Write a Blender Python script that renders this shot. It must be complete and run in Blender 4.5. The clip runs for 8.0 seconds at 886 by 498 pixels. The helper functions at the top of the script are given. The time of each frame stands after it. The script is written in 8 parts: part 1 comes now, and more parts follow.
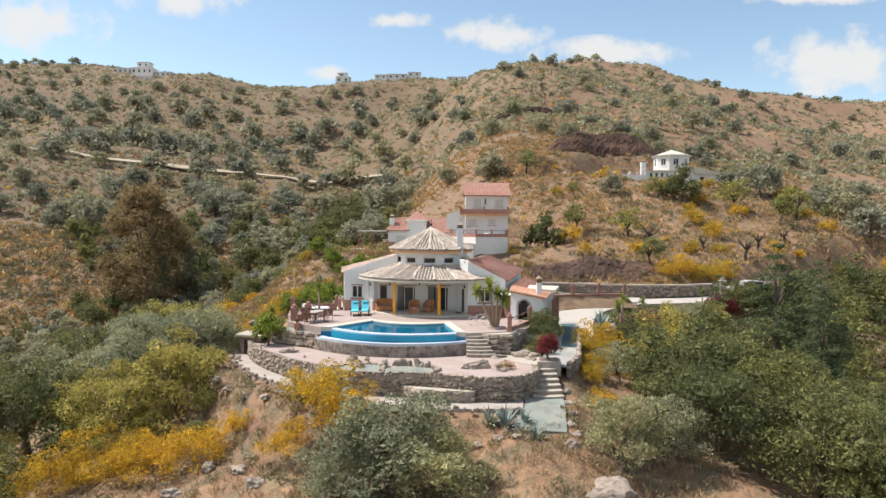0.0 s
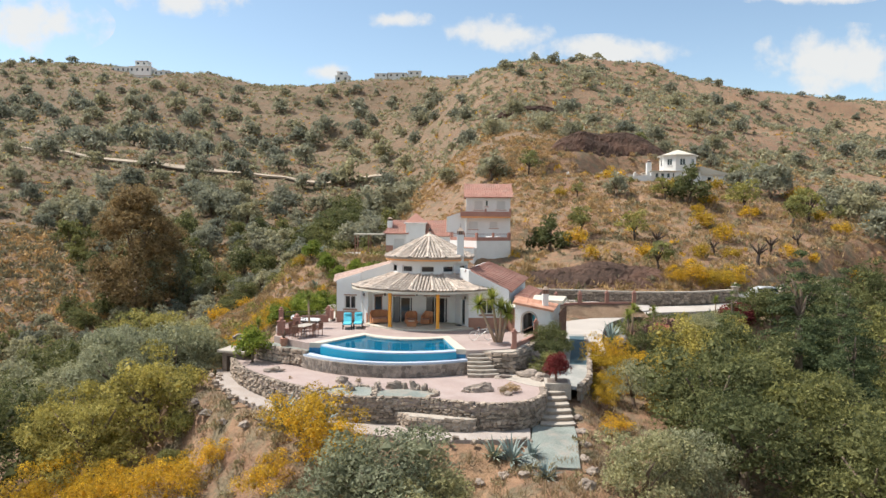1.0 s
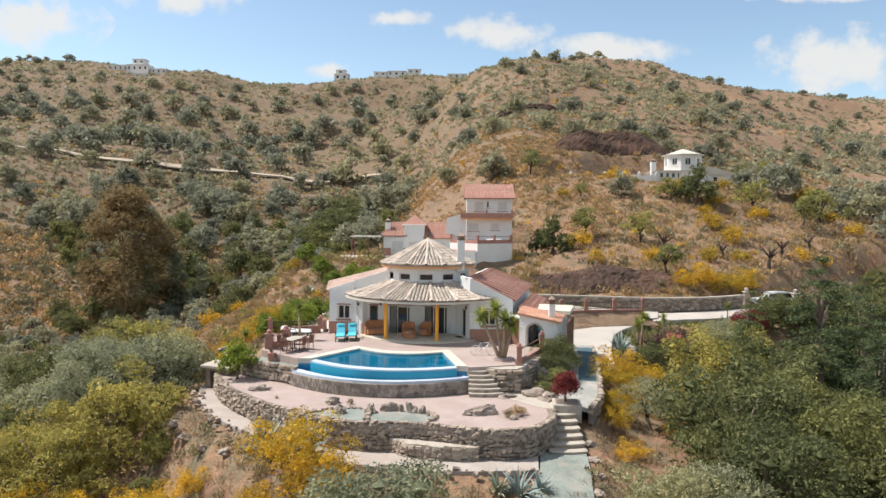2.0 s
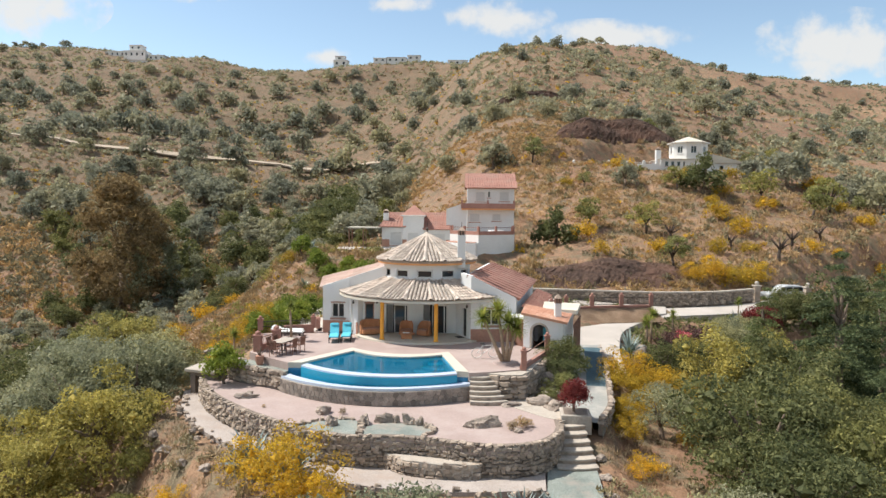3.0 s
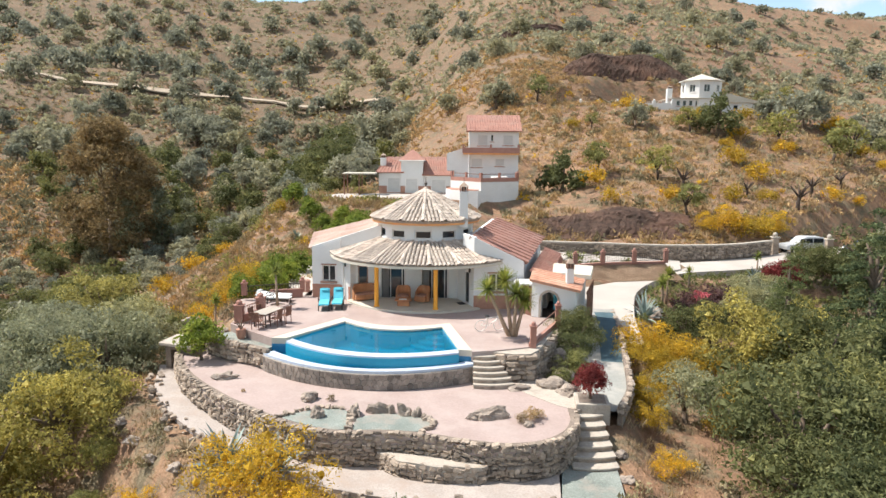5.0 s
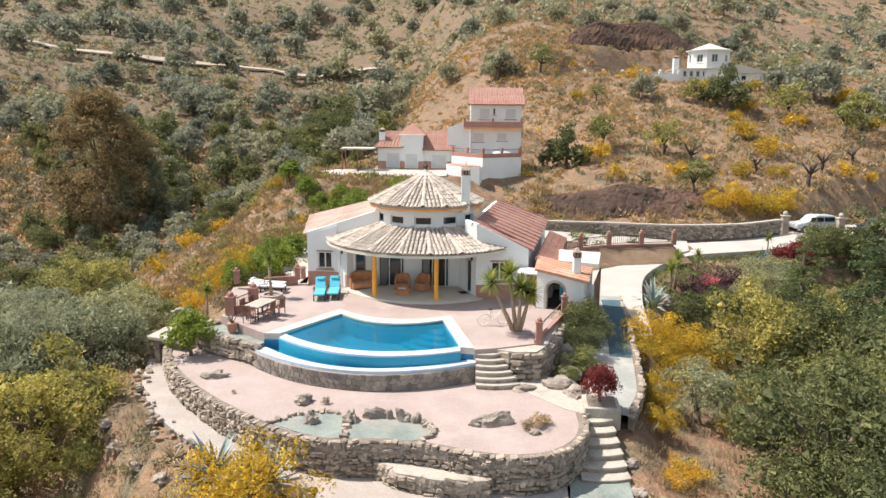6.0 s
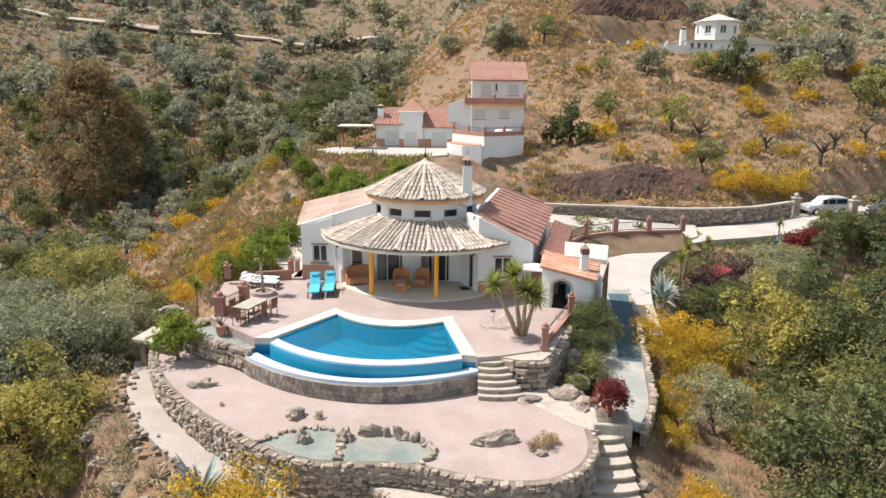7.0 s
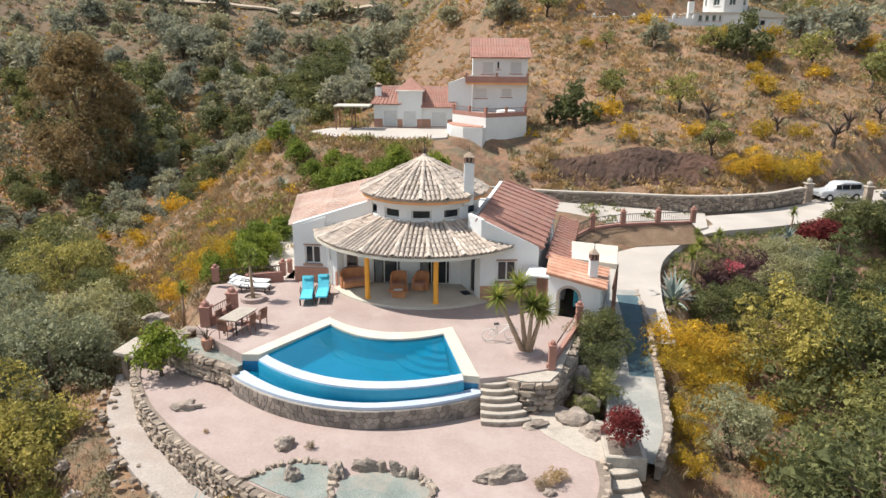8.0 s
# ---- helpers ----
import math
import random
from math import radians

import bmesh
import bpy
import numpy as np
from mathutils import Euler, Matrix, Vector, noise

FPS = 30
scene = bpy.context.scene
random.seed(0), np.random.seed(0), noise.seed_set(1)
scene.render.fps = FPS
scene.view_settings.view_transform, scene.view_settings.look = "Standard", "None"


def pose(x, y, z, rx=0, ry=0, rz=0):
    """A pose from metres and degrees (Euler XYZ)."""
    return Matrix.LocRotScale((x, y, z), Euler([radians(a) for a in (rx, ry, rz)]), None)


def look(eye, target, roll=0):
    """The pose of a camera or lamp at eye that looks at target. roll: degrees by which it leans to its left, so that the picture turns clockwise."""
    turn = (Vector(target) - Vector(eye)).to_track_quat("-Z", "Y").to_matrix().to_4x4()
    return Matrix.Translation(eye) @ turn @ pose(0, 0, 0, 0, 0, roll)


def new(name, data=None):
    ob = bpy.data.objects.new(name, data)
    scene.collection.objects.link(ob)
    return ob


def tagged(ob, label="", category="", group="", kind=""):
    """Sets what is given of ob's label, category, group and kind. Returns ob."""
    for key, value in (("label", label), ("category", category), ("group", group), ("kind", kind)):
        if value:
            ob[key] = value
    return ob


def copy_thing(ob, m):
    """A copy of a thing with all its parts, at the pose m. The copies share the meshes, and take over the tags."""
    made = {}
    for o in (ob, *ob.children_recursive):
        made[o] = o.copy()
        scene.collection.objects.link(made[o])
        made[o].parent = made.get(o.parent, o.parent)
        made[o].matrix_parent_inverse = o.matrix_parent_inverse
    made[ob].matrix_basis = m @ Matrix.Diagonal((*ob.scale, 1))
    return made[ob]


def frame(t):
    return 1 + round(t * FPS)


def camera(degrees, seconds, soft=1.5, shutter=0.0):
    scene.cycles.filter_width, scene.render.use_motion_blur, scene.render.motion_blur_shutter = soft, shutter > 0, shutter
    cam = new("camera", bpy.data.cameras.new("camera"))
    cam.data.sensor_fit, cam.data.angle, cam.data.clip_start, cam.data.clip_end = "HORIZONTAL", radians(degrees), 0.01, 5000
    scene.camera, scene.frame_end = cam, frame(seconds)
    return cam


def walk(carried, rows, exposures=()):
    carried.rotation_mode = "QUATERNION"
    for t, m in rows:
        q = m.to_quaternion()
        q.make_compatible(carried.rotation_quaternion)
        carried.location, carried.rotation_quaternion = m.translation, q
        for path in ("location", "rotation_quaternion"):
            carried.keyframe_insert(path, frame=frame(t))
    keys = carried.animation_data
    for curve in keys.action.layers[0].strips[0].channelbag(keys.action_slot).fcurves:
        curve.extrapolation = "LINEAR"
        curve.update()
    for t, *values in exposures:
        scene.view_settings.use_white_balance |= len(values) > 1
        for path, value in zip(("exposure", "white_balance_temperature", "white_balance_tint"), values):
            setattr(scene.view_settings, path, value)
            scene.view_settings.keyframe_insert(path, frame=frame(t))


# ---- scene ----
cam = camera(64.9, 8.0)
PATH = [
    (0, (0.546, -0.552, 6.954), (0.5, 1.446, 6.887), 0.5),
    (0.5, (0.555, 1.381, 7.23), (0.508, 3.379, 7.162), 0.5),
    (1, (0.575, 3.206, 7.46), (0.527, 5.205, 7.391), 0.5),
    (1.5, (0.543, 4.826, 7.686), (0.496, 6.824, 7.616), 0.5),
    (3, (0.503, 8.982, 8.322), (0.455, 10.979, 8.213), 0.5),
    (3.5, (0.491, 10.09, 8.539), (0.443, 12.084, 8.387), 0.5),
    (4, (0.424, 11.228, 8.748), (0.376, 13.217, 8.549), 0.5),
    (4.5, (0.407, 12.297, 9.013), (0.36, 14.282, 8.769), 0.5),
    (6, (0.307, 15.279, 10.103), (0.26, 17.242, 9.725), 0.5),
    (6.5, (0.266, 16.329, 10.544), (0.22, 18.283, 10.122), 0.5),
    (7, (0.246, 17.425, 11.089), (0.199, 19.37, 10.623), 0.5),
    (7.5, (0.225, 18.645, 11.662), (0.178, 20.579, 11.153), 0.5),
    (8, (0.156, 19.921, 12.252), (0.111, 21.843, 11.7), 0.5),
]
EXPOSURES = [(0, 1.28), (3, 1.24), (4.5, 1.45), (6, 1.50), (7, 1.38), (8, 1.28)]
walk(cam, [(t, look(eye, target, roll)) for t, eye, target, roll in PATH], EXPOSURES)

# ---- daylight: high sun from the left, a little behind the villa, hazy blue sky with cumulus ----
SUN_ELEV, SUN_AZ = 56.0, 282.0          # degrees; azimuth clockwise from +y
sun_dir = Vector((math.sin(radians(SUN_AZ)) * math.cos(radians(SUN_ELEV)),
                  math.cos(radians(SUN_AZ)) * math.cos(radians(SUN_ELEV)), math.sin(radians(SUN_ELEV))))
sun = new("sun", bpy.data.lights.new("sun", "SUN"))
sun.data.energy, sun.data.angle, sun.data.color = 2.75, radians(0.6), (1.0, 0.945, 0.865)
sun.matrix_world = look(tuple(sun_dir * 100), (0, 0, 0))

world = bpy.data.worlds.new("sky")
scene.world = world
world.use_nodes = True
wn, wl = world.node_tree.nodes, world.node_tree.links
wn.clear()
w_out = wn.new("ShaderNodeOutputWorld")
w_bg = wn.new("ShaderNodeBackground")
w_bg.inputs["Strength"].default_value = 0.145
sky = wn.new("ShaderNodeTexSky")
sky.sky_type, sky.sun_disc = "NISHITA", False
sky.sun_elevation, sky.sun_rotation = radians(SUN_ELEV), radians(SUN_AZ)
sky.dust_density, sky.air_density = 0.3, 0.9
def sky_node(kind, operation, *ins):
    n = wn.new(kind)
    n.operation = operation
    for k, v in enumerate(ins):
        if isinstance(v, (int, float, tuple)):
            n.inputs[k].default_value = v
        else:
            wl.new(v, n.inputs[k])
    return n.outputs["Value"] if operation in ("LENGTH",) or kind == "ShaderNodeMath" else n.outputs["Vector"]


# cumulus in banks low over the hills: ellipses in the slopes x/y and z/y of the sight line, their edges broken up by noise
CLOUDS = [(-0.627, 0.283, 0.13, 0.05), (-0.39, 0.318, 0.11, 0.026), (-0.09, 0.291, 0.055, 0.016), (0.05, 0.272, 0.085, 0.03),
          (0.21, 0.247, 0.13, 0.026), (0.53, 0.238, 0.13, 0.052), (-0.19, 0.217, 0.04, 0.016), (0.48, 0.325, 0.11, 0.014)]
w_tc = wn.new("ShaderNodeTexCoord")
w_sep = wn.new("ShaderNodeSeparateXYZ")
wl.new(w_tc.outputs["Generated"], w_sep.inputs["Vector"])
w_uv = wn.new("ShaderNodeCombineXYZ")
wl.new(sky_node("ShaderNodeMath", "DIVIDE", w_sep.outputs["X"], w_sep.outputs["Y"]), w_uv.inputs["X"])
wl.new(sky_node("ShaderNodeMath", "DIVIDE", w_sep.outputs["Z"], w_sep.outputs["Y"]), w_uv.inputs["Y"])
w_n = wn.new("ShaderNodeTexNoise")
w_n.inputs["Scale"].default_value, w_n.inputs["Detail"].default_value, w_n.inputs["Roughness"].default_value = 17.0, 7.0, 0.58
wl.new(w_uv.outputs["Vector"], w_n.inputs["Vector"])
w_cover = 0.0
for cu, cv, ru, rv in CLOUDS:
    d = sky_node("ShaderNodeVectorMath", "SUBTRACT", w_uv.outputs["Vector"], (cu, cv, 0.0))
    d = sky_node("ShaderNodeVectorMath", "LENGTH", sky_node("ShaderNodeVectorMath", "MULTIPLY", d, (1 / ru, 1 / rv, 0.0)))
    w_cover = sky_node("ShaderNodeMath", "MAXIMUM", sky_node("ShaderNodeMath", "SUBTRACT", 1.0, d), w_cover)
w_edge = sky_node("ShaderNodeMath", "MULTIPLY_ADD", w_n.outputs["Fac"], 2.6, -1.3)
w_r = wn.new("ShaderNodeMapRange")
w_r.interpolation_type = "SMOOTHSTEP"
w_r.inputs["From Min"].default_value, w_r.inputs["From Max"].default_value = 0.02, 0.75
w_r.inputs["To Max"].default_value = 0.9
wl.new(sky_node("ShaderNodeMath", "ADD", w_cover, w_edge), w_r.inputs["Value"])
w_in = sky_node("ShaderNodeMath", "MULTIPLY", w_r.outputs["Result"], sky_node("ShaderNodeMath", "GREATER_THAN", w_cover, 0.0005))
w_n2 = wn.new("ShaderNodeTexNoise")                        # unseen broken cumulus added overhead, as fill for the shaded walls
w_n2.inputs["Scale"].default_value, w_n2.inputs["Detail"].default_value = 2.6, 6.0
wl.new(w_tc.outputs["Generated"], w_n2.inputs["Vector"])
w_r2 = wn.new("ShaderNodeMapRange")
w_r2.inputs["From Min"].default_value, w_r2.inputs["From Max"].default_value = 0.46, 0.58
wl.new(w_n2.outputs["Fac"], w_r2.inputs["Value"])
w_up = wn.new("ShaderNodeMapRange")
w_up.inputs["From Min"].default_value, w_up.inputs["From Max"].default_value = 0.36, 0.5
wl.new(w_sep.outputs["Z"], w_up.inputs["Value"])
w_in = sky_node("ShaderNodeMath", "MAXIMUM", w_in, sky_node("ShaderNodeMath", "MULTIPLY", w_r2.outputs["Result"], w_up.outputs["Result"]))
w_mix = wn.new("ShaderNodeMixRGB")
w_mix.inputs["Color2"].default_value = (2.5, 2.48, 2.42, 1)
wl.new(w_in, w_mix.inputs["Fac"])
w_tint = wn.new("ShaderNodeMixRGB")
w_tint.blend_type = "MULTIPLY"
w_tint.inputs["Fac"].default_value, w_tint.inputs["Color2"].default_value = 1.0, (0.59, 0.565, 0.505, 1)
wl.new(sky.outputs["Color"], w_tint.inputs["Color1"])
wl.new(w_tint.outputs["Color"], w_mix.inputs["Color1"])
wl.new(w_mix.outputs["Color"], w_bg.inputs["Color"])
wl.new(w_bg.outputs["Background"], w_out.inputs["Surface"])

# ---- materials ----
def principled(name):
    m = bpy.data.materials.new(name)
    m.use_nodes = True
    return m, m.node_tree.nodes, m.node_tree.links, m.node_tree.nodes["Principled BSDF"]


def noise_node(nt, ln, scale, detail=4.0, rough=0.6, coord="Object", stretch=None):
    tc = nt.new("ShaderNodeTexCoord")
    n = nt.new("ShaderNodeTexNoise")
    n.inputs["Scale"].default_value, n.inputs["Detail"].default_value, n.inputs["Roughness"].default_value = scale, detail, rough
    if stretch:
        mp = nt.new("ShaderNodeMapping")
        mp.inputs["Scale"].default_value = stretch
        ln.new(tc.outputs[coord], mp.inputs["Vector"])
        ln.new(mp.outputs["Vector"], n.inputs["Vector"])
    else:
        ln.new(tc.outputs[coord], n.inputs["Vector"])
    return n


def ramp_node(nt, ln, src, stops):
    r = nt.new("ShaderNodeValToRGB")
    e = r.color_ramp.elements
    while len(e) < len(stops):
        e.new(0.5)
    for k, (p, c) in zip(e, stops):
        k.position, k.color = p, (*c, 1)
    ln.new(src, r.inputs["Fac"])
    return r


def mixed(nt, ln, fac, a, b, mode="MIX"):
    m = nt.new("ShaderNodeMixRGB")
    m.blend_type = mode
    for key, v in (("Fac", fac), ("Color1", a), ("Color2", b)):
        if isinstance(v, (int, float)):
            m.inputs[key].default_value = v
        elif isinstance(v, tuple):
            m.inputs[key].default_value = (*v, 1)
        else:
            ln.new(v, m.inputs[key])
    return m


def surface(name, a, b, scale=2.0, fine=30.0, rough=0.85, bump=0.3, bump_dist=0.02, stain=None, stain_scale=0.5, island=0.0, obj=0.0,
            metal=0.0, fine_amt=0.25, stretch=None, stain_at=(0.5, 0.68)):
    """A weathered surface: two tones over a broad noise, fine grain, optional stains and piece-to-piece variation."""
    m, nt, ln, p = principled(name)
    n1 = noise_node(nt, ln, scale, 5, 0.6, stretch=stretch)
    col = ramp_node(nt, ln, n1.outputs["Fac"], [(0.32, a), (0.68, b)]).outputs["Color"]
    n2 = noise_node(nt, ln, fine, 3, 0.7, stretch=stretch)
    g = ramp_node(nt, ln, n2.outputs["Fac"], [(0.3, (1 - fine_amt,) * 3), (0.7, (1 + fine_amt,) * 3)])
    col = mixed(nt, ln, 1.0, col, g.outputs["Color"], "MULTIPLY").outputs["Color"]
    if stain:
        n3 = noise_node(nt, ln, stain_scale, 6, 0.65)
        f = ramp_node(nt, ln, n3.outputs["Fac"], [(stain_at[0], (0, 0, 0)), (stain_at[1], (1, 1, 1))])
        col = mixed(nt, ln, f.outputs["Color"], col, stain).outputs["Color"]
    if island or obj:
        src = nt.new("ShaderNodeNewGeometry").outputs["Random Per Island"] if island else nt.new("ShaderNodeObjectInfo").outputs["Random"]
        k = island or obj
        v = ramp_node(nt, ln, src, [(0.0, (1 - k,) * 3), (1.0, (1 + k,) * 3)])
        col = mixed(nt, ln, 1.0, col, v.outputs["Color"], "MULTIPLY").outputs["Color"]
    ln.new(col, p.inputs["Base Color"])
    p.inputs["Roughness"].default_value, p.inputs["Metallic"].default_value = rough, metal
    if bump:
        bn = nt.new("ShaderNodeBump")
        bn.inputs["Strength"].default_value, bn.inputs["Distance"].default_value = bump, bump_dist
        ln.new(n2.outputs["Fac"], bn.inputs["Height"])
        ln.new(bn.outputs["Normal"], p.inputs["Normal"])
    return m


def leafy(name, dark, light, third=None, translucent=0.42, scale=0.6):
    """Foliage: colour varies leaf by leaf, plant by plant and in broad patches."""
    m, nt, ln, p = principled(name)
    geo = nt.new("ShaderNodeNewGeometry")
    stops = [(0.05, dark), (0.6, light)] + ([(0.95, third)] if third else [])
    tuft = noise_node(nt, ln, 1.7, 3, 0.6)
    spread = nt.new("ShaderNodeMapRange")                 # sprigs of one tone, with leaf-to-leaf variation inside them
    spread.inputs["From Min"].default_value, spread.inputs["From Max"].default_value = 0.34, 0.66
    ln.new(tuft.outputs["Fac"], spread.inputs["Value"])
    both = nt.new("ShaderNodeMix")
    both.inputs[0].default_value = 0.55
    ln.new(geo.outputs["Random Per Island"], both.inputs[2])
    ln.new(spread.outputs["Result"], both.inputs[3])
    col = ramp_node(nt, ln, both.outputs[0], stops).outputs["Color"]
    n = noise_node(nt, ln, scale, 3, 0.6)
    v = ramp_node(nt, ln, n.outputs["Fac"], [(0.3, (0.72, 0.74, 0.78)), (0.7, (1.3, 1.26, 1.15))])
    col = mixed(nt, ln, 1.0, col, v.outputs["Color"], "MULTIPLY").outputs["Color"]
    oi = nt.new("ShaderNodeObjectInfo")
    o = ramp_node(nt, ln, oi.outputs["Random"], [(0.0, (0.75, 0.8, 0.85)), (0.5, (1.0, 1.0, 1.0)), (1.0, (1.25, 1.18, 1.0))])
    col = mixed(nt, ln, 1.0, col, o.outputs["Color"], "MULTIPLY").outputs["Color"]
    ln.new(col, p.inputs["Base Color"])
    p.inputs["Roughness"].default_value = 0.7
    p.inputs["Specular IOR Level"].default_value = 0.25
    tr = nt.new("ShaderNodeBsdfTranslucent")
    ln.new(col, tr.inputs["Color"])
    mx = nt.new("ShaderNodeMixShader")
    mx.inputs["Fac"].default_value = translucent
    ln.new(p.outputs["BSDF"], mx.inputs[1])
    ln.new(tr.outputs["BSDF"], mx.inputs[2])
    ln.new(mx.outputs["Shader"], nt["Material Output"].inputs["Surface"])
    return m


def hillside():
    """Dry hillside: straw grass, bare red-brown earth and grey-green scrub in patches at several sizes."""
    m, nt, ln, p = principled("hillside_earth")
    big = noise_node(nt, ln, 0.02, 6, 0.6)
    mid = noise_node(nt, ln, 0.22, 6, 0.65)
    small = noise_node(nt, ln, 1.6, 5, 0.7)
    straw = ramp_node(nt, ln, mid.outputs["Fac"], [(0.3, (0.185, 0.102, 0.064)), (0.47, (0.265, 0.157, 0.092)), (0.62, (0.31, 0.195, 0.112)), (0.8, (0.195, 0.138, 0.08))])
    earth = ramp_node(nt, ln, small.outputs["Fac"], [(0.3, (0.15, 0.076, 0.048)), (0.7, (0.255, 0.135, 0.078))])
    f1 = ramp_node(nt, ln, big.outputs["Fac"], [(0.42, (0, 0, 0)), (0.6, (0.75, 0.75, 0.75))])
    c = mixed(nt, ln, f1.outputs["Color"], straw.outputs["Color"], earth.outputs["Color"])
    n4 = noise_node(nt, ln, 0.55, 5, 0.75)
    f2 = ramp_node(nt, ln, n4.outputs["Fac"], [(0.47, (0, 0, 0)), (0.6, (0.85, 0.85, 0.85))])
    c = mixed(nt, ln, f2.outputs["Color"], c.outputs["Color"], (0.15, 0.128, 0.078))
    # low green-grey cover takes over across the valley and on the far hills
    geo = nt.new("ShaderNodeNewGeometry")
    sep = nt.new("ShaderNodeSeparateXYZ")
    ln.new(geo.outputs["Position"], sep.inputs["Vector"])
    ry = nt.new("ShaderNodeMapRange")
    ry.inputs["From Min"].default_value, ry.inputs["From Max"].default_value = 125.0, 185.0
    ln.new(sep.outputs["Y"], ry.inputs["Value"])
    rx = nt.new("ShaderNodeMapRange")
    rx.inputs["From Min"].default_value, rx.inputs["From Max"].default_value = 75.0, -25.0
    ln.new(sep.outputs["X"], rx.inputs["Value"])
    cover = nt.new("ShaderNodeMath")
    cover.operation = "MULTIPLY"
    ln.new(ry.outputs["Result"], cover.inputs[0])
    ln.new(rx.outputs["Result"], cover.inputs[1])
    broken = ramp_node(nt, ln, mid.outputs["Fac"], [(0.36, (0.25,) * 3), (0.58, (0.95,) * 3)])
    cov = nt.new("ShaderNodeMath")
    cov.operation = "MULTIPLY"
    ln.new(cover.outputs["Value"], cov.inputs[0])
    ln.new(broken.outputs["Color"], cov.inputs[1])
    c = mixed(nt, ln, cov.outputs["Value"], c.outputs["Color"], (0.135, 0.098, 0.058))
    g = ramp_node(nt, ln, small.outputs["Fac"], [(0.25, (0.68,) * 3), (0.75, (1.32,) * 3)])
    c = mixed(nt, ln, 1.0, c.outputs["Color"], g.outputs["Color"], "MULTIPLY")
    ln.new(c.outputs["Color"], p.inputs["Base Color"])
    p.inputs["Roughness"].default_value = 0.95
    bn = nt.new("ShaderNodeBump")
    bn.inputs["Strength"].default_value, bn.inputs["Distance"].default_value = 0.9, 0.35
    ln.new(small.outputs["Fac"], bn.inputs["Height"])
    ln.new(bn.outputs["Normal"], p.inputs["Normal"])
    return m


def water_surface():
    """Still pool water: clear blue body under a thin mirror with small ripples."""
    m, nt, ln, p = principled("pool_water")
    nt.remove(p)
    tr = nt.new("ShaderNodeBsdfTransparent")
    tr.inputs["Color"].default_value = (0.62, 0.94, 1.0, 1)
    gl = nt.new("ShaderNodeBsdfGlossy")
    gl.inputs["Roughness"].default_value = 0.04
    fr = nt.new("ShaderNodeFresnel")
    fr.inputs["IOR"].default_value = 1.33
    n = noise_node(nt, ln, 1.4, 3, 0.5)
    bn = nt.new("ShaderNodeBump")
    bn.inputs["Strength"].default_value, bn.inputs["Distance"].default_value = 0.12, 0.05
    ln.new(n.outputs["Fac"], bn.inputs["Height"])
    ln.new(bn.outputs["Normal"], gl.inputs["Normal"])
    ln.new(bn.outputs["Normal"], fr.inputs["Normal"])
    body = nt.new("ShaderNodeBsdfDiffuse")
    body.inputs["Color"].default_value = (0.005, 0.20, 0.345, 1)
    deep = nt.new("ShaderNodeMixShader")
    deep.inputs["Fac"].default_value = 0.45
    ln.new(tr.outputs["BSDF"], deep.inputs[1])
    ln.new(body.outputs["BSDF"], deep.inputs[2])
    mx = nt.new("ShaderNodeMixShader")
    ln.new(fr.outputs["Fac"], mx.inputs["Fac"])
    ln.new(deep.outputs["Shader"], mx.inputs[1])
    ln.new(gl.outputs["BSDF"], mx.inputs[2])
    ln.new(mx.outputs["Shader"], nt["Material Output"].inputs["Surface"])
    return m


def glass_pane():
    m, nt, ln, p = principled("window_glass")
    p.inputs["Base Color"].default_value = (0.02, 0.025, 0.03, 1)
    p.inputs["Roughness"].default_value = 0.06
    p.inputs["Specular IOR Level"].default_value = 0.6
    return m


M = {}
M["hill"] = hillside()
M["render"] = surface("white_render", (0.66, 0.66, 0.65), (0.72, 0.72, 0.71), 0.6, 25, 0.9, 0.15, 0.01, stain=(0.66, 0.65, 0.62), stain_scale=0.45, fine_amt=0.04, stain_at=(0.58, 0.85))
M["render_far"] = surface("white_render_weathered", (0.64, 0.63, 0.61), (0.71, 0.70, 0.68), 0.5, 8, 0.9, 0.1, 0.01, fine_amt=0.05)
M["terrace"] = surface("pink_paving", (0.315, 0.24, 0.215), (0.375, 0.29, 0.262), 0.5, 9, 0.9, 0.15, 0.01, stain=(0.40, 0.325, 0.295), stain_scale=0.35, fine_amt=0.10)
M["gravel"] = surface("pale_gravel", (0.33, 0.285, 0.255), (0.41, 0.36, 0.325), 0.8, 14, 0.95, 0.5, 0.03, stain=(0.35, 0.28, 0.235), stain_scale=0.6, fine_amt=0.2)
M["slate_chip"] = surface("green_grey_chippings", (0.165, 0.19, 0.17), (0.26, 0.285, 0.255), 1.2, 18, 0.95, 0.8, 0.03, stain=(0.31, 0.275, 0.235), stain_scale=0.9, fine_amt=0.35)
M["concrete"] = surface("pale_concrete", (0.38, 0.34, 0.30), (0.47, 0.425, 0.38), 0.3, 12, 0.92, 0.15, 0.01, stain=(0.40, 0.36, 0.325), stain_scale=0.25, fine_amt=0.07)
M["concrete_grey"] = surface("grey_concrete", (0.25, 0.255, 0.235), (0.34, 0.335, 0.31), 0.5, 12, 0.92, 0.2, 0.01, stain=(0.40, 0.37, 0.33), stain_scale=0.5, fine_amt=0.12)
M["coping"] = surface("cream_coping_stone", (0.50, 0.455, 0.375), (0.58, 0.53, 0.445), 0.8, 14, 0.8, 0.12, 0.01, fine_amt=0.06)
M["weir"] = surface("pale_blue_weir_stone", (0.40, 0.46, 0.57), (0.48, 0.54, 0.63), 0.9, 18, 0.6, 0.1, 0.01, fine_amt=0.06)
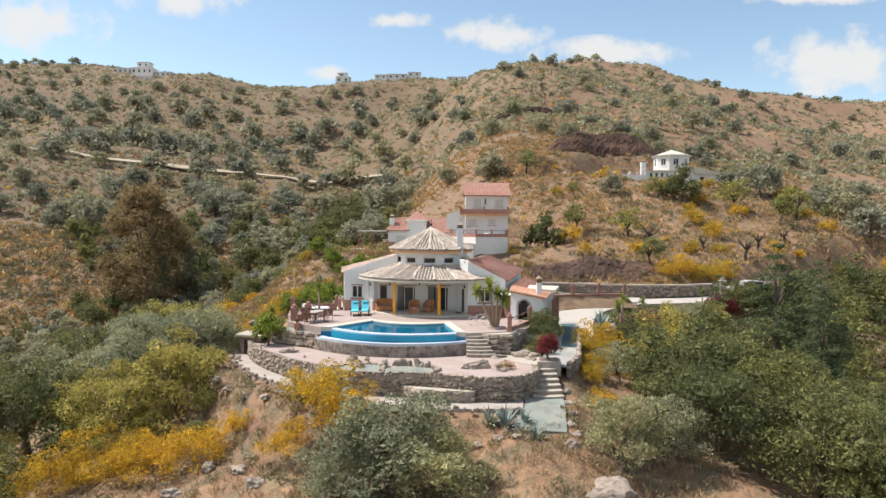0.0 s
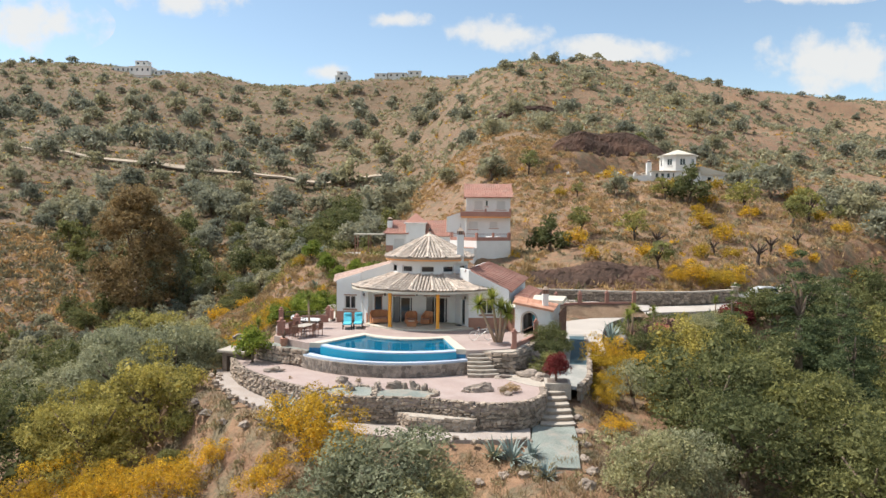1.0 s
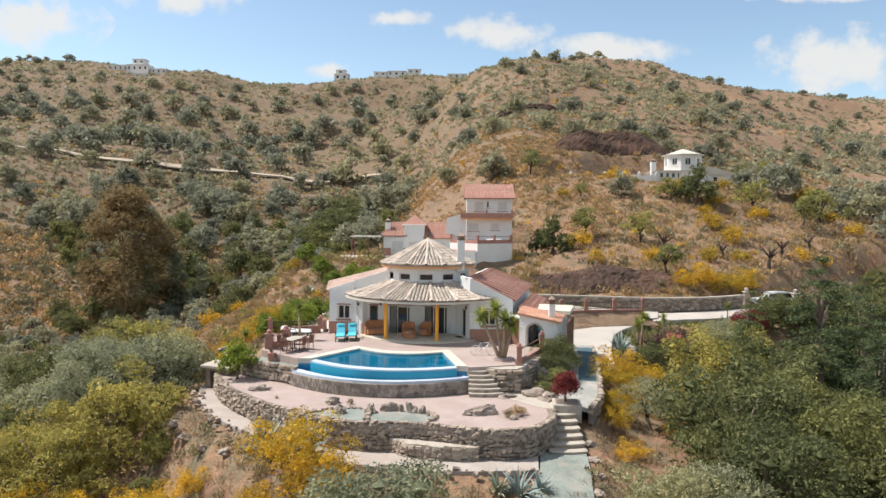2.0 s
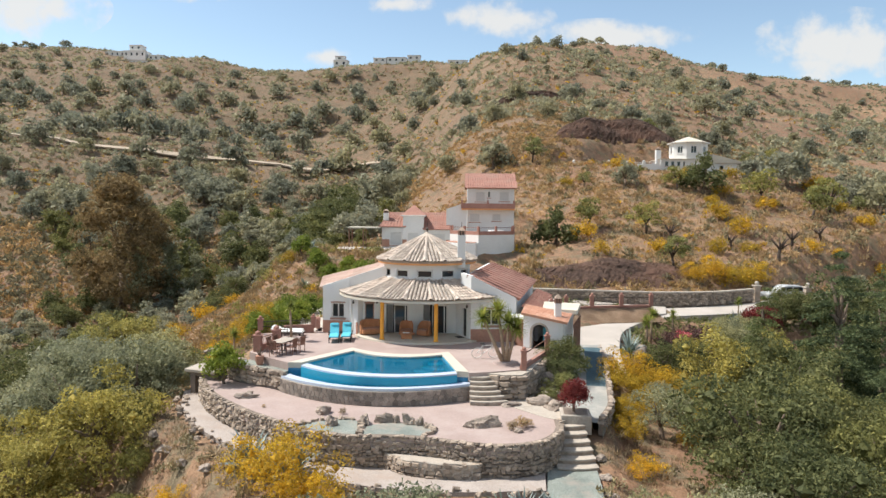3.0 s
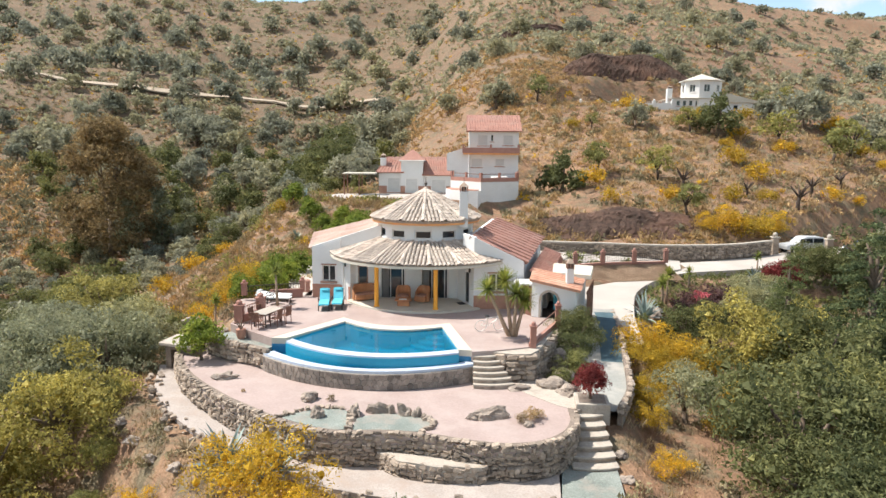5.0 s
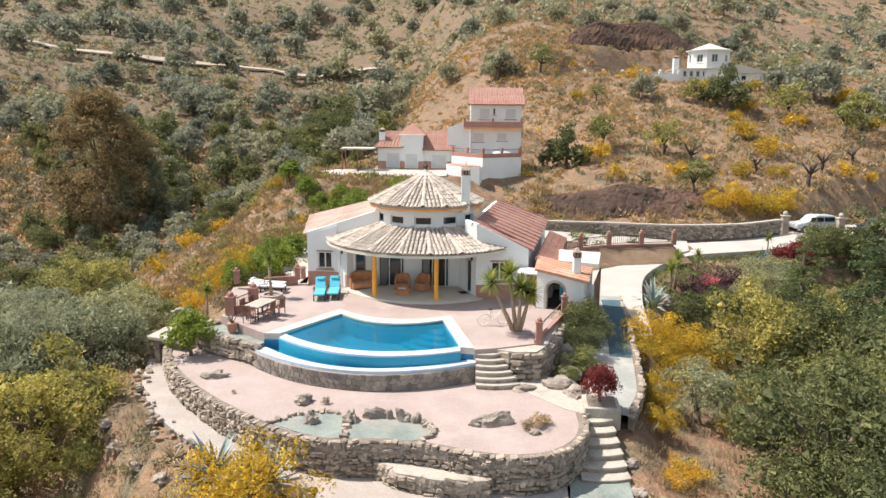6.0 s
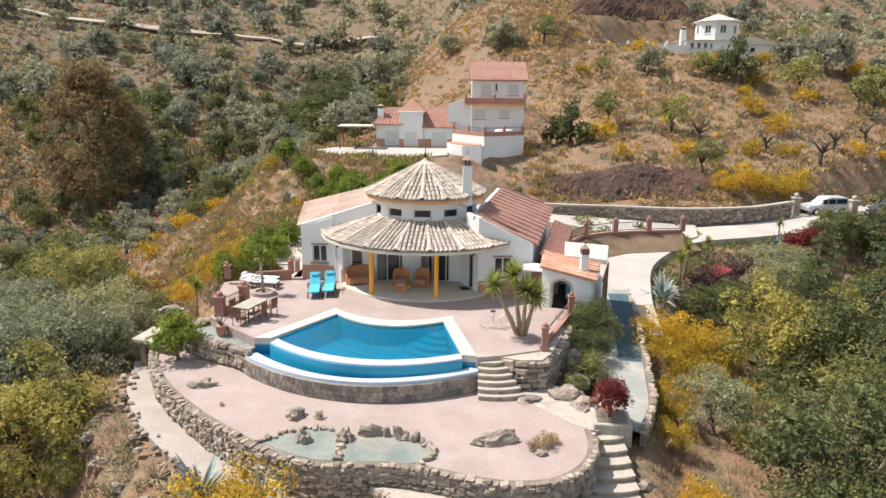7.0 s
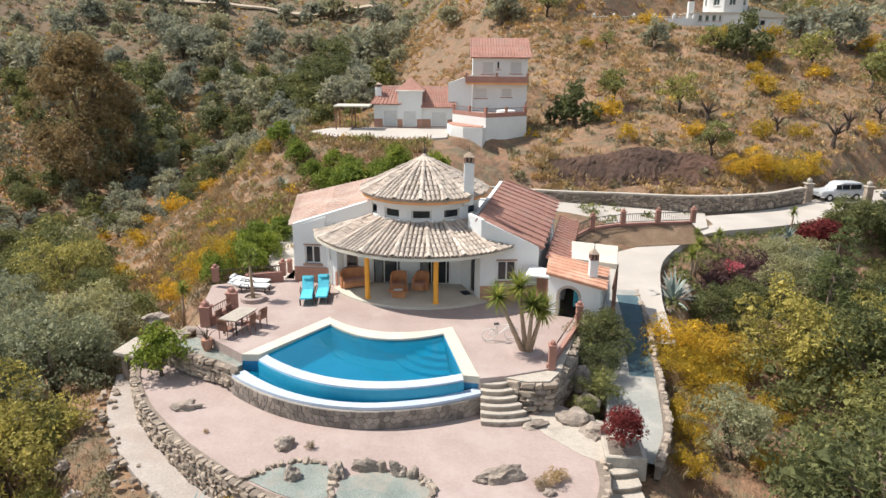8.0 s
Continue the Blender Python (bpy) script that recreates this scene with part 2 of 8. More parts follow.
M["mosaic"] = surface("blue_pool_mosaic", (0.010, 0.25, 0.40), (0.018, 0.31, 0.47), 0.6, 22, 0.35, 0.05, 0.005, fine_amt=0.10)
M["mosaic_deep"] = surface("deep_blue_trough_mosaic", (0.015, 0.17, 0.33), (0.025, 0.22, 0.40), 0.9, 24, 0.35, 0.05, 0.005, fine_amt=0.2)
M["water"] = water_surface()
M["glass"] = glass_pane()
M["stone"] = surface("field_stone", (0.25, 0.195, 0.15), (0.42, 0.345, 0.275), 1.4, 16, 0.95, 0.6, 0.03, stain=(0.19, 0.155, 0.125), stain_scale=1.8, obj=0.36, fine_amt=0.22)
M["stone_joined"] = surface("field_stone_walling", (0.25, 0.195, 0.15), (0.42, 0.345, 0.275), 1.4, 16, 0.95, 0.6, 0.03, stain=(0.19, 0.155, 0.125), stain_scale=1.8, island=0.36, fine_amt=0.22)
M["slab_stone"] = surface("flat_pale_stone", (0.36, 0.315, 0.265), (0.49, 0.435, 0.37), 0.9, 12, 0.92, 0.4, 0.02, stain=(0.29, 0.25, 0.21), stain_scale=0.9, fine_amt=0.16)
M["mortar"] = surface("earthy_mortar", (0.16, 0.125, 0.10), (0.25, 0.20, 0.16), 1.5, 12, 0.97, 0.6, 0.03, fine_amt=0.25)
M["boulder"] = surface("grey_brown_rock", (0.23, 0.185, 0.15), (0.38, 0.315, 0.26), 1.3, 7, 0.95, 0.9, 0.06, stain=(0.17, 0.14, 0.12), stain_scale=1.2, fine_amt=0.28)
M["cladding"] = surface("crazy_stone_cladding", (0.17, 0.145, 0.125), (0.30, 0.25, 0.21), 1.7, 14, 0.9, 0.5, 0.02, obj=0.35, fine_amt=0.2)
M["grout"] = surface("pale_pointing", (0.33, 0.30, 0.265), (0.40, 0.365, 0.32), 1.5, 20, 0.95, 0.3, 0.01, fine_amt=0.15)
M["tile"] = surface("old_buff_roof_tile", (0.42, 0.335, 0.275), (0.55, 0.475, 0.405), 1.1, 9, 0.92, 0.35, 0.02, stain=(0.29, 0.25, 0.215), stain_scale=0.9, obj=0.22, fine_amt=0.16)
M["tile_joined"] = surface("old_buff_roof_tiling", (0.42, 0.335, 0.275), (0.55, 0.475, 0.405), 1.1, 9, 0.92, 0.35, 0.02, stain=(0.29, 0.25, 0.215), stain_scale=0.9, island=0.22, fine_amt=0.16)
# darker tile tone with the channels' shade painted in; cowl roofs wear it too
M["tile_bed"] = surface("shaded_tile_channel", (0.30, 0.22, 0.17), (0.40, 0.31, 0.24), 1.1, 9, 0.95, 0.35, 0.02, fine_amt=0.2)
M["tile_red"] = surface("red_clay_roof_tile", (0.31, 0.15, 0.115), (0.41, 0.22, 0.17), 0.7, 7, 0.88, 0.3, 0.02, stain=(0.30, 0.185, 0.15), stain_scale=0.6, island=0.16, fine_amt=0.16)
M["tile_orange"] = surface("pale_orange_clay_tile", (0.50, 0.25, 0.165), (0.60, 0.34, 0.235), 0.7, 7, 0.85, 0.3, 0.02, stain=(0.6, 0.4, 0.3), stain_scale=0.6, island=0.10, fine_amt=0.12)
M["tile_pink"] = surface("faded_pink_clay_tile", (0.46, 0.31, 0.25), (0.56, 0.41, 0.345), 0.7, 7, 0.88, 0.3, 0.02, stain=(0.55, 0.45, 0.38), stain_scale=0.6, island=0.10, fine_amt=0.12)
M["dado"] = surface("brown_brick_dado", (0.34, 0.17, 0.12), (0.43, 0.24, 0.17), 1.2, 14, 0.9, 0.4, 0.02, fine_amt=0.22)
M["ochre"] = surface("orange_painted_timber", (0.78, 0.33, 0.03), (0.86, 0.41, 0.05), 1.0, 12, 0.6, 0.08, 0.01, fine_amt=0.08)
M["orange_trim"] = surface("terracotta_fascia", (0.66, 0.29, 0.10), (0.76, 0.38, 0.16), 1.0, 12, 0.8, 0.1, 0.01, fine_amt=0.1)
M["frame"] = surface("pale_window_frame", (0.62, 0.60, 0.57), (0.70, 0.68, 0.65), 1.0, 12, 0.5, 0.03, 0.01, fine_amt=0.05)
M["frame_brown"] = surface("brown_window_frame", (0.26, 0.15, 0.11), (0.33, 0.20, 0.15), 1.0, 12, 0.6, 0.05, 0.01, fine_amt=0.1)
# near-black tone for surfaces indoors: the rooms' shade is put into the colour
M["room_shade"] = surface("painted_room_shade", (0.05, 0.045, 0.04), (0.08, 0.07, 0.06), 0.8, 8, 0.9, 0.0, fine_amt=0.2)
M["wicker"] = surface("woven_brown_wicker", (0.40, 0.16, 0.07), (0.52, 0.24, 0.11), 3.0, 40, 0.7, 0.6, 0.02, fine_amt=0.3)
M["iron"] = surface("dark_iron", (0.045, 0.035, 0.03), (0.08, 0.06, 0.05), 3.0, 20, 0.6, 0.1, 0.01, fine_amt=0.2, metal=0.4)
M["brown_wood"] = surface("weathered_brown_timber", (0.16, 0.075, 0.05), (0.25, 0.125, 0.085), 2.0, 20, 0.75, 0.3, 0.01, fine_amt=0.25)
M["brown_paint"] = surface("red_brown_wall_paint", (0.30, 0.145, 0.11), (0.38, 0.20, 0.155), 1.0, 14, 0.85, 0.2, 0.01, fine_amt=0.12)
M["blue_fabric"] = surface("turquoise_cushion_fabric", (0.07, 0.42, 0.54), (0.12, 0.52, 0.64), 3.0, 30, 0.9, 0.2, 0.01, fine_amt=0.15)
M["white_plastic"] = surface("white_plastic", (0.72, 0.72, 0.70), (0.80, 0.80, 0.78), 2.0, 15, 0.45, 0.0, fine_amt=0.03)
M["blue_mat"] = surface("dark_blue_green_matting", (0.045, 0.085, 0.105), (0.07, 0.12, 0.14), 1.5, 20, 0.95, 0.2, 0.01, fine_amt=0.18)
M["bark"] = surface("grey_brown_bark", (0.10, 0.07, 0.05), (0.20, 0.15, 0.11), 3.0, 20, 0.95, 0.8, 0.03, fine_amt=0.3, stretch=(1, 1, 0.3))
M["bark_dark"] = surface("blackened_bark", (0.04, 0.028, 0.022), (0.09, 0.065, 0.05), 3.0, 20, 0.95, 0.8, 0.03, fine_amt=0.3)
M["trunk_pale"] = surface("pale_yucca_bark", (0.30, 0.21, 0.14), (0.42, 0.31, 0.22), 3.0, 18, 0.95, 0.7, 0.02, fine_amt=0.25, stretch=(1, 1, 2.5))
M["dirt_road"] = surface("pale_dirt_track", (0.34, 0.275, 0.205), (0.44, 0.36, 0.275), 0.3, 4, 0.95, 0.3, 0.03, fine_amt=0.15)
M["cut_bank"] = surface("dark_cut_rock_bank", (0.085, 0.055, 0.042), (0.17, 0.105, 0.078), 0.25, 2.0, 0.97, 0.9, 0.2, stain=(0.24, 0.135, 0.095), stain_scale=0.15, fine_amt=0.35)
M["ochre_soil"] = surface("ochre_dry_bank", (0.34, 0.225, 0.145), (0.44, 0.31, 0.21), 0.8, 8, 0.97, 0.5, 0.04, stain=(0.30, 0.20, 0.13), stain_scale=0.7, fine_amt=0.2)
M["car_paint"] = surface("silver_car_paint", (0.50, 0.52, 0.54), (0.56, 0.58, 0.60), 1.0, 10, 0.3, 0.0, fine_amt=0.03, metal=0.1)
M["car_dark"] = surface("dark_car_paint", (0.06, 0.07, 0.085), (0.09, 0.10, 0.12), 1.0, 10, 0.3, 0.0, fine_amt=0.03, metal=0.5)
M["rubber"] = surface("black_rubber", (0.025, 0.025, 0.025), (0.04, 0.04, 0.04), 3.0, 20, 0.85, 0.1, 0.01, fine_amt=0.1)
M["olive"] = leafy("olive_leaf", (0.15, 0.155, 0.092), (0.345, 0.345, 0.205), (0.53, 0.52, 0.345))
M["mastic"] = leafy("yellow_olive_leaf", (0.125, 0.115, 0.036), (0.35, 0.315, 0.095), (0.58, 0.51, 0.18))
# grey-green olive leaf for far plants, with distance haze mixed into its colours
M["olive_far"] = leafy("olive_leaf_hazed", (0.16, 0.164, 0.118), (0.30, 0.30, 0.218), (0.42, 0.41, 0.305))
M["oak"] = leafy("dark_evergreen_leaf", (0.058, 0.07, 0.028), (0.17, 0.178, 0.07), (0.33, 0.32, 0.13))
M["scrub"] = leafy("yellow_green_scrub_leaf", (0.115, 0.13, 0.045), (0.27, 0.27, 0.098), (0.45, 0.41, 0.15))
M["gorse"] = leafy("yellow_broom_bloom", (0.25, 0.175, 0.04), (0.58, 0.375, 0.035), (0.80, 0.54, 0.06))
M["fir"] = leafy("cypress_needle", (0.05, 0.07, 0.034), (0.135, 0.165, 0.072), (0.27, 0.29, 0.125))
M["citrus"] = leafy("bright_citrus_leaf", (0.088, 0.132, 0.022), (0.220, 0.275, 0.044), (0.396, 0.396, 0.077))
M["brown_leaf"] = leafy("rusty_brown_foliage", (0.145, 0.105, 0.055), (0.34, 0.235, 0.11), (0.50, 0.35, 0.17))
M["maroon"] = leafy("maroon_leaf", (0.078, 0.016, 0.019), (0.182, 0.036, 0.039), (0.286, 0.065, 0.065))
M["bougain"] = leafy("dusky_purple_leaf", (0.06, 0.035, 0.04), (0.13, 0.07, 0.07), (0.2, 0.12, 0.11))
M["pink_bloom"] = leafy("pink_blossom", (0.5, 0.08, 0.12), (0.7, 0.16, 0.2), (0.8, 0.35, 0.35))
M["yucca"] = leafy("yucca_blade", (0.10, 0.14, 0.03), (0.28, 0.31, 0.07), (0.45, 0.42, 0.13))
M["agave"] = leafy("blue_grey_agave_blade", (0.14, 0.18, 0.17), (0.27, 0.33, 0.31), (0.42, 0.46, 0.42), 0.05)
M["straw"] = leafy("dry_straw", (0.24, 0.168, 0.098), (0.40, 0.292, 0.17), (0.50, 0.385, 0.235), 0.2)
M["tussock"] = leafy("golden_tussock", (0.25, 0.165, 0.088), (0.45, 0.305, 0.155), (0.55, 0.395, 0.21), 0.2)
M["brush"] = leafy("grey_green_brush", (0.145, 0.128, 0.075), (0.285, 0.245, 0.142), (0.395, 0.335, 0.20), 0.2)

# ---- building helpers ----
from mathutils.geometry import tessellate_polygon

rng = np.random.default_rng(7)


def thing(name, loc=(0, 0, 0), label="", category="", group="", kind=""):
    ob = new(name)
    ob.location = loc
    return tagged(ob, label, category, group, kind)


def base_of(ob):
    v = Vector((0, 0, 0))
    while ob:
        v += ob.location
        ob = ob.parent
    return v


def part(name, bm, material, parent=None, label="", smooth=False):
    """One mesh object from a bmesh in world metres, under its thing or part."""
    me = bpy.data.meshes.new(name)
    if parent:
        bmesh.ops.translate(bm, verts=bm.verts, vec=-base_of(parent))
    bm.to_mesh(me)
    bm.free()
    me.materials.append(material)
    if smooth:
        for f in me.polygons:
            f.use_smooth = True
    ob = new(name, me)
    ob.parent = parent
    return tagged(ob, label)


def raw(name, verts, faces, material, parent=None, label="", smooth=False):
    me = bpy.data.meshes.new(name)
    if parent:
        verts = np.asarray(verts, float) - np.array(base_of(parent))
    me.from_pydata(np.asarray(verts).tolist(), [], np.asarray(faces).tolist() if isinstance(faces, np.ndarray) else faces)
    me.materials.append(material)
    if smooth:
        me.polygons.foreach_set("use_smooth", [True] * len(me.polygons))
    ob = new(name, me)
    ob.parent = parent
    return tagged(ob, label)


def box(bm, x0, x1, y0, y1, z0, z1, m=None):
    co = [(x, y, z) for z in (z0, z1) for y in (y0, y1) for x in (x0, x1)]
    vs = [bm.verts.new(m @ Vector(c) if m else c) for c in co]
    for f in ((0, 2, 3, 1), (4, 5, 7, 6), (0, 1, 5, 4), (2, 6, 7, 3), (0, 4, 6, 2), (1, 3, 7, 5)):
        bm.faces.new([vs[i] for i in f])
    return bm


def bevelled(bm, w=0.02, seg=1):
    bmesh.ops.bevel(bm, geom=bm.edges[:], offset=w, segments=seg, affect="EDGES", clamp_overlap=True)
    return bm


def plan_triangles(poly):
    """Triangles of a plan outline, all counter-clockwise."""
    out = []
    for a, b, c in tessellate_polygon([[Vector((x, y, 0)) for x, y in poly]]):
        (x0, y0), (x1, y1), (x2, y2) = poly[a], poly[b], poly[c]
        k = (x1 - x0) * (y2 - y0) - (x2 - x0) * (y1 - y0)
        if abs(k) > 1e-9:
            out.append((a, b, c) if k > 0 else (a, c, b))
    return out


def sheet(bm, poly, z):
    vs = [bm.verts.new((x, y, z)) for x, y in poly]
    for t in plan_triangles(poly):
        bm.faces.new([vs[i] for i in t])
    return vs


def prism(bm, poly, z0, z1):
    """An upright prism; z0 and z1 are numbers or functions of x and y."""
    f0 = z0 if callable(z0) else (lambda x, y: z0)
    f1 = z1 if callable(z1) else (lambda x, y: z1)
    if sum(a[0] * b[1] - b[0] * a[1] for a, b in zip(poly, poly[1:] + poly[:1])) < 0:
        poly = poly[::-1]
    lo = [bm.verts.new((x, y, f0(x, y))) for x, y in poly]
    hi = [bm.verts.new((x, y, f1(x, y))) for x, y in poly]
    n = len(poly)
    for i in range(n):
        bm.faces.new((lo[i], lo[(i + 1) % n], hi[(i + 1) % n], hi[i]))
    for a, b, c in plan_triangles(poly):
        bm.faces.new((hi[a], hi[b], hi[c]))
        bm.faces.new((lo[c], lo[b], lo[a]))
    return bm


def tube(bm, pts, radii, sides=8, cap=True):
    """A tapering round limb along points."""
    rings = []
    for i, p in enumerate(pts):
        a, b = Vector(pts[max(i - 1, 0)]), Vector(pts[min(i + 1, len(pts) - 1)])
        q = (b - a).to_track_quat("Z", "Y").to_matrix()
        rings.append([bm.verts.new(Vector(p) + q @ Vector((math.cos(t) * radii[i], math.sin(t) * radii[i], 0)))
                      for t in (2 * math.pi * k / sides for k in range(sides))])
    for r, s in zip(rings, rings[1:]):
        for k in range(sides):
            bm.faces.new((r[k], r[(k + 1) % sides], s[(k + 1) % sides], s[k]))
    if cap:
        bm.faces.new(rings[0][::-1])
        bm.faces.new(rings[-1])
    return bm


def strip(bm, a, b, z0, z1):
    """A wall-like band between two matching lines, built piece by piece."""
    f0 = z0 if callable(z0) else (lambda x, y: z0)
    f1 = z1 if callable(z1) else (lambda x, y: z1)
    R = [[bm.verts.new((p[0], p[1], f(*p[:2]))) for f, p in ((f0, u), (f1, u), (f1, v), (f0, v))] for u, v in zip(a, b)]
    for r, s in zip(R, R[1:]):
        for k in range(4):
            bm.faces.new((r[k], s[k], s[(k + 1) % 4], r[(k + 1) % 4]))
    bm.faces.new(R[0])
    bm.faces.new(R[-1][::-1])
    bmesh.ops.recalc_face_normals(bm, faces=bm.faces)
    return bm


def arc(cx, cy, r, a0, a1, n):
    return [(cx + r * math.cos(radians(a0 + (a1 - a0) * i / n)), cy + r * math.sin(radians(a0 + (a1 - a0) * i / n))) for i in range(n + 1)]


def bow(p, q, sag, n=16):
    """A shallow circular bow from p to q, bulging to the right of the way by sag."""
    p, q = Vector(p), Vector(q)
    d = q - p
    nrm = Vector((d.y, -d.x)).normalized()
    return [tuple(p + d * t + nrm * sag * 4 * t * (1 - t)) for t in (i / n for i in range(n + 1))]


def smooth_line(pts, n=8):
    """A Catmull-Rom line through a few points."""
    P = [np.array(p, float) for p in pts]
    P = [2 * P[0] - P[1]] + P + [2 * P[-1] - P[-2]]
    out = []
    for i in range(1, len(P) - 2):
        for k in range(n):
            t = k / n
            out.append(0.5 * (2 * P[i] + (P[i + 1] - P[i - 1]) * t + (2 * P[i - 1] - 5 * P[i] + 4 * P[i + 1] - P[i + 2]) * t * t
                              + (3 * P[i] - 3 * P[i + 1] + P[i + 2] - P[i - 1]) * t ** 3))
    out.append(P[-2])
    return [tuple(float(v) for v in o) for o in out]


def offset_line(pts, d):
    """The line moved sideways to its right by d."""
    out = []
    for i, p in enumerate(pts):
        a, b = np.array(pts[max(i - 1, 0)][:2]), np.array(pts[min(i + 1, len(pts) - 1)][:2])
        t = (b - a) / np.linalg.norm(b - a)
        out.append((p[0] + t[1] * d, p[1] - t[0] * d, *p[2:]))
    return out


# ---- lie of the land ----
X_ST = np.array([-450, -200, -100, -50, -18, 8, 35, 75, 160, 250, 450.0])
Y_ST = np.array([-40, 30, 52, 78, 108, 150, 210, 330, 480, 680, 900.0])
NEAR_LAND = np.array([
    [-30, -34, -34, -32, -26, -24, -26, -30, -30, -30, -30],
    [-10, -16, -20, -19, -9.5, -4.6, -10, -15, -15, -13, -10],
    [-5, -12, -17, -17, -4.2, -3.0, -8.5, -11, -10, -8, -4],
    [5, -6, -14, -14, -1.0, -0.6, -2.2, -5, -3, 0, 5],
    [12, 2, -11, -12, 1.5, 6.5, 9.0, 3, -2, 0, 4],
    [25, 12, 0, -3, 4, 21, 21, 13, 6, 8, 15],
])
FAR_LAND = np.array([
    [44, 30, 13, 7.5, 14, 35, 37, 31, 20, 22, 28],
    [72, 54, 47, 45, 54, 78, 82, 73, 48, 46, 50],
    [113, 108, 99, 103, 103, 97, 90, 84, 74, 66, 66],
    [80, 70, 62, 60, 60, 75, 104, 152, 159, 135, 128],
    [60, 60, 60, 60, 60, 60, 60, 70, 80, 70, 60],
])
LAND = np.vstack([NEAR_LAND, FAR_LAND])


def herm(st, V, q):
    """Smooth interpolation of the rows of V, given at stations st, at q."""
    q = np.clip(q, st[0], st[-1])
    h = np.diff(st)
    d = np.diff(V, axis=0) / h[:, None]
    s = np.empty(V.shape)
    s[0], s[-1] = d[0], d[-1]
    w = h[1:] / (h[1:] + h[:-1])
    s[1:-1] = d[:-1] * w[:, None] + d[1:] * (1 - w)[:, None]
    i = np.clip(np.searchsorted(st, q) - 1, 0, len(st) - 2)
    t = (q - st[i]) / h[i]
    c = np.arange(V.shape[1]) if V.shape[1] > 1 else np.zeros(len(q), int)
    a, b, ma, mb = V[i, c], V[i + 1, c], s[i, c] * h[i], s[i + 1, c] * h[i]
    return (2 * t ** 3 - 3 * t ** 2 + 1) * a + (t ** 3 - 2 * t ** 2 + t) * ma + (3 * t ** 2 - 2 * t ** 3) * b + (t ** 3 - t ** 2) * mb


LATTICE = np.random.default_rng(3).random((256, 256))


def vnoise(x, y):
    xi, yi = np.floor(x).astype(int), np.floor(y).astype(int)
    u, v = x - xi, y - yi
    u, v = u * u * (3 - 2 * u), v * v * (3 - 2 * v)
    g = lambda a, b: LATTICE[a % 256, b % 256]
    return (g(xi, yi) * (1 - u) + g(xi + 1, yi) * u) * (1 - v) + (g(xi, yi + 1) * (1 - u) + g(xi + 1, yi + 1) * u) * v - 0.5


# levelled places: a line, its radius, height at both ends, and how far the fill runs out
PADS = [
    (-9.0, 53.0, 3.0, 53.0, 3.4, -0.5, -0.5, 2.6), (-7.5, 59.0, 5.0, 61.0, 6.0, -0.5, -0.5, 4.0),
    (-9.0, 44.8, 3.0, 43.0, 3.2, -1.9, -1.9, 1.5), (-4.0, 41.5, 3.0, 41.0, 3.0, -1.9, -1.9, 0.8),
    (-12.0, 47.0, -8.5, 42.5, 1.9, -1.9, -1.9, 1.2),
    (-14.6, 46.0, -8.6, 39.3, 1.9, -2.42, -2.7, 2.2), (-6.5, 37.2, 4.6, 36.8, 1.6, -2.78, -2.8, 2.2), (4.7, 32.6, 5.2, 38.4, 1.6, -3.2, -2.75, 1.8), (5.2, 38.4, 6.5, 43.0, 1.3, -2.75, -1.9, 1.5),
    (7.5, 46.0, 9.5, 60.0, 2.0, -2.6, -1.6, 1.5), (9.5, 60.0, 16.0, 72.0, 3.0, -1.6, -1.5, 2.5), (16.0, 73.0, 31.0, 79.0, 3.6, -1.5, -1.6, 2.5), (31.0, 79.0, 60.0, 97.0, 4.0, -1.6, -2.0, 4.0),
    (6.0, 69.0, 16.0, 76.0, 4.5, -0.6, -1.0, 2.0), (-4.0, 70.0, 6.0, 72.0, 3.0, 0.4, -0.3, 4.0),
    (-13.0, 91.5, -3.0, 89.0, 3.0, 3.4, 3.4, 10.0), (-13.0, 95.0, -4.0, 93.0, 4.5, 3.4, 3.4, 7.0), (-9.0, 103.0, 8.0, 103.0, 5.0, 3.4, 3.4, 4.0), (36.0, 143.0, 58.0, 142.0, 7.0, 15.6, 15.6, 7.0),
    (-6.0, 47.2, -1.3, 46.6, 2.7, -2.9, -2.9, 0.7),
    (2.6, 89.0, 7.5, 91.0, 1.6, 1.2, 2.4, 2.2), (21.0, 138.5, 35.0, 138.5, 3.0, 16.4, 16.2, 5.0), (36.0, 132.0, 60.0, 131.0, 2.0, 14.6, 13.4, 4.0),
]


def land(x, y):
    x, y = np.atleast_1d(np.asarray(x, float)), np.atleast_1d(np.asarray(y, float))
    z = herm(Y_ST, np.array([herm(X_ST, row[:, None], x) for row in LAND]), y)
    far = np.clip((y - 120) / 200, 0, 1)
    z = z + vnoise(x / 90, y / 90) * 8 * far + vnoise(x / 34 + 9, y / 34) * (2.2 + 5 * far) + vnoise(x / 11 + 3, y / 11) * (1.0 + 1.6 * far) + vnoise(x / 3.5, y / 3.5 + 5) * 0.35
    for x0, y0, x1, y1, r, z0, z1, soft in PADS:
        dx, dy = x1 - x0, y1 - y0
        t = np.clip(((x - x0) * dx + (y - y0) * dy) / (dx * dx + dy * dy), 0, 1)
        d = np.hypot(x - x0 - t * dx, y - y0 - t * dy)
        w = np.clip((d - r) / soft, 0, 1)
        w = w * w * (3 - 2 * w)
        z = (z0 + (z1 - z0) * t) * (1 - w) + z * w
    return z


def gz(x, y):
    return float(land(x, y)[0])


def steps_of(*runs):
    out = [runs[0][0]]
    for a, b, s in runs:
        n = max(1, round((b - a) / s))
        out += [a + (b - a) * (i + 1) / n for i in range(n)]
    return np.array(out)


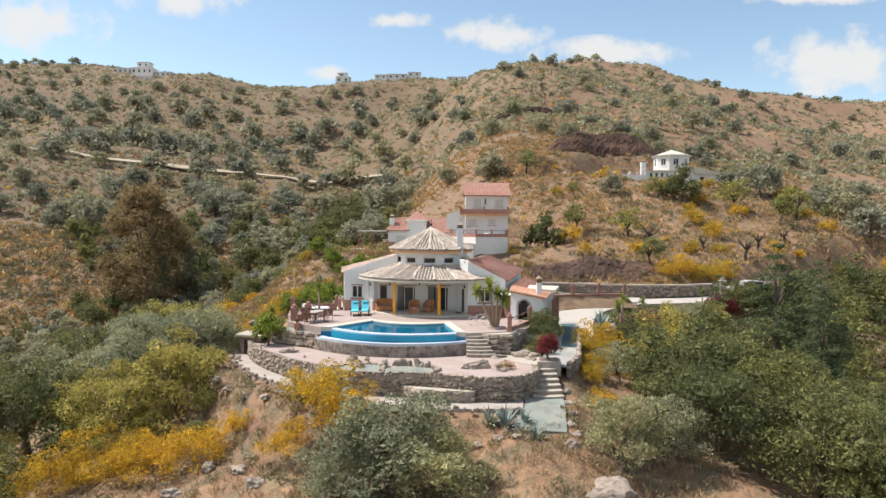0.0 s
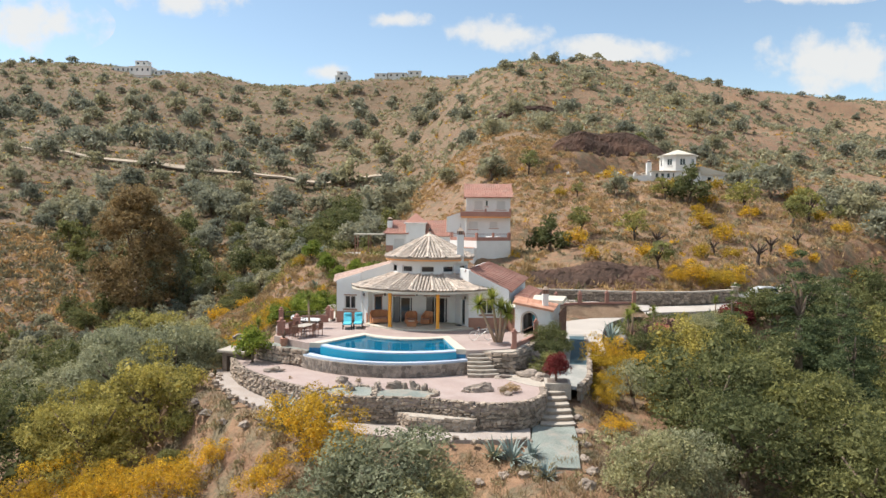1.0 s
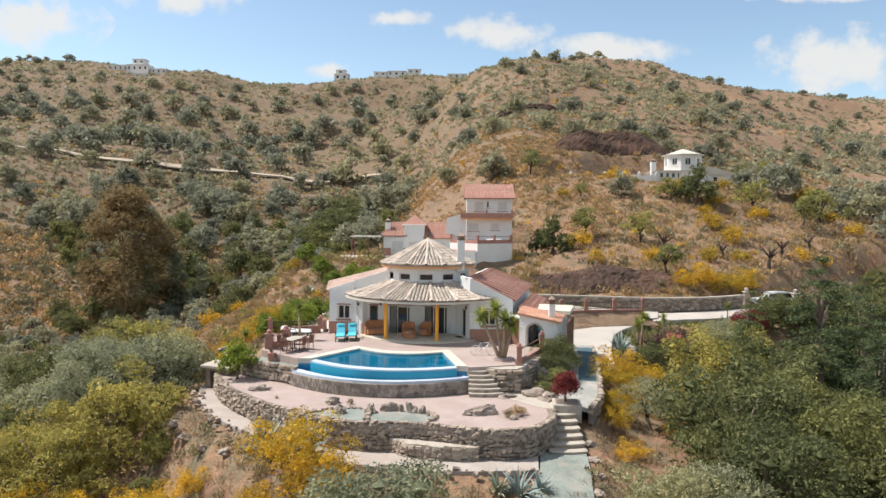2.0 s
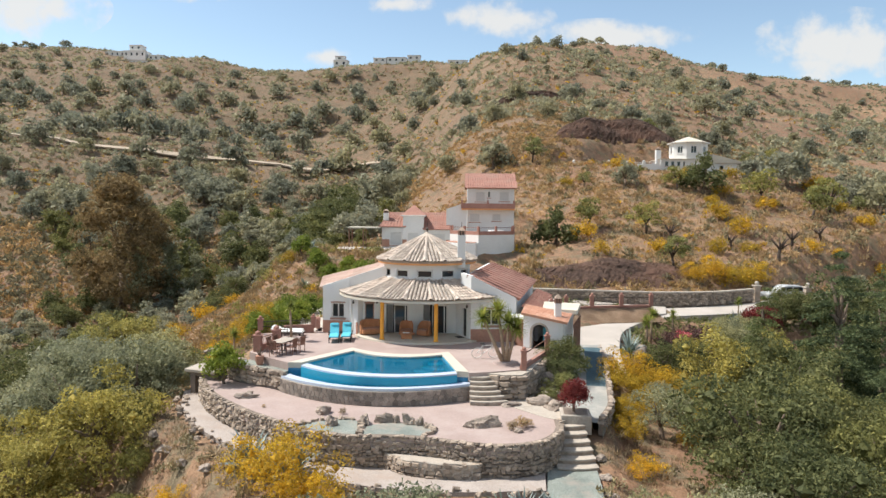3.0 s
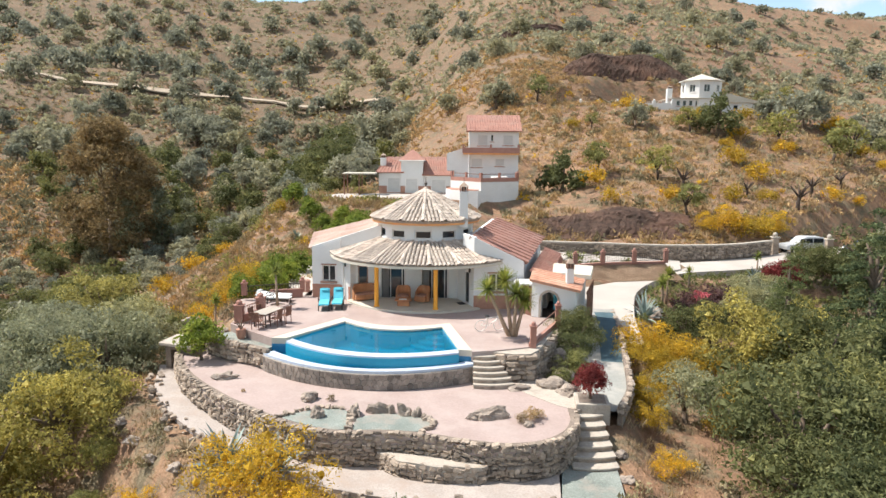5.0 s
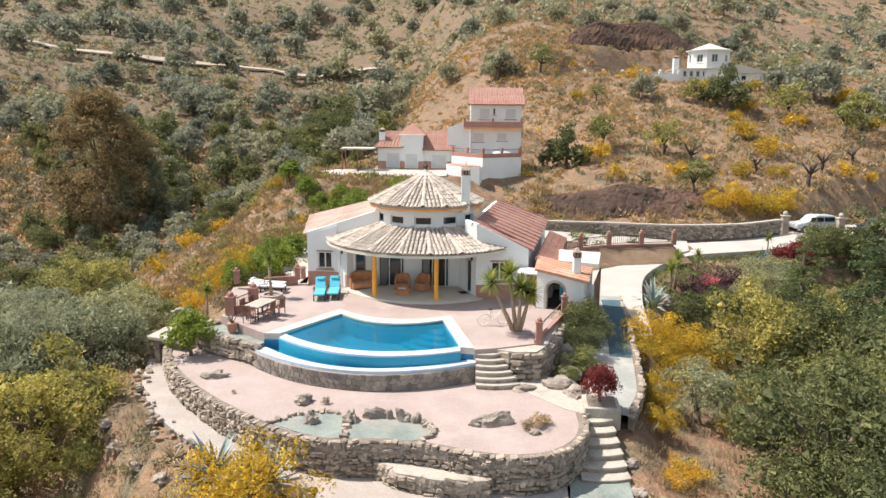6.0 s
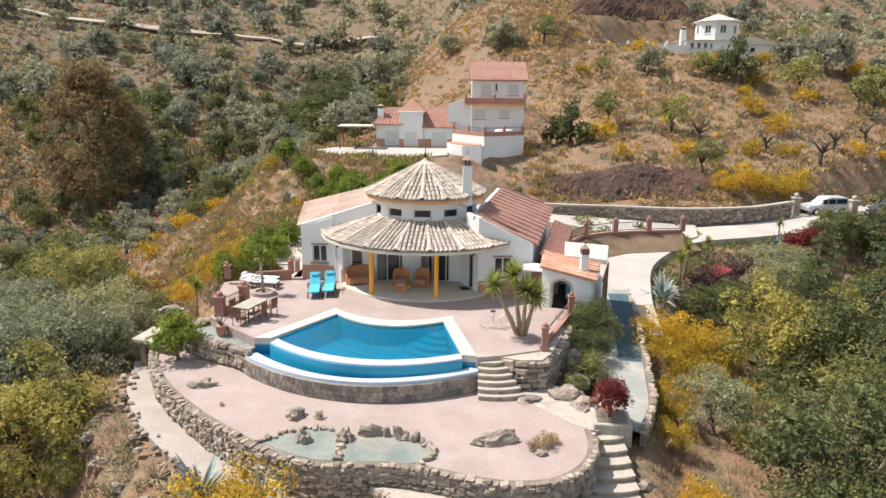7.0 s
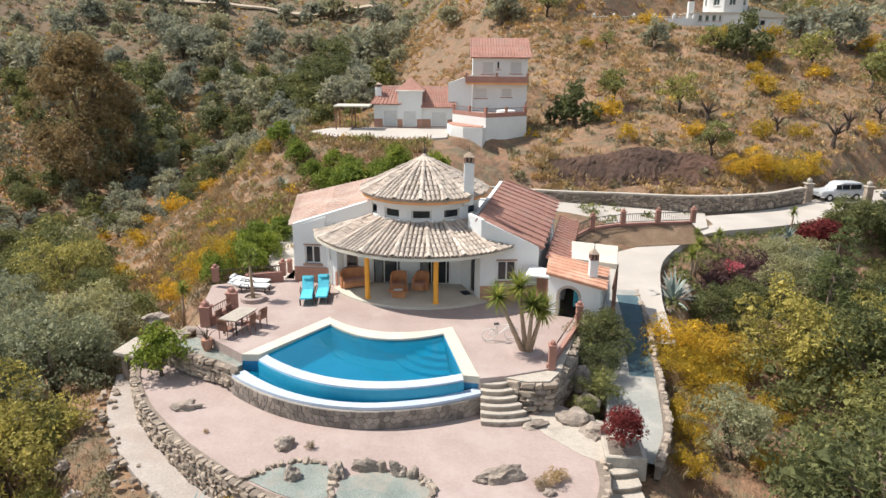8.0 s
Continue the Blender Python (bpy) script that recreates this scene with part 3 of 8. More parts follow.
gx = steps_of((-2500, -450, 250), (-450, -120, 6), (-120, -40, 2.0), (-40, 45, 0.7), (45, 130, 2.0), (130, 450, 6), (450, 2500, 250))
gy = steps_of((-1500, -40, 200), (-40, 25, 2.5), (25, 85, 0.7), (85, 160, 1.4), (160, 340, 3), (340, 500, 4), (500, 760, 10), (760, 900, 35), (900, 3000, 300))
GX, GY = np.meshgrid(gx, gy)
GZ = land(GX.ravel(), GY.ravel())
nx, ny = len(gx), len(gy)
idx = np.arange(nx * ny).reshape(ny, nx)
quads = np.stack([idx[:-1, :-1], idx[:-1, 1:], idx[1:, 1:], idx[1:, :-1]], -1).reshape(-1, 4)
ground = raw("ground", np.stack([GX.ravel(), GY.ravel(), GZ], -1), quads, M["hill"], smooth=True)
tagged(ground, "dry rolling hillside of straw grass and red-brown earth", "ground", kind="structure")

# ---- villa grounds ----
terrace_poly = [(-8.72, 46.26), (-5.9, 50.5)] + bow((-5.9, 50.5), (-0.09, 49.58), 1.25, 14)[1:] + [(1.03, 44.5), (2.05, 44.75), (3.9, 45.5), (5.75, 50.2), (6.9, 50.3), (7.0, 66.0), (-8.6, 66.0),
    (-9.4, 56.3), (-11.3, 55.7), (-13.0, 54.9), (-12.6, 52.8), (-11.7, 51.0), (-11.7, 49.0), (-10.4, 47.7)]
bm = prism(bmesh.new(), terrace_poly, -0.45, 0.0)
terrace = tagged(part("terrace", bm, M["terrace"]), "pink paved pool terrace around the round villa", "terrace", kind="structure")

lower_edge = smooth_line([(-14.2, 48.0), (-13.7, 46.6), (-12.2, 44.2), (-9.9, 41.7), (-7.9, 40.0), (-6.3, 38.8), (-4.4, 38.05), (-2.2, 38.1), (-0.6, 37.8), (0.9, 37.3), (2.2, 37.1), (3.6, 37.4), (4.7, 38.4), (5.2, 39.7), (5.3, 41.0)], 5)
lower_poly = lower_edge + [(5.6, 42.4), (5.3, 44.2), (3.6, 45.6), (1.1, 44.75)] + bow((-8.75, 45.7), (1.1, 44.55), 1.9, 16)[::-1][1:] + [(-9.2, 47.6), (-12.6, 49.5)]
bm = prism(bmesh.new(), lower_poly, -1.75, -1.36)
lower_terrace = tagged(part("pavement", bm, M["terrace"]), "pink paved lower terrace below the pool", "paving", kind="structure")

path_edge = smooth_line([(-15.4, 48.6), (-14.1, 45.0), (-11.7, 41.7), (-8.5, 38.9), (-5.2, 36.8), (-1.0, 35.6), (4.0, 35.9)], 5)
path_poly = path_edge + [(4.4, 39.8)] + [(x, y) for x, y in lower_edge[::-1][6:]] + [(-14.2, 49.0)]
bm = prism(bmesh.new(), path_poly, -3.2, lambda x, y: -2.62 + 0.045 * max(0.0, -6 - x))
path_bed = tagged(part("garden_path", bm, M["gravel"]), "pale gravel path below the curved stone wall", "path", kind="structure")

# ---- drive ----

def ribbon(bm, line, width, thick):
    """A flat road along points (x, y, z)."""
    L, R = offset_line(line, -width / 2), offset_line(line, width / 2)
    n = len(line)
    tl, tr = [bm.verts.new(p) for p in L], [bm.verts.new(p) for p in R]
    bl, br = [bm.verts.new((p[0], p[1], p[2] - thick)) for p in L], [bm.verts.new((p[0], p[1], p[2] - thick)) for p in R]
    for i in range(n - 1):
        bm.faces.new((tl[i], tr[i], tr[i + 1], tl[i + 1]))
        bm.faces.new((bl[i], tl[i], tl[i + 1], bl[i + 1]))
        bm.faces.new((tr[i], br[i], br[i + 1], tr[i + 1]))
    return bm


drive_line = smooth_line([(8.6, 52.0, -1.55), (9.6, 58.5, -1.15), (12.0, 66.0, -1.0), (17.5, 73.2, -1.0), (25.0, 76.6, -1.05), (32.5, 81.0, -1.1), (40.0, 87.5, -1.2), (60.0, 97.0, -1.6)], 6)
drive = tagged(part("road", ribbon(bmesh.new(), drive_line, 4.6, 0.5), M["concrete"]), "pale concrete drive curving up to the gate", "driveway", kind="structure")

# ---- pool ----
def pool():
    P = thing("swimming_pool", (-3.4, 46.5, -1.36), "bow-fronted infinity pool with blue mosaic and cream coping", "pool")
    back = bow((-5.69, 49.66), (-0.46, 48.78), 1.15, 16)
    back_out = bow((-5.9, 50.5), (-0.09, 49.58), 1.2, 16)
    fl, fr = (-8.03, 46.45), (0.42, 44.95)
    weir_in = bow((-7.75, 46.35), (0.35, 44.95), 1.45, 24)
    weir_out = bow((-7.95, 45.85), (0.42, 44.4), 1.5, 24)
    tr_in = bow((-8.55, 45.85), (0.95, 44.75), 1.95, 24)
    tr_out = bow((-8.95, 45.45), (1.32, 44.4), 1.95, 24)
    part("coping", prism(bmesh.new(), back_out + [(1.03, 44.55), (0.42, 44.65)] + back[::-1] + [(-8.03, 46.2), (-8.75, 46.2)], -0.25, 0.05), M["coping"], P, "cream stone coping")
    inner = back + weir_in[::-1]
    trough = [(-7.9, 46.4)] + weir_out + [(0.45, 44.72), (0.98, 44.85)] + tr_in[::-1] + [(-8.62, 46.35)]
    b = bmesh.new()
    vs0 = sheet(b, inner, -1.0)
    vs1 = [b.verts.new((x, y, -0.03)) for x, y in inner]
    for i in range(len(inner)):
        j = (i + 1) % len(inner)
        b.faces.new((vs0[i], vs0[j], vs1[j], vs1[i]))
    part("basin", b, M["mosaic"], P, "blue mosaic basin")
    part("weir", prism(bmesh.new(), weir_in + weir_out[::-1], -0.42, -0.02), M["weir"], P, "pale blue weir lip")
    part("weir_face", prism(bmesh.new(), offset_line(weir_out, -0.05) + offset_line(weir_out, 0.03)[::-1], -1.2, -0.10), M["mosaic"], P, "deep blue mosaic spill face")
    b = bmesh.new()
    sheet(b, inner, -0.09)
    part("water", b, M["water"], P, "clear blue still water")
    part("trough_floor", prism(bmesh.new(), trough, -1.25, -0.95), M["mosaic_deep"], P)
    b = bmesh.new()
    sheet(b, trough, -0.70)
    part("trough_water", b, M["water"], P)
    part("trough_lip", prism(bmesh.new(), tr_in + tr_out[::-1], -0.62, -0.5), M["weir"], P, "pale blue trough lip")
    part("trough_wall", prism(bmesh.new(), offset_line(tr_in, 0.03) + offset_line(tr_out, -0.08)[::-1], -1.6, -0.62), M["mortar"], P, "rough stone outer wall")
    part("end_wall", box(bmesh.new(), -8.75, -7.75, 46.2, 46.5, -1.35, -0.25), M["mosaic_deep"], P)
    part("end_wall", box(bmesh.new(), 0.4, 1.1, 44.66, 44.95, -1.35, -0.25), M["mosaic_deep"], P)
    for k in range(4):                                    # rounded entry steps in the back corner
        r = 2.1 - 0.42 * k
        a = [(-0.5 + r * math.cos(radians(t)), 48.6 + r * math.sin(radians(t))) for t in range(172, 281, 9)]
        part("pool_step", prism(bmesh.new(), a + [(-0.44, 48.7)], -1.0, -0.86 + 0.17 * k), M["mosaic"], P)
    return P


pool_ob = pool()

# ---- the villa ----
CX, CY = -1.75, 57.0


def at_line(p, q):
    """A frame that runs from p to q: x along, y to the left of the way, z up."""
    d = Vector((q[0] - p[0], q[1] - p[1], 0)).normalized()
    m = Matrix(((d.x, -d.y, 0, p[0]), (d.y, d.x, 0, p[1]), (0, 0, 1, 0), (0, 0, 0, 1)))
    return m, math.hypot(q[0] - p[0], q[1] - p[1])


def hexa(bm, m, s0, s1, d0, d1, z0, z1a, z1b):
    co = [(s0, d0, z0), (s1, d0, z0), (s1, d1, z0), (s0, d1, z0), (s0, d0, z1a), (s1, d0, z1b), (s1, d1, z1b), (s0, d1, z1a)]
    v = [bm.verts.new(m @ Vector(c)) for c in co]
    for f in ((3, 2, 1, 0), (4, 5, 6, 7), (0, 1, 5, 4), (1, 2, 6, 5), (2, 3, 7, 6), (3, 0, 4, 7)):
        bm.faces.new([v[i] for i in f])


def wall_run(p, q, z0, za, zb, thick=0.25, holes=()):
    """A wall from p to q with its outer face on the line and openings (s0, s1, z0, z1) cut through."""
    m, L = at_line(p, q)
    top = lambda s: za + (zb - za) * s / L
    bm = bmesh.new()
    s = 0.0
    for a, b, h0, h1 in sorted(holes):
        hexa(bm, m, s, a, 0, thick, z0, top(s), top(a))
        if h0 > z0 + 0.01:
            hexa(bm, m, a, b, 0, thick, z0, h0, h0)
        hexa(bm, m, a, b, 0, thick, h1, top(a), top(b))
        s = b
    hexa(bm, m, s, L, 0, thick, z0, top(s), top(L))
    bmesh.ops.remove_doubles(bm, verts=bm.verts, dist=0.0005)
    return bm


def window_in(parent, p, q, s0, s1, z0, z1, name="window", frame="frame", mullions=1, sill="frame_brown", lintel=True, bars=0):
    """A framed window set back in its opening, with panes and a projecting sill."""
    m, L = at_line(p, q)
    W = thing(name, m @ Vector(((s0 + s1) / 2, 0.1, z0)) - base_of(parent))
    W.parent = parent
    bm = bmesh.new()
    f = 0.07
    for a, b, c, d in ((s0, s0 + f, z0, z1), (s1 - f, s1, z0, z1), (s0 + f, s1 - f, z0, z0 + f), (s0 + f, s1 - f, z1 - f, z1)):
        box(bm, a, b, 0.08, 0.14, c, d, m)
    for k in range(mullions):
        c = s0 + (s1 - s0) * (k + 1) / (mullions + 1)
        box(bm, c - 0.035, c + 0.035, 0.085, 0.135, z0 + f, z1 - f, m)
    part("window_frame", bm, M[frame], W)
    n = mullions + 1
    for k in range(n):
        a, b = s0 + (s1 - s0) * k / n, s0 + (s1 - s0) * (k + 1) / n
        part("pane", box(bmesh.new(), a + 0.05, b - 0.05, 0.105, 0.115, z0 + 0.05, z1 - 0.05, m), M["glass"], W)
    if sill:
        part("window_sill", bevelled(box(bmesh.new(), s0 - 0.1, s1 + 0.1, -0.09, 0.08, z0 - 0.13, z0, m), 0.015), M[sill], W)
        if lintel:
            part("lintel", bevelled(box(bmesh.new(), s0 - 0.06, s1 + 0.06, -0.025, 0.02, z1, z1 + 0.09, m), 0.01), M[sill], W)
    return W


villa = thing("villa", (CX, CY, 0), "white round Andalusian villa with tiled conical roofs and porch", "villa")
A, B, Cc, D, E, F, G, H, I, J = (-8.75, 55.85), (-6.95, 55.65), (-6.25, 54.95), (-5.95, 55.3), (-4.7, 55.5), (0.3, 55.4), (1.25, 53.15), (4.15, 53.4), (6.3, 64.0), (-10.2, 64.5)
WINGS = [
    ("wall", A, B, 0, 3.05, 3.65, [(0.62, 1.5, 1.05, 2.05)]),
    ("wall", B, Cc, 0, 2.9, 2.9, []),
    ("wall", Cc, D, 0, 2.9, 2.9, []),
    ("wall", D, E, 0, 2.9, 2.9, [(0.15, 0.75, 1.0, 2.1)]),
    ("wall", E, F, 0, 2.9, 2.9, [(0.25, 1.8, 0.02, 2.08), (2.75, 4.45, 0.02, 2.08)]),
    ("wall", F, G, 0, 2.9, 2.9, [(1.05, 1.75, 0.02, 2.05)]),
    ("wall", G, H, 0, 4.22, 2.80, [(0.85, 1.8, 1.05, 2.1)]),
    ("wall", H, I, -0.6, 2.72, 2.85, []),
    ("wall", I, J, -0.4, 3.0, 3.0, []),
    ("wall", J, A, -1.6, 3.0, 3.05, []),
]
for nm, p, q, z0, za, zb, holes in WINGS:
    part(nm, wall_run(p, q, z0, za, zb, 0.25, holes), M["render"], villa)
# raked gable walls above the porch roof on both wings
part("gable_wall", wall_run((-8.75, 55.86), (-4.4, 55.6), 2.85, 3.2, 4.62, 0.4), M["render"], villa)
part("gable_wall", wall_run((0.6, 53.9), (1.25, 53.16), 2.8, 4.35, 4.22, 0.22), M["render"], villa)
# floor and inner wall coloured dark in place of room shade
part("house_floor", prism(bmesh.new(), [A, B, Cc, D, E, F, G, H, I, J], 0.0, 0.03), M["room_shade"], villa)
part("inner_wall", wall_run((-8.0, 59.3), (4.4, 59.0), 0.03, 2.8, 2.8, 0.2), M["room_shade"], villa)
for p, q, s0, s1, z0, z1, fr, mu in ((A, B, 0.62, 1.5, 1.05, 2.05, "frame", 1), (D, E, 0.15, 0.75, 1.0, 2.1, "frame_brown", 0), (G, H, 0.85, 1.8, 1.05, 2.1, "frame", 1)):
    window_in(villa, p, q, s0, s1, z0, z1, frame=fr, mullions=mu)


def dado(p, q, s0, s1, h=0.72):
    m, L = at_line(p, q)
    part("dado", box(bmesh.new(), s0, s1 if s1 > 0 else L + s1, -0.03, -0.002, 0, h, m), M["dado"], villa, "brown brick dado")


dado(A, B, 0.0, 0.0, 0.85)
dado(B, Cc, 0.0, 0.14, 0.85)
dado(B, Cc, 0.82, 0.0, 0.85)
dado(G, H, 0.0, 0.0, 0.8)


def sliding_door(p, q, s0, s1, z1, parent):
    """A pair of glazed sliding leaves, one slid half open, in a pale frame."""
    m, L = at_line(p, q)
    Dr = thing("patio_door", m @ Vector(((s0 + s1) / 2, 0.1, 0)) - base_of(parent))
    Dr.parent = parent
    bm = bmesh.new()
    for a, b, c, d in ((s0, s0 + 0.06, 0.03, z1), (s1 - 0.06, s1, 0.03, z1), (s0, s1, z1 - 0.06, z1)):
        box(bm, a, b, 0.05, 0.2, c, d, m)
    part("door_frame", bm, M["frame"], Dr)
    w = (s1 - s0) / 2
    for k, (o, a) in enumerate(((0.12, s1 - w - 0.04), (0.07, s1 - w * 1.25))):
        bm = bmesh.new()
        for x0, x1, c, d in ((a, a + 0.06, 0.05, z1 - 0.07), (a + w - 0.06, a + w, 0.05, z1 - 0.07), (a + 0.06, a + w - 0.06, 0.05, 0.13), (a + 0.06, a + w - 0.06, z1 - 0.14, z1 - 0.07)):
            box(bm, x0, x1, o, o + 0.04, c, d, m)
        part("door_leaf", bm, M["frame"], Dr)
        part("pane", box(bmesh.new(), a + 0.05, a + w - 0.05, o + 0.015, o + 0.025, 0.1, z1 - 0.1, m), M["glass"], Dr)
    part("lintel", bevelled(box(bmesh.new(), s0 - 0.15, s1 + 0.15, -0.03, 0.02, z1, z1 + 0.08, m), 0.01), M["frame_brown"], Dr)
    bm = bmesh.new()                                            # gathered curtain in the open half
    pts = [(s0 + 0.08 + 0.42 * i / 22, 0.24 + 0.035 * math.sin(i * 1.7)) for i in range(23)]
    vs = [(bm.verts.new(m @ Vector((x, y, 0.06))), bm.verts.new(m @ Vector((x, y, z1 - 0.05)))) for x, y in pts]
    for u, v in zip(vs, vs[1:]):
        bm.faces.new((u[0], v[0], v[1], u[1]))
    bmesh.ops.solidify(bm, geom=bm.faces[:], thickness=0.01)
    part("curtain", bm, M["render_far"], Dr, "gathered pale curtain")


sliding_door(E, F, 0.25, 1.8, 2.08, villa)
sliding_door(E, F, 2.75, 4.45, 2.08, villa)
mfg, _ = at_line(F, G)
Dr = thing("side_door", mfg @ Vector((1.4, 0.1, 0)) - base_of(villa))
Dr.parent = villa
bm = bmesh.new()
for a, b_, c, d in ((1.05, 1.11, 0.03, 2.05), (1.69, 1.75, 0.03, 2.05), (1.11, 1.69, 1.99, 2.05), (1.11, 1.69, 0.03, 0.18)):
    box(bm, a, b_, 0.06, 0.14, c, d, mfg)
part("door_frame", bm, M["frame"], Dr)
part("pane", box(bmesh.new(), 1.1, 1.7, 0.095, 0.105, 0.15, 2.0, mfg), M["glass"], Dr)
part("doormat", bevelled(box(bmesh.new(), 1.1, 1.7, -0.55, -0.12, 0.125, 0.145, mfg), 0.01), M["rubber"], villa)

# porch
part("porch_floor", prism(bmesh.new(), arc(CX, CY, 5.25, 208, 310, 40) + [(1.2, 53.2), (0.3, 55.38), (-4.7, 55.48), (-5.95, 55.28)], -0.02, 0.12), M["coping"], villa, "tan tiled porch floor")
for x, y in ((-4.4, 52.95), (-0.94, 52.38)):
    bm = tube(bmesh.new(), [(x, y, 0.12), (x, y, 0.2), (x, y, 0.21), (x, y, 2.58), (x, y, 2.59), (x, y, 2.72)], [0.16, 0.16, 0.125, 0.125, 0.16, 0.16], 12)
    part("column", bm, M["ochre"], villa, "orange painted column", smooth=False)
part("porch_beam", prism(bmesh.new(), arc(CX, CY, 4.78, 205, 318, 32) + arc(CX, CY, 4.54, 318, 205, 32), 2.55, 2.76), M["ochre"], villa, "orange painted beam")
part("porch_ceiling", prism(bmesh.new(), arc(CX, CY, 5.75, 194, 323, 32) + [(1.3, 55.6), (-7, 55.9)], 2.76, 2.80), M["render"], villa)
part("porch_fascia", prism(bmesh.new(), arc(CX, CY, 5.98, 192, 325, 40) + arc(CX, CY, 5.75, 325, 192, 40), 2.66, 2.80), M["coping"], villa, "cream eaves band")

# drum with its band of windows
DR = 2.98
WA = [270 + 31 * k for k in range(-3, 4)]
bm = bmesh.new()
seg = []
for a in np.arange(0, 360, 2.5):
    inwin = any(abs((a + 1.25 - w + 180) % 360 - 180) < 9.4 for w in WA)
    for z0, z1 in ([(3.3, 3.93), (4.47, 4.9)] if inwin else [(3.3, 4.9)]):
        ring = arc(CX, CY, DR, a, a + 2.5, 1) + arc(CX, CY, DR - 0.22, a + 2.5, a, 1)
        prism(bm, ring, z0, z1)
bmesh.ops.remove_doubles(bm, verts=bm.verts, dist=0.0005)
part("drum_wall", bm, M["render"], villa)
# ceiling in the same painted room shade
part("drum_ceiling", prism(bmesh.new(), arc(CX, CY, DR - 0.2, 0, 360, 32)[:-1], 4.86, 4.9), M["room_shade"], villa)
for w in WA:
    a0, a1 = w - 10, w + 10
    p, q = arc(CX, CY, DR - 0.02, a0, a0, 1)[0], arc(CX, CY, DR - 0.02, a1, a1, 1)[0]
    L = math.hypot(q[0] - p[0], q[1] - p[1])
    Wd = window_in(villa, p, q, 0.02, L - 0.02, 3.95, 4.45, name="clerestory_window", frame="frame", mullions=0, sill="render_far", lintel=False)
part("drum_fascia", prism(bmesh.new(), arc(CX, CY, 3.36, 0, 360, 64)[:-1], 4.80, 4.93), M["orange_trim"], villa, "terracotta eaves band")


# ---- barrel tiles ----
def tile_shape(w0, w1, L):
    """One barrel tile: a tapering half round, thick-edged, running down -y."""
    V, Fc = [], []
    for y, w in ((0, w1), (-L, w0)):
        for k in range(6):
            t = math.pi * k / 5
            V.append((w * math.cos(t), y, w * 0.85 * math.sin(t)))
        for k in range(6):
            t = math.pi * k / 5
            V.append((w * 0.8 * math.cos(t), y, w * 0.65 * math.sin(t)))
    for k in range(5):
        Fc.append((k, k + 1, 13 + k, 12 + k))
    for k in range(5):
        Fc.append((12 + k, 13 + k, 19 + k, 18 + k))
    return np.array(V), Fc


TV, TF = tile_shape(0.105, 0.085, 0.44)
tile_mesh = bpy.data.meshes.new("roof_tile")
tile_mesh.from_pydata(TV.tolist(), [], TF)
tile_mesh.materials.append(M["tile"])


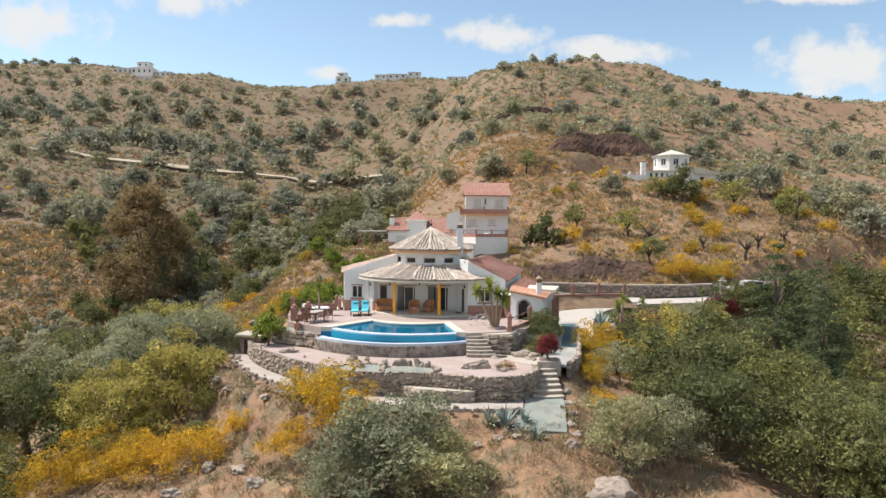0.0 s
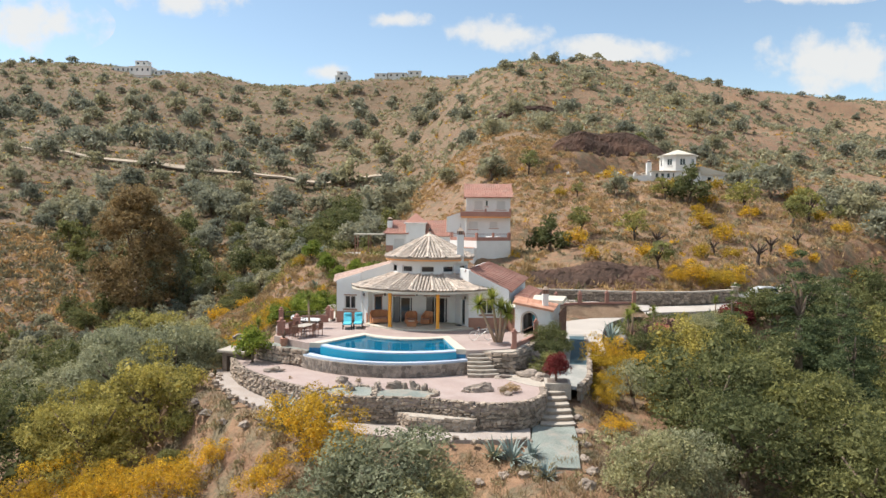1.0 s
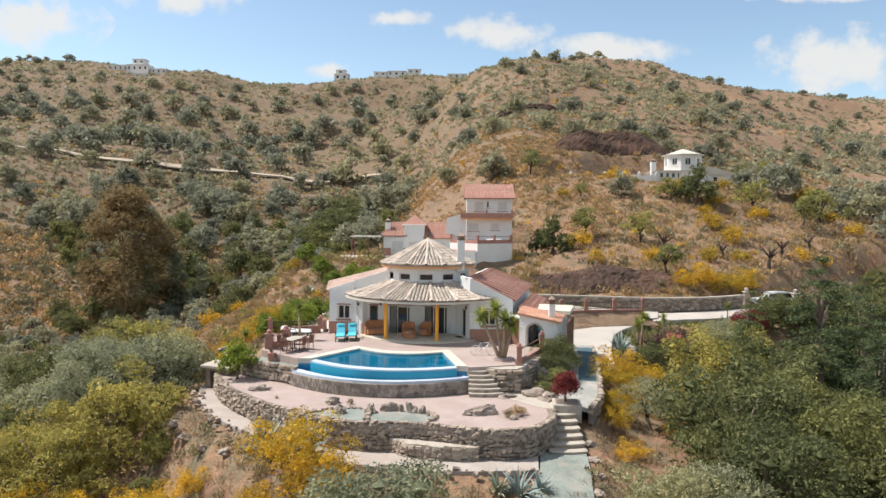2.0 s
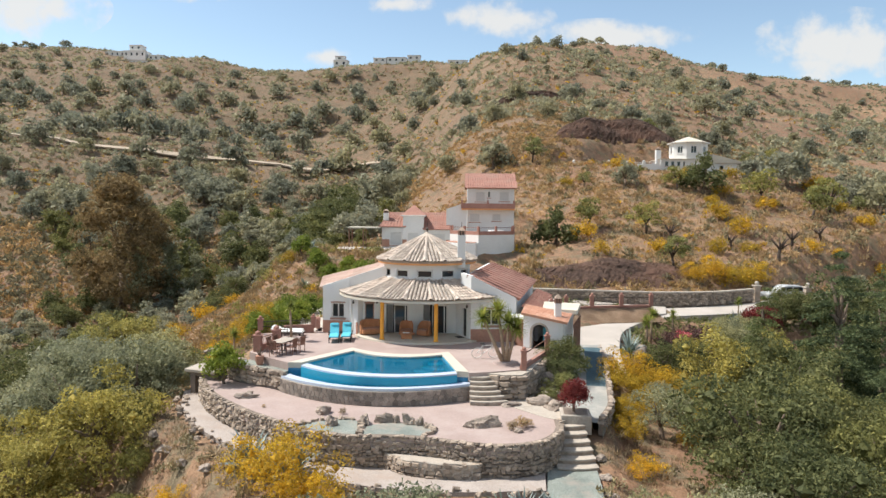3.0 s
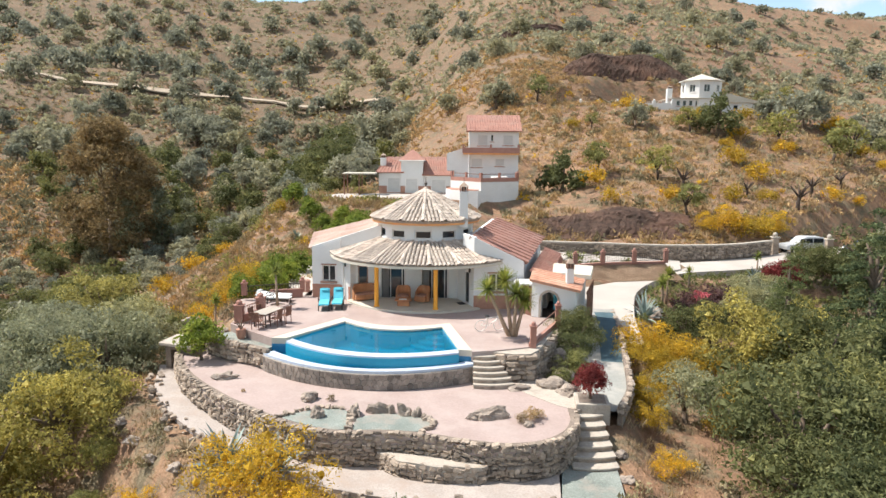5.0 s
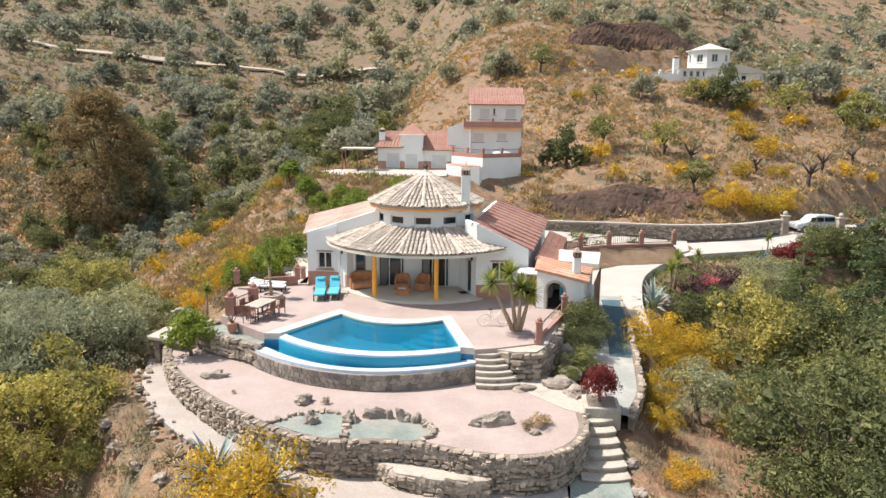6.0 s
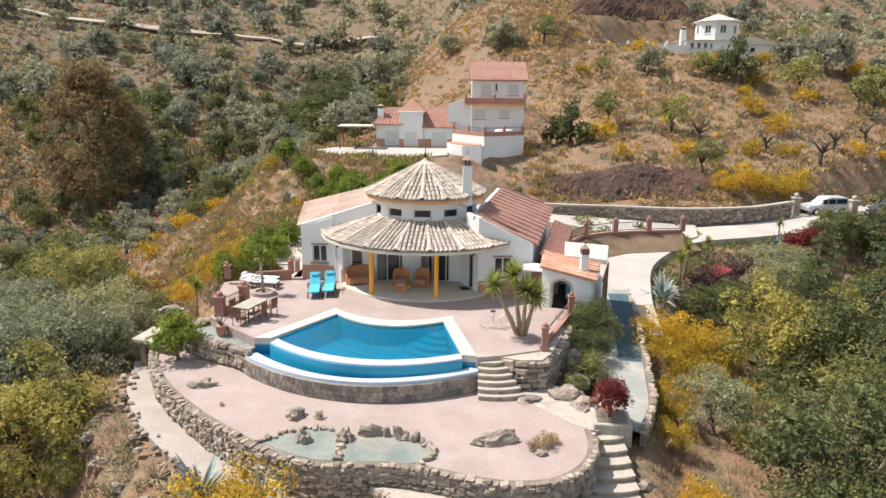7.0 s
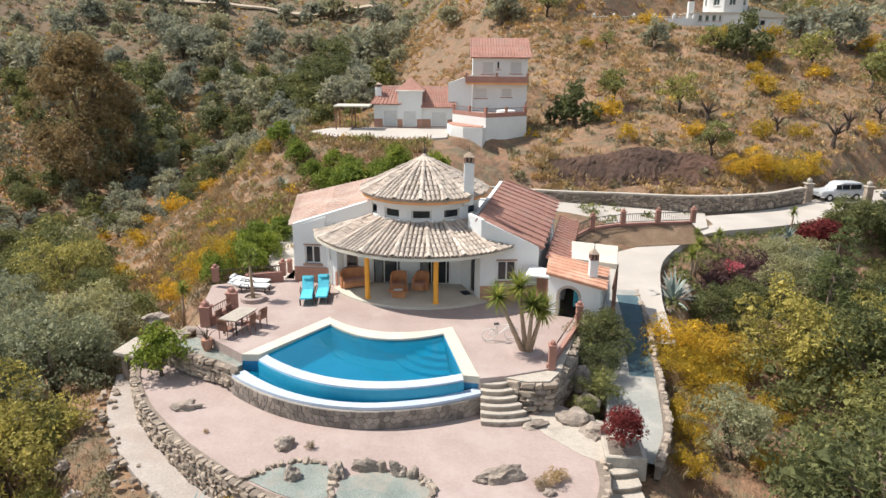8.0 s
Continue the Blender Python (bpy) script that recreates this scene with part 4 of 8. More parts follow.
def tiled_facets(parent, name, d_in, z_in, d_out, z_out, a0, a1, n, near):
    """A many-sided conical roof: beds, rows of barrel tiles parallel on each facet, and hip tiles."""
    R = thing(name, Vector((CX, CY, z_out)) - base_of(parent))
    R.parent = parent
    da = (a1 - a0) / n
    half = math.tan(radians(da / 2))
    sl = math.atan2(z_in - z_out, d_out - d_in)
    step = 0.36
    V, Fc, o = [], [], 0
    for k in range(n):
        a = radians(a0 + da * (k + 0.5))
        u, v = Vector((math.cos(a), math.sin(a), 0)), Vector((-math.sin(a), math.cos(a), 0))
        at = lambda d, s, dz=0.0: Vector((CX, CY, 0)) + u * d + v * s + Vector((0, 0, z_out + (d_out - d) * math.tan(sl) + dz))
        bm = bmesh.new()
        q = [at(d_in, -d_in * half), at(d_out, -d_out * half), at(d_out, d_out * half), at(d_in, d_in * half)]
        lo = [bm.verts.new(c - Vector((0, 0, 0.1))) for c in q]
        hi = [bm.verts.new(c) for c in q]
        bm.faces.new(hi)
        bm.faces.new(lo[::-1])
        for i in range(4):
            bm.faces.new((lo[i], lo[(i + 1) % 4], hi[(i + 1) % 4], hi[i]))
        bmesh.ops.recalc_face_normals(bm, faces=bm.faces)
        # bed coloured darker than the tiles, as shade between the rows
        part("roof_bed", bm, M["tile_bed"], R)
        rot = Matrix((( -v.x, -u.x * math.cos(sl), u.x * math.sin(sl)), (-v.y, -u.y * math.cos(sl), u.y * math.sin(sl)), (0, math.sin(sl), math.cos(sl)))).to_4x4()
        rows = int(d_out * half / 0.235)
        for j in range(-rows, rows + 1):
            s = j * 0.235
            start = max(d_in, abs(s) / half)
            d = d_out + 0.06
            while d - 0.30 > start - 0.1:
                m = Matrix.Translation(at(d - 0.42 * math.cos(sl), s + random.uniform(-0.012, 0.012), 0.035)) @ rot @ pose(0, 0, 0, -2.5, random.uniform(-2, 2), random.uniform(-1.5, 1.5))
                if near(k):
                    ob = new("roof_tile", tile_mesh)
                    ob.parent = R
                    ob.matrix_basis = Matrix.Translation(-base_of(R)) @ m
                else:
                    mm = np.array(m)
                    V.append(TV @ mm[:3, :3].T + mm[:3, 3])
                    Fc += [tuple(i + o for i in f) for f in TF]
                    o += len(TV)
                d -= step
        for e in (a0 + da * k,) + ((a0 + da * n,) if k == n - 1 else ()):
            ea = radians(e)
            w = Vector((math.cos(ea), math.sin(ea), 0))
            kk = 1 / math.cos(radians(da / 2))
            esl = math.atan2(z_in - z_out, (d_out - d_in) * kk)
            er = Matrix(((w.y, -w.x * math.cos(esl), w.x * math.sin(esl)), (-w.x, -w.y * math.cos(esl), w.y * math.sin(esl)), (0, math.sin(esl), math.cos(esl)))).to_4x4()
            bm = bmesh.new()
            d = d_out * kk + 0.04
            while d - 0.3 > d_in * kk:
                dd = d - 0.42
                c = Vector((CX, CY, z_out + (d_out * kk - dd) * math.tan(esl) + 0.09)) + w * dd
                m = Matrix.Translation(c) @ er @ Matrix.Diagonal((1.15, 1, 1.1, 1))
                vs = [bm.verts.new(m @ Vector(t)) for t in TV.tolist()]
                for f in TF:
                    bm.faces.new([vs[i] for i in f])
                d -= step
            part("hip_tiles", bm, M["tile_joined"], R, "pale mortared hip tiles")
    if V:
        tagged(raw("roof_tiles", np.concatenate(V), Fc, M["tile_joined"], R), kind="stuff")
    return R


porch_roof = tiled_facets(villa, "porch_roof", 2.95, 3.80, 5.88, 2.84, 192, 325, 8, lambda k: 2 <= k <= 5)
dome_roof = tiled_facets(villa, "dome_roof", 0.12, 6.62, 3.36, 5.02, 180, 540, 16, lambda k: 2 <= k <= 5)
bm = bmesh.new()
bmesh.ops.create_cone(bm, segments=12, radius1=0.34, radius2=0.08, depth=0.3, cap_ends=True, matrix=Matrix.Translation((CX, CY, 6.74)))
part("roof_cap", bm, M["tile_joined"], villa)
fin = part("finial", tube(bmesh.new(), [(CX, CY, 6.85), (CX, CY, 6.98), (CX, CY, 7.05), (CX, CY, 7.12), (CX, CY, 7.2), (CX, CY, 7.5)], [0.06, 0.05, 0.1, 0.1, 0.03, 0.015], 8), M["iron"], villa, "dark iron finial")


def chimney(parent, x, y, z0, z1, w, pots=True):
    Ch = thing("chimney", Vector((x, y, z0)) - base_of(parent))
    Ch.parent = parent
    part("shaft", bevelled(box(bmesh.new(), x - w, x + w, y - w, y + w, z0, z1), 0.03), M["render"], Ch)
    for dx in (-0.8, 0, 0.8):
        for dy in (-0.8, 0.8):
            part("cowl_post", box(bmesh.new(), x + dx * w - 0.045, x + dx * w + 0.045, y + dy * w - 0.045, y + dy * w + 0.045, z1, z1 + 0.28), M["frame_brown"], Ch)
    part("cowl_core", box(bmesh.new(), x - w * 0.55, x + w * 0.55, y - w * 0.55, y + w * 0.55, z1, z1 + 0.27), M["iron"], Ch)
    bm = bmesh.new()
    bmesh.ops.create_cone(bm, segments=4, radius1=w * 1.5, radius2=0.04, depth=0.24, cap_ends=True, matrix=pose(x, y, z1 + 0.42, 0, 0, 45))
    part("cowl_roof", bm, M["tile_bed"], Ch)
    part("spike", tube(bmesh.new(), [(x, y, z1 + 0.5), (x, y, z1 + 0.85)], [0.025, 0.01], 6), M["iron"], Ch)


chimney(villa, 0.62, 54.95, 4.6, 6.75, 0.26)


def ribbed_roof(parent, name, c00, c10, c11, c01, material, spacing=0.32, rib=0.07, thick=0.14):
    """A sloping tiled plane: c00-c10 is the upper edge, c01-c11 the eaves; ribs run down the slope."""
    c00, c10, c11, c01 = (Vector(c) for c in (c00, c10, c11, c01))
    R = thing(name, (c00 + c11) / 2 - base_of(parent))
    R.parent = parent
    bm = bmesh.new()
    n = (c10 - c00).cross(c01 - c00).normalized()
    n = n if n.z > 0 else -n
    hi = [bm.verts.new(c) for c in (c00, c10, c11, c01)]
    lo = [bm.verts.new(c - n * thick) for c in (c00, c10, c11, c01)]
    bm.faces.new(hi)
    bm.faces.new(lo[::-1])
    for i in range(4):
        bm.faces.new((lo[i], lo[(i + 1) % 4], hi[(i + 1) % 4], hi[i]))
    bmesh.ops.recalc_face_normals(bm, faces=bm.faces)
    part("roof_deck", bm, M[material], R)
    k = max(2, round((c10 - c00).length / spacing))
    for i in range(k + 1):
        t = i / k
        a, b = c00.lerp(c10, t), c01.lerp(c11, t)
        m = max(2, round((b - a).length / 0.42))
        bm = bmesh.new()
        side = (c10 - c00).normalized()
        for j in range(m):
            p, q = a.lerp(b, j / m), a.lerp(b, (j + 1) / m + 0.02)
            up = n * (rib * 1.0)
            r0 = [bm.verts.new(p + side * rib * x + n * rib * y * 0.8) for x, y in ((-0.85, 0), (-0.5, 0.75), (0.5, 0.75), (0.85, 0))]
            r1 = [bm.verts.new(q + side * rib * x * 1.15 + n * rib * (y * 0.9 + 0.25)) for x, y in ((-0.85, 0), (-0.5, 0.75), (0.5, 0.75), (0.85, 0))]
            for u in range(3):
                bm.faces.new((r0[u], r0[u + 1], r1[u + 1], r1[u]))
            bm.faces.new(r1)
        part("tile_rib", bm, M[material], R)
    return R


# right wing: red roof, lower strip, and the annex
ribbed_roof(villa, "wing_roof", (1.0, 53.42, 4.22), (3.0, 63.6, 4.3), (6.55, 63.9, 2.92), (4.4, 53.6, 2.72), "tile_red", 0.95, 0.10)
part("wing_gable", wall_run((2.9, 63.6), (6.3, 63.9), 2.6, 4.2, 2.9, 0.2), M["render"], villa)
part("inner_ridge_wall", wall_run((1.0, 54.2), (2.9, 63.6), 2.6, 4.1, 4.25, 0.2), M["render"], villa)
ribbed_roof(villa, "lean_to_roof", (4.55, 53.5, 2.35), (6.35, 61.8, 2.45), (7.5, 61.7, 2.0), (5.7, 53.3, 1.95), "tile_red", 0.5, 0.08)
part("lean_to_wall", wall_run((5.55, 53.5), (7.3, 61.6), -1.6, 1.9, 1.95, 0.2), M["render"], villa)
part("flat_roof", prism(bmesh.new(), [(-6.9, 55.9), (-4, 55.8), (1.2, 55.6), (1.4, 53.6), (3, 63.6), (-9.5, 64.2)], 2.78, 2.95), M["render"], villa)
# left wing roof slopes down to the west
ribbed_roof(villa, "wing_roof", (-4.2, 56.05, 4.42), (-4.8, 63.8, 4.42), (-10.3, 64.3, 2.98), (-8.95, 56.25, 3.06), "tile_pink", 0.4, 0.09)

AL, AR, AB, AC = (4.45, 51.5), (6.75, 50.55), (8.1, 55.2), (5.6, 55.9)
AP, AQ = AL, AR
m_a, L_a = at_line(AL, AR)
bm = wall_run(AL, AR, -1.6, 2.05, 1.72, 0.28, [(0.55, 1.5, 0.02, 1.0)])
part("annex_wall", bm, M["render"], villa)
# the arch is closed above the springing by wedge blocks round its curve
bm = bmesh.new()
ac, ar = 1.025, 0.475
for k in range(12):
    t0, t1 = math.pi * k / 12, math.pi * (k + 1) / 12
    a, b = (ac - ar * math.cos(t0), 1.0 + ar * math.sin(t0)), (ac - ar * math.cos(t1), 1.0 + ar * math.sin(t1))
    for d0, d1 in ((0.0, 0.28),):
        v = [bm.verts.new(m_a @ Vector(c)) for c in ((a[0], d0, a[1]), (b[0], d0, b[1]), (b[0], d0, 1.5), (a[0], d0, 1.5), (a[0], d1, a[1]), (b[0], d1, b[1]), (b[0], d1, 1.5), (a[0], d1, 1.5))]
        for f in ((0, 1, 2, 3), (7, 6, 5, 4), (0, 4, 5, 1), (1, 5, 6, 2), (2, 6, 7, 3), (3, 7, 4, 0)):
            bm.faces.new([v[i] for i in f])
bmesh.ops.recalc_face_normals(bm, faces=bm.faces)
arch = part("arch_spandrel", bm, M["render"], villa)
bm = wall_run(AL, AR, -1.6, 2.05, 1.72, 0.28, [(0.55, 1.5, 0.02, 1.5)])
villa_arch = [o for o in villa.children if o.name.startswith("annex_wall")][0]
bm.to_mesh(villa_arch.data)
villa_arch.data.transform(Matrix.Translation(-base_of(villa)))
bm.free()
bm = bmesh.new()                                               # brown arch surround
for k in range(14):
    t0, t1 = math.pi * k / 14, math.pi * (k + 1) / 14
    for r0, r1 in ((0.475, 0.6),):
        c = [(ac - r * math.cos(t), 1.0 + r * math.sin(t)) for r, t in ((r0, t0), (r1, t0), (r1, t1), (r0, t1))]
        v = [bm.verts.new(m_a @ Vector((x, d, z))) for d in (-0.03, -0.003) for x, z in c]
        for f in ((0, 1, 2, 3), (7, 6, 5, 4), (0, 4, 5, 1), (1, 5, 6, 2), (2, 6, 7, 3), (3, 7, 4, 0)):
            bm.faces.new([v[i] for i in f])
box(bm, 0.425, 0.55, -0.03, -0.003, 0.02, 1.0, m_a)
box(bm, 1.5, 1.625, -0.03, -0.003, 0.02, 1.0, m_a)
bmesh.ops.recalc_face_normals(bm, faces=bm.faces)
part("arch_surround", bm, M["slab_stone"], villa)
for p, q, a, b in ((AR, AB, 1.72, 1.78), (AB, AC, 1.78, 2.05), (AC, AL, 2.05, 2.05)):
    part("annex_wall", wall_run(p, q, -1.6, a, b, 0.25), M["render"], villa)
# annex floor coloured dark, as shade behind the arch
part("annex_floor", prism(bmesh.new(), [AL, AR, AB, AC], -0.3, 0.02), M["room_shade"], villa)
ribbed_roof(villa, "annex_roof", (4.75, 53.9, 2.3), (4.3, 51.35, 2.18), (6.95, 50.3, 1.76), (7.6, 53.0, 1.84), "tile_orange", 0.45, 0.08)
part("annex_flat_roof", bevelled(prism(bmesh.new(), [(5.9, 53.9), (8.0, 53.0), (8.75, 56.3), (6.4, 57.2)], 1.84, 2.12), 0.02), M["coping"], villa, "pale flat roof slab")
chimney(villa, 6.55, 51.6, 1.6, 2.75, 0.2)
part("door_canopy", bevelled(prism(bmesh.new(), [(3.4, 52.0), (4.5, 51.7), (4.7, 53.0), (4.0, 53.4), (3.7, 53.2)], 1.72, 1.82), 0.015), M["white_plastic"], villa, "white flat canopy")
part("side_gate_panel", wall_run((4.0, 52.4), (4.5, 51.6), 0.0, 1.65, 1.65, 0.08), M["brown_wood"], villa)
bm = bmesh.new()                                               # timber lattice on the annex's far side
mg, Lg = at_line((7.25, 51.6), (8.3, 55.3))
for i in range(14):
    box(bm, Lg * i / 14, Lg * i / 14 + 0.12, -0.32, -0.28, -1.2, 1.5, mg)
for z in (-0.9, 0.2, 1.3):
    box(bm, 0, Lg, -0.28, -0.24, z, z + 0.1, mg)
part("timber_screen", bm, M["brown_wood"], villa)

bm = bmesh.new()
pts = [(1.16 + 0.3 * i / 12, 0.36 + 0.025 * math.sin(i * 1.5)) for i in range(13)]
vs = [(bm.verts.new(m_a @ Vector((x, y, 0.45))), bm.verts.new(m_a @ Vector((x, y, 1.3)))) for x, y in pts]
for u, v in zip(vs, vs[1:]):
    bm.faces.new((u[0], v[0], v[1], u[1]))
bmesh.ops.solidify(bm, geom=bm.faces[:], thickness=0.012)
TW = thing("hanging_towel", tuple(m_a @ Vector((1.3, 0.36, 1.3))), "turquoise towel hanging on a rod inside the arch", "towel")
part("cloth", bm, M["blue_fabric"], TW)
part("rod", tube(bmesh.new(), [m_a @ Vector((0.5, 0.36, 1.3)), m_a @ Vector((1.55, 0.36, 1.3))], [0.012, 0.012], 6), M["iron"], TW)

# ---- garden walls, steps and rocks ----
def stone_shape(seed):
    """A rough unit stone: a cube with its corners knocked off."""
    rg = np.random.default_rng(seed)
    bm = bmesh.new()
    bmesh.ops.create_cube(bm, size=1.0)
    bmesh.ops.bevel(bm, geom=bm.edges[:], offset=0.16, segments=1, affect="EDGES")
    for v in bm.verts:
        v.co += Vector(rg.uniform(-0.115, 0.115, 3).tolist())
    me = bpy.data.meshes.new("stone")
    bm.to_mesh(me)
    bm.free()
    me.materials.append(M["stone"])
    return me


STONES = [stone_shape(s) for s in range(8)]
STONE_V = [np.array([v.co[:] for v in me.vertices]) for me in STONES]
STONE_F = [[tuple(p.vertices) for p in me.polygons] for me in STONES]


def stone_wall(name, line, top, bottom, label, course=0.2, length=0.36, depth=0.3, limit=300, core=0.34, seed=1, cap=True):
    """A dry-laid wall along a line with its face to the right of the way; stones in rough courses over an earthy core."""
    rg = np.random.default_rng(seed)
    ft = top if callable(top) else (lambda x, y: top)
    fb = bottom if callable(bottom) else (lambda x, y: bottom)
    W = thing(name, (*line[len(line) // 2], fb(*line[len(line) // 2])), label, "wall", kind="structure")
    outer, inner_l = offset_line(line, -0.06), offset_line(line, -core)
    bm = bmesh.new()
    strip(bm, outer, inner_l, lambda x, y: fb(x, y) - 0.3, lambda x, y: ft(x, y) - 0.05)
    part("core", bm, M["mortar"], W)
    P = np.array(line)
    seg = np.hypot(*np.diff(P, axis=0).T)
    S = np.concatenate([[0], np.cumsum(seg)])
    count = 0
    V, Fc, o = [], [], 0
    zlev = 0.0
    todo = []
    hmax = max(ft(*p) - fb(*p) for p in line)
    while zlev < hmax + 0.02:
        h = course * rg.uniform(0.75, 1.3)
        s = rg.uniform(-0.2, 0.0)
        while s < S[-1]:
            w = length * rg.uniform(0.5, 1.6)
            c = min(max(s + w / 2, 0), S[-1])
            x, y = np.interp(c, S, P[:, 0]), np.interp(c, S, P[:, 1])
            i = min(np.searchsorted(S, c), len(P) - 1)
            i = max(i, 1)
            a = math.atan2(P[i][1] - P[i - 1][1], P[i][0] - P[i - 1][0])
            zt = ft(x, y) - zlev - h / 2
            if zt - h * 0.3 > fb(x, y) - 0.05:
                todo.append((x, y, zt + rg.uniform(-0.045, 0.045), a, w * rg.uniform(0.86, 1.04), h * rg.uniform(0.72, 1.2), depth * rg.uniform(0.75, 1.25)))
            s += w
        zlev += h
    for k, (x, y, z, a, w, h, d) in enumerate(todo):
        out = rg.uniform(-0.03, 0.06)
        m = pose(x + math.sin(a) * (out - d * 0.35), y - math.cos(a) * (out - d * 0.35), z, rg.uniform(-10, 10), rg.uniform(-15, 15), math.degrees(a) + rg.uniform(-10, 10)) @ Matrix.Diagonal((w, d, h, 1))
        q = int(rg.integers(8))
        if k < limit:
            ob = new("stone", STONES[q])
            ob.parent = W
            ob.matrix_basis = Matrix.Translation(-base_of(W)) @ m
        else:
            mm = np.array(m)
            V.append(STONE_V[q] @ mm[:3, :3].T + mm[:3, 3])
            Fc += [tuple(i + o for i in f) for f in STONE_F[q]]
            o += len(STONE_V[q])
    if V:
        tagged(raw("stones", np.concatenate(V), Fc, M["stone_joined"], W), kind="stuff")
    return W


def path_z(x, y):
    return -2.62 + 0.045 * max(0.0, -6 - x)


low_line = [(x, y) for x, y in lower_edge]
stone_wall("stone_wall", low_line, lambda x, y: -1.24, path_z, "curved dry-stone retaining wall of brown field stone", 0.135, 0.25, 0.24, seed=3)
ledge_line = smooth_line([(-2.6, 38.0), (-1.6, 37.25), (-0.5, 36.95), (0.5, 36.85), (1.4, 36.95)], 4)
stone_wall("stone_wall", ledge_line, -2.02, -2.62, "low stone step wall before the retaining wall", 0.14, 0.26, 0.24, seed=4)
tagged(part("stone_ledge", prism(bmesh.new(), ledge_line + [(1.5, 37.25), (0.9, 37.35), (-0.6, 37.8), (-2.2, 38.1)], -2.5, lambda x, y: -2.0 + 0.03 * math.sin(x * 4)), M["slab_stone"]), "pale crescent stone ledge at the wall's foot", "ledge", kind="structure")
trough_line = bow((-8.97, 45.4), (1.34, 44.36), 1.97, 24)


def clipped(poly, px, pz, nx_, nz_):
    """The part of a flat outline on the near side of a line through (px, pz) with normal (nx_, nz_)."""
    out = []
    for (x0, z0), (x1, z1) in zip(poly, poly[1:] + poly[:1]):
        d0, d1 = (x0 - px) * nx_ + (z0 - pz) * nz_, (x1 - px) * nx_ + (z1 - pz) * nz_
        if d0 <= 0:
            out.append((x0, z0))
        if d0 * d1 < 0:
            t = d0 / (d0 - d1)
            out.append((x0 + (x1 - x0) * t, z0 + (z1 - z0) * t))
    return out


def crazy_cladding(name, line, z0, z1, label, size, seed):
    """Flat irregular stones set in pale pointing over the outer face of a curved wall."""
    rg = np.random.default_rng(seed)
    W = thing(name, (*line[len(line) // 2], z0), label, "wall", kind="structure")
    part("pointing", strip(bmesh.new(), line, offset_line(line, -0.1), lambda x, y: z0 - 0.2, lambda x, y: z1), M["grout"], W)
    P = np.array(line)
    S = np.concatenate([[0], np.cumsum(np.hypot(*np.diff(P, axis=0).T))])
    rows = max(2, round((z1 - z0) / size))
    seeds = [(s_ + rg.uniform(-0.42, 0.42) * size, z0 + (j + 0.5 + rg.uniform(-0.38, 0.38)) * (z1 - z0) / rows) for j in range(rows) for s_ in np.arange(size * (0.25 + 0.5 * (j % 2)), S[-1], size)]
    for cx, cz in seeds:
        poly = [(max(0, cx - size), z0), (min(S[-1], cx + size), z0), (min(S[-1], cx + size), z1 - 0.01), (max(0, cx - size), z1 - 0.01)]
        for ox, oz in seeds:
            if (ox, oz) != (cx, cz) and abs(ox - cx) < 2.2 * size and len(poly) > 2:
                poly = clipped(poly, (ox + cx) / 2, (oz + cz) / 2, ox - cx, oz - cz)
        if len(poly) < 3:
            continue
        mx, mz = sum(q[0] for q in poly) / len(poly), sum(q[1] for q in poly) / len(poly)
        bm = bmesh.new()
        rings = []
        for k, out in ((0.93, -0.02), (0.93, 0.018), (0.84, 0.032)):
            ring = []
            for u, z in poly:
                u, z = mx + (u - mx) * k, mz + (z - mz) * k
                i = int(np.clip(np.searchsorted(S, u), 1, len(S) - 1))
                t = (u - S[i - 1]) / (S[i] - S[i - 1])
                a, b_ = P[i - 1], P[i]
                d = (b_ - a) / (S[i] - S[i - 1])
                ring.append(bm.verts.new((a[0] + (b_[0] - a[0]) * t + d[1] * out, a[1] + (b_[1] - a[1]) * t - d[0] * out, z)))
            rings.append(ring)
        n = len(poly)
        for r, q in zip(rings, rings[1:]):
            for i in range(n):
                bm.faces.new((r[i], r[(i + 1) % n], q[(i + 1) % n], q[i]))
        bm.faces.new(rings[-1])
        part("stone", bm, M["cladding"], W)
    return W


crazy_cladding("pool_cladding", trough_line, -1.36, -0.63, "crazy stone cladding of the pool's outer wall", 0.27, 5)
stone_wall("stone_wall", [(-12.6, 47.9), (-11.3, 46.9), (-9.9, 46.2), (-8.95, 45.5)], -0.35, -1.36, "rough stone wall beside the chippings bed", 0.22, 0.34, seed=6)
stone_wall("stone_wall", [(2.1, 44.65), (2.9, 44.3), (3.8, 44.4), (4.4, 45.4), (5.0, 46.6), (5.9, 49.8)], lambda x, y: -0.12, lambda x, y: -1.5, "rough rock wall beneath the terrace rail", 0.24, 0.42, 0.4, seed=7)
tagged(part("terrace_corner", prism(bmesh.new(), [(2.0, 44.75), (2.9, 44.42), (3.75, 44.5), (4.3, 45.4), (5.75, 50.1), (3.9, 46.0)], -1.5, -0.06), M["slab_stone"]), "pale flagged terrace corner above the rocks", "paving", kind="structure")
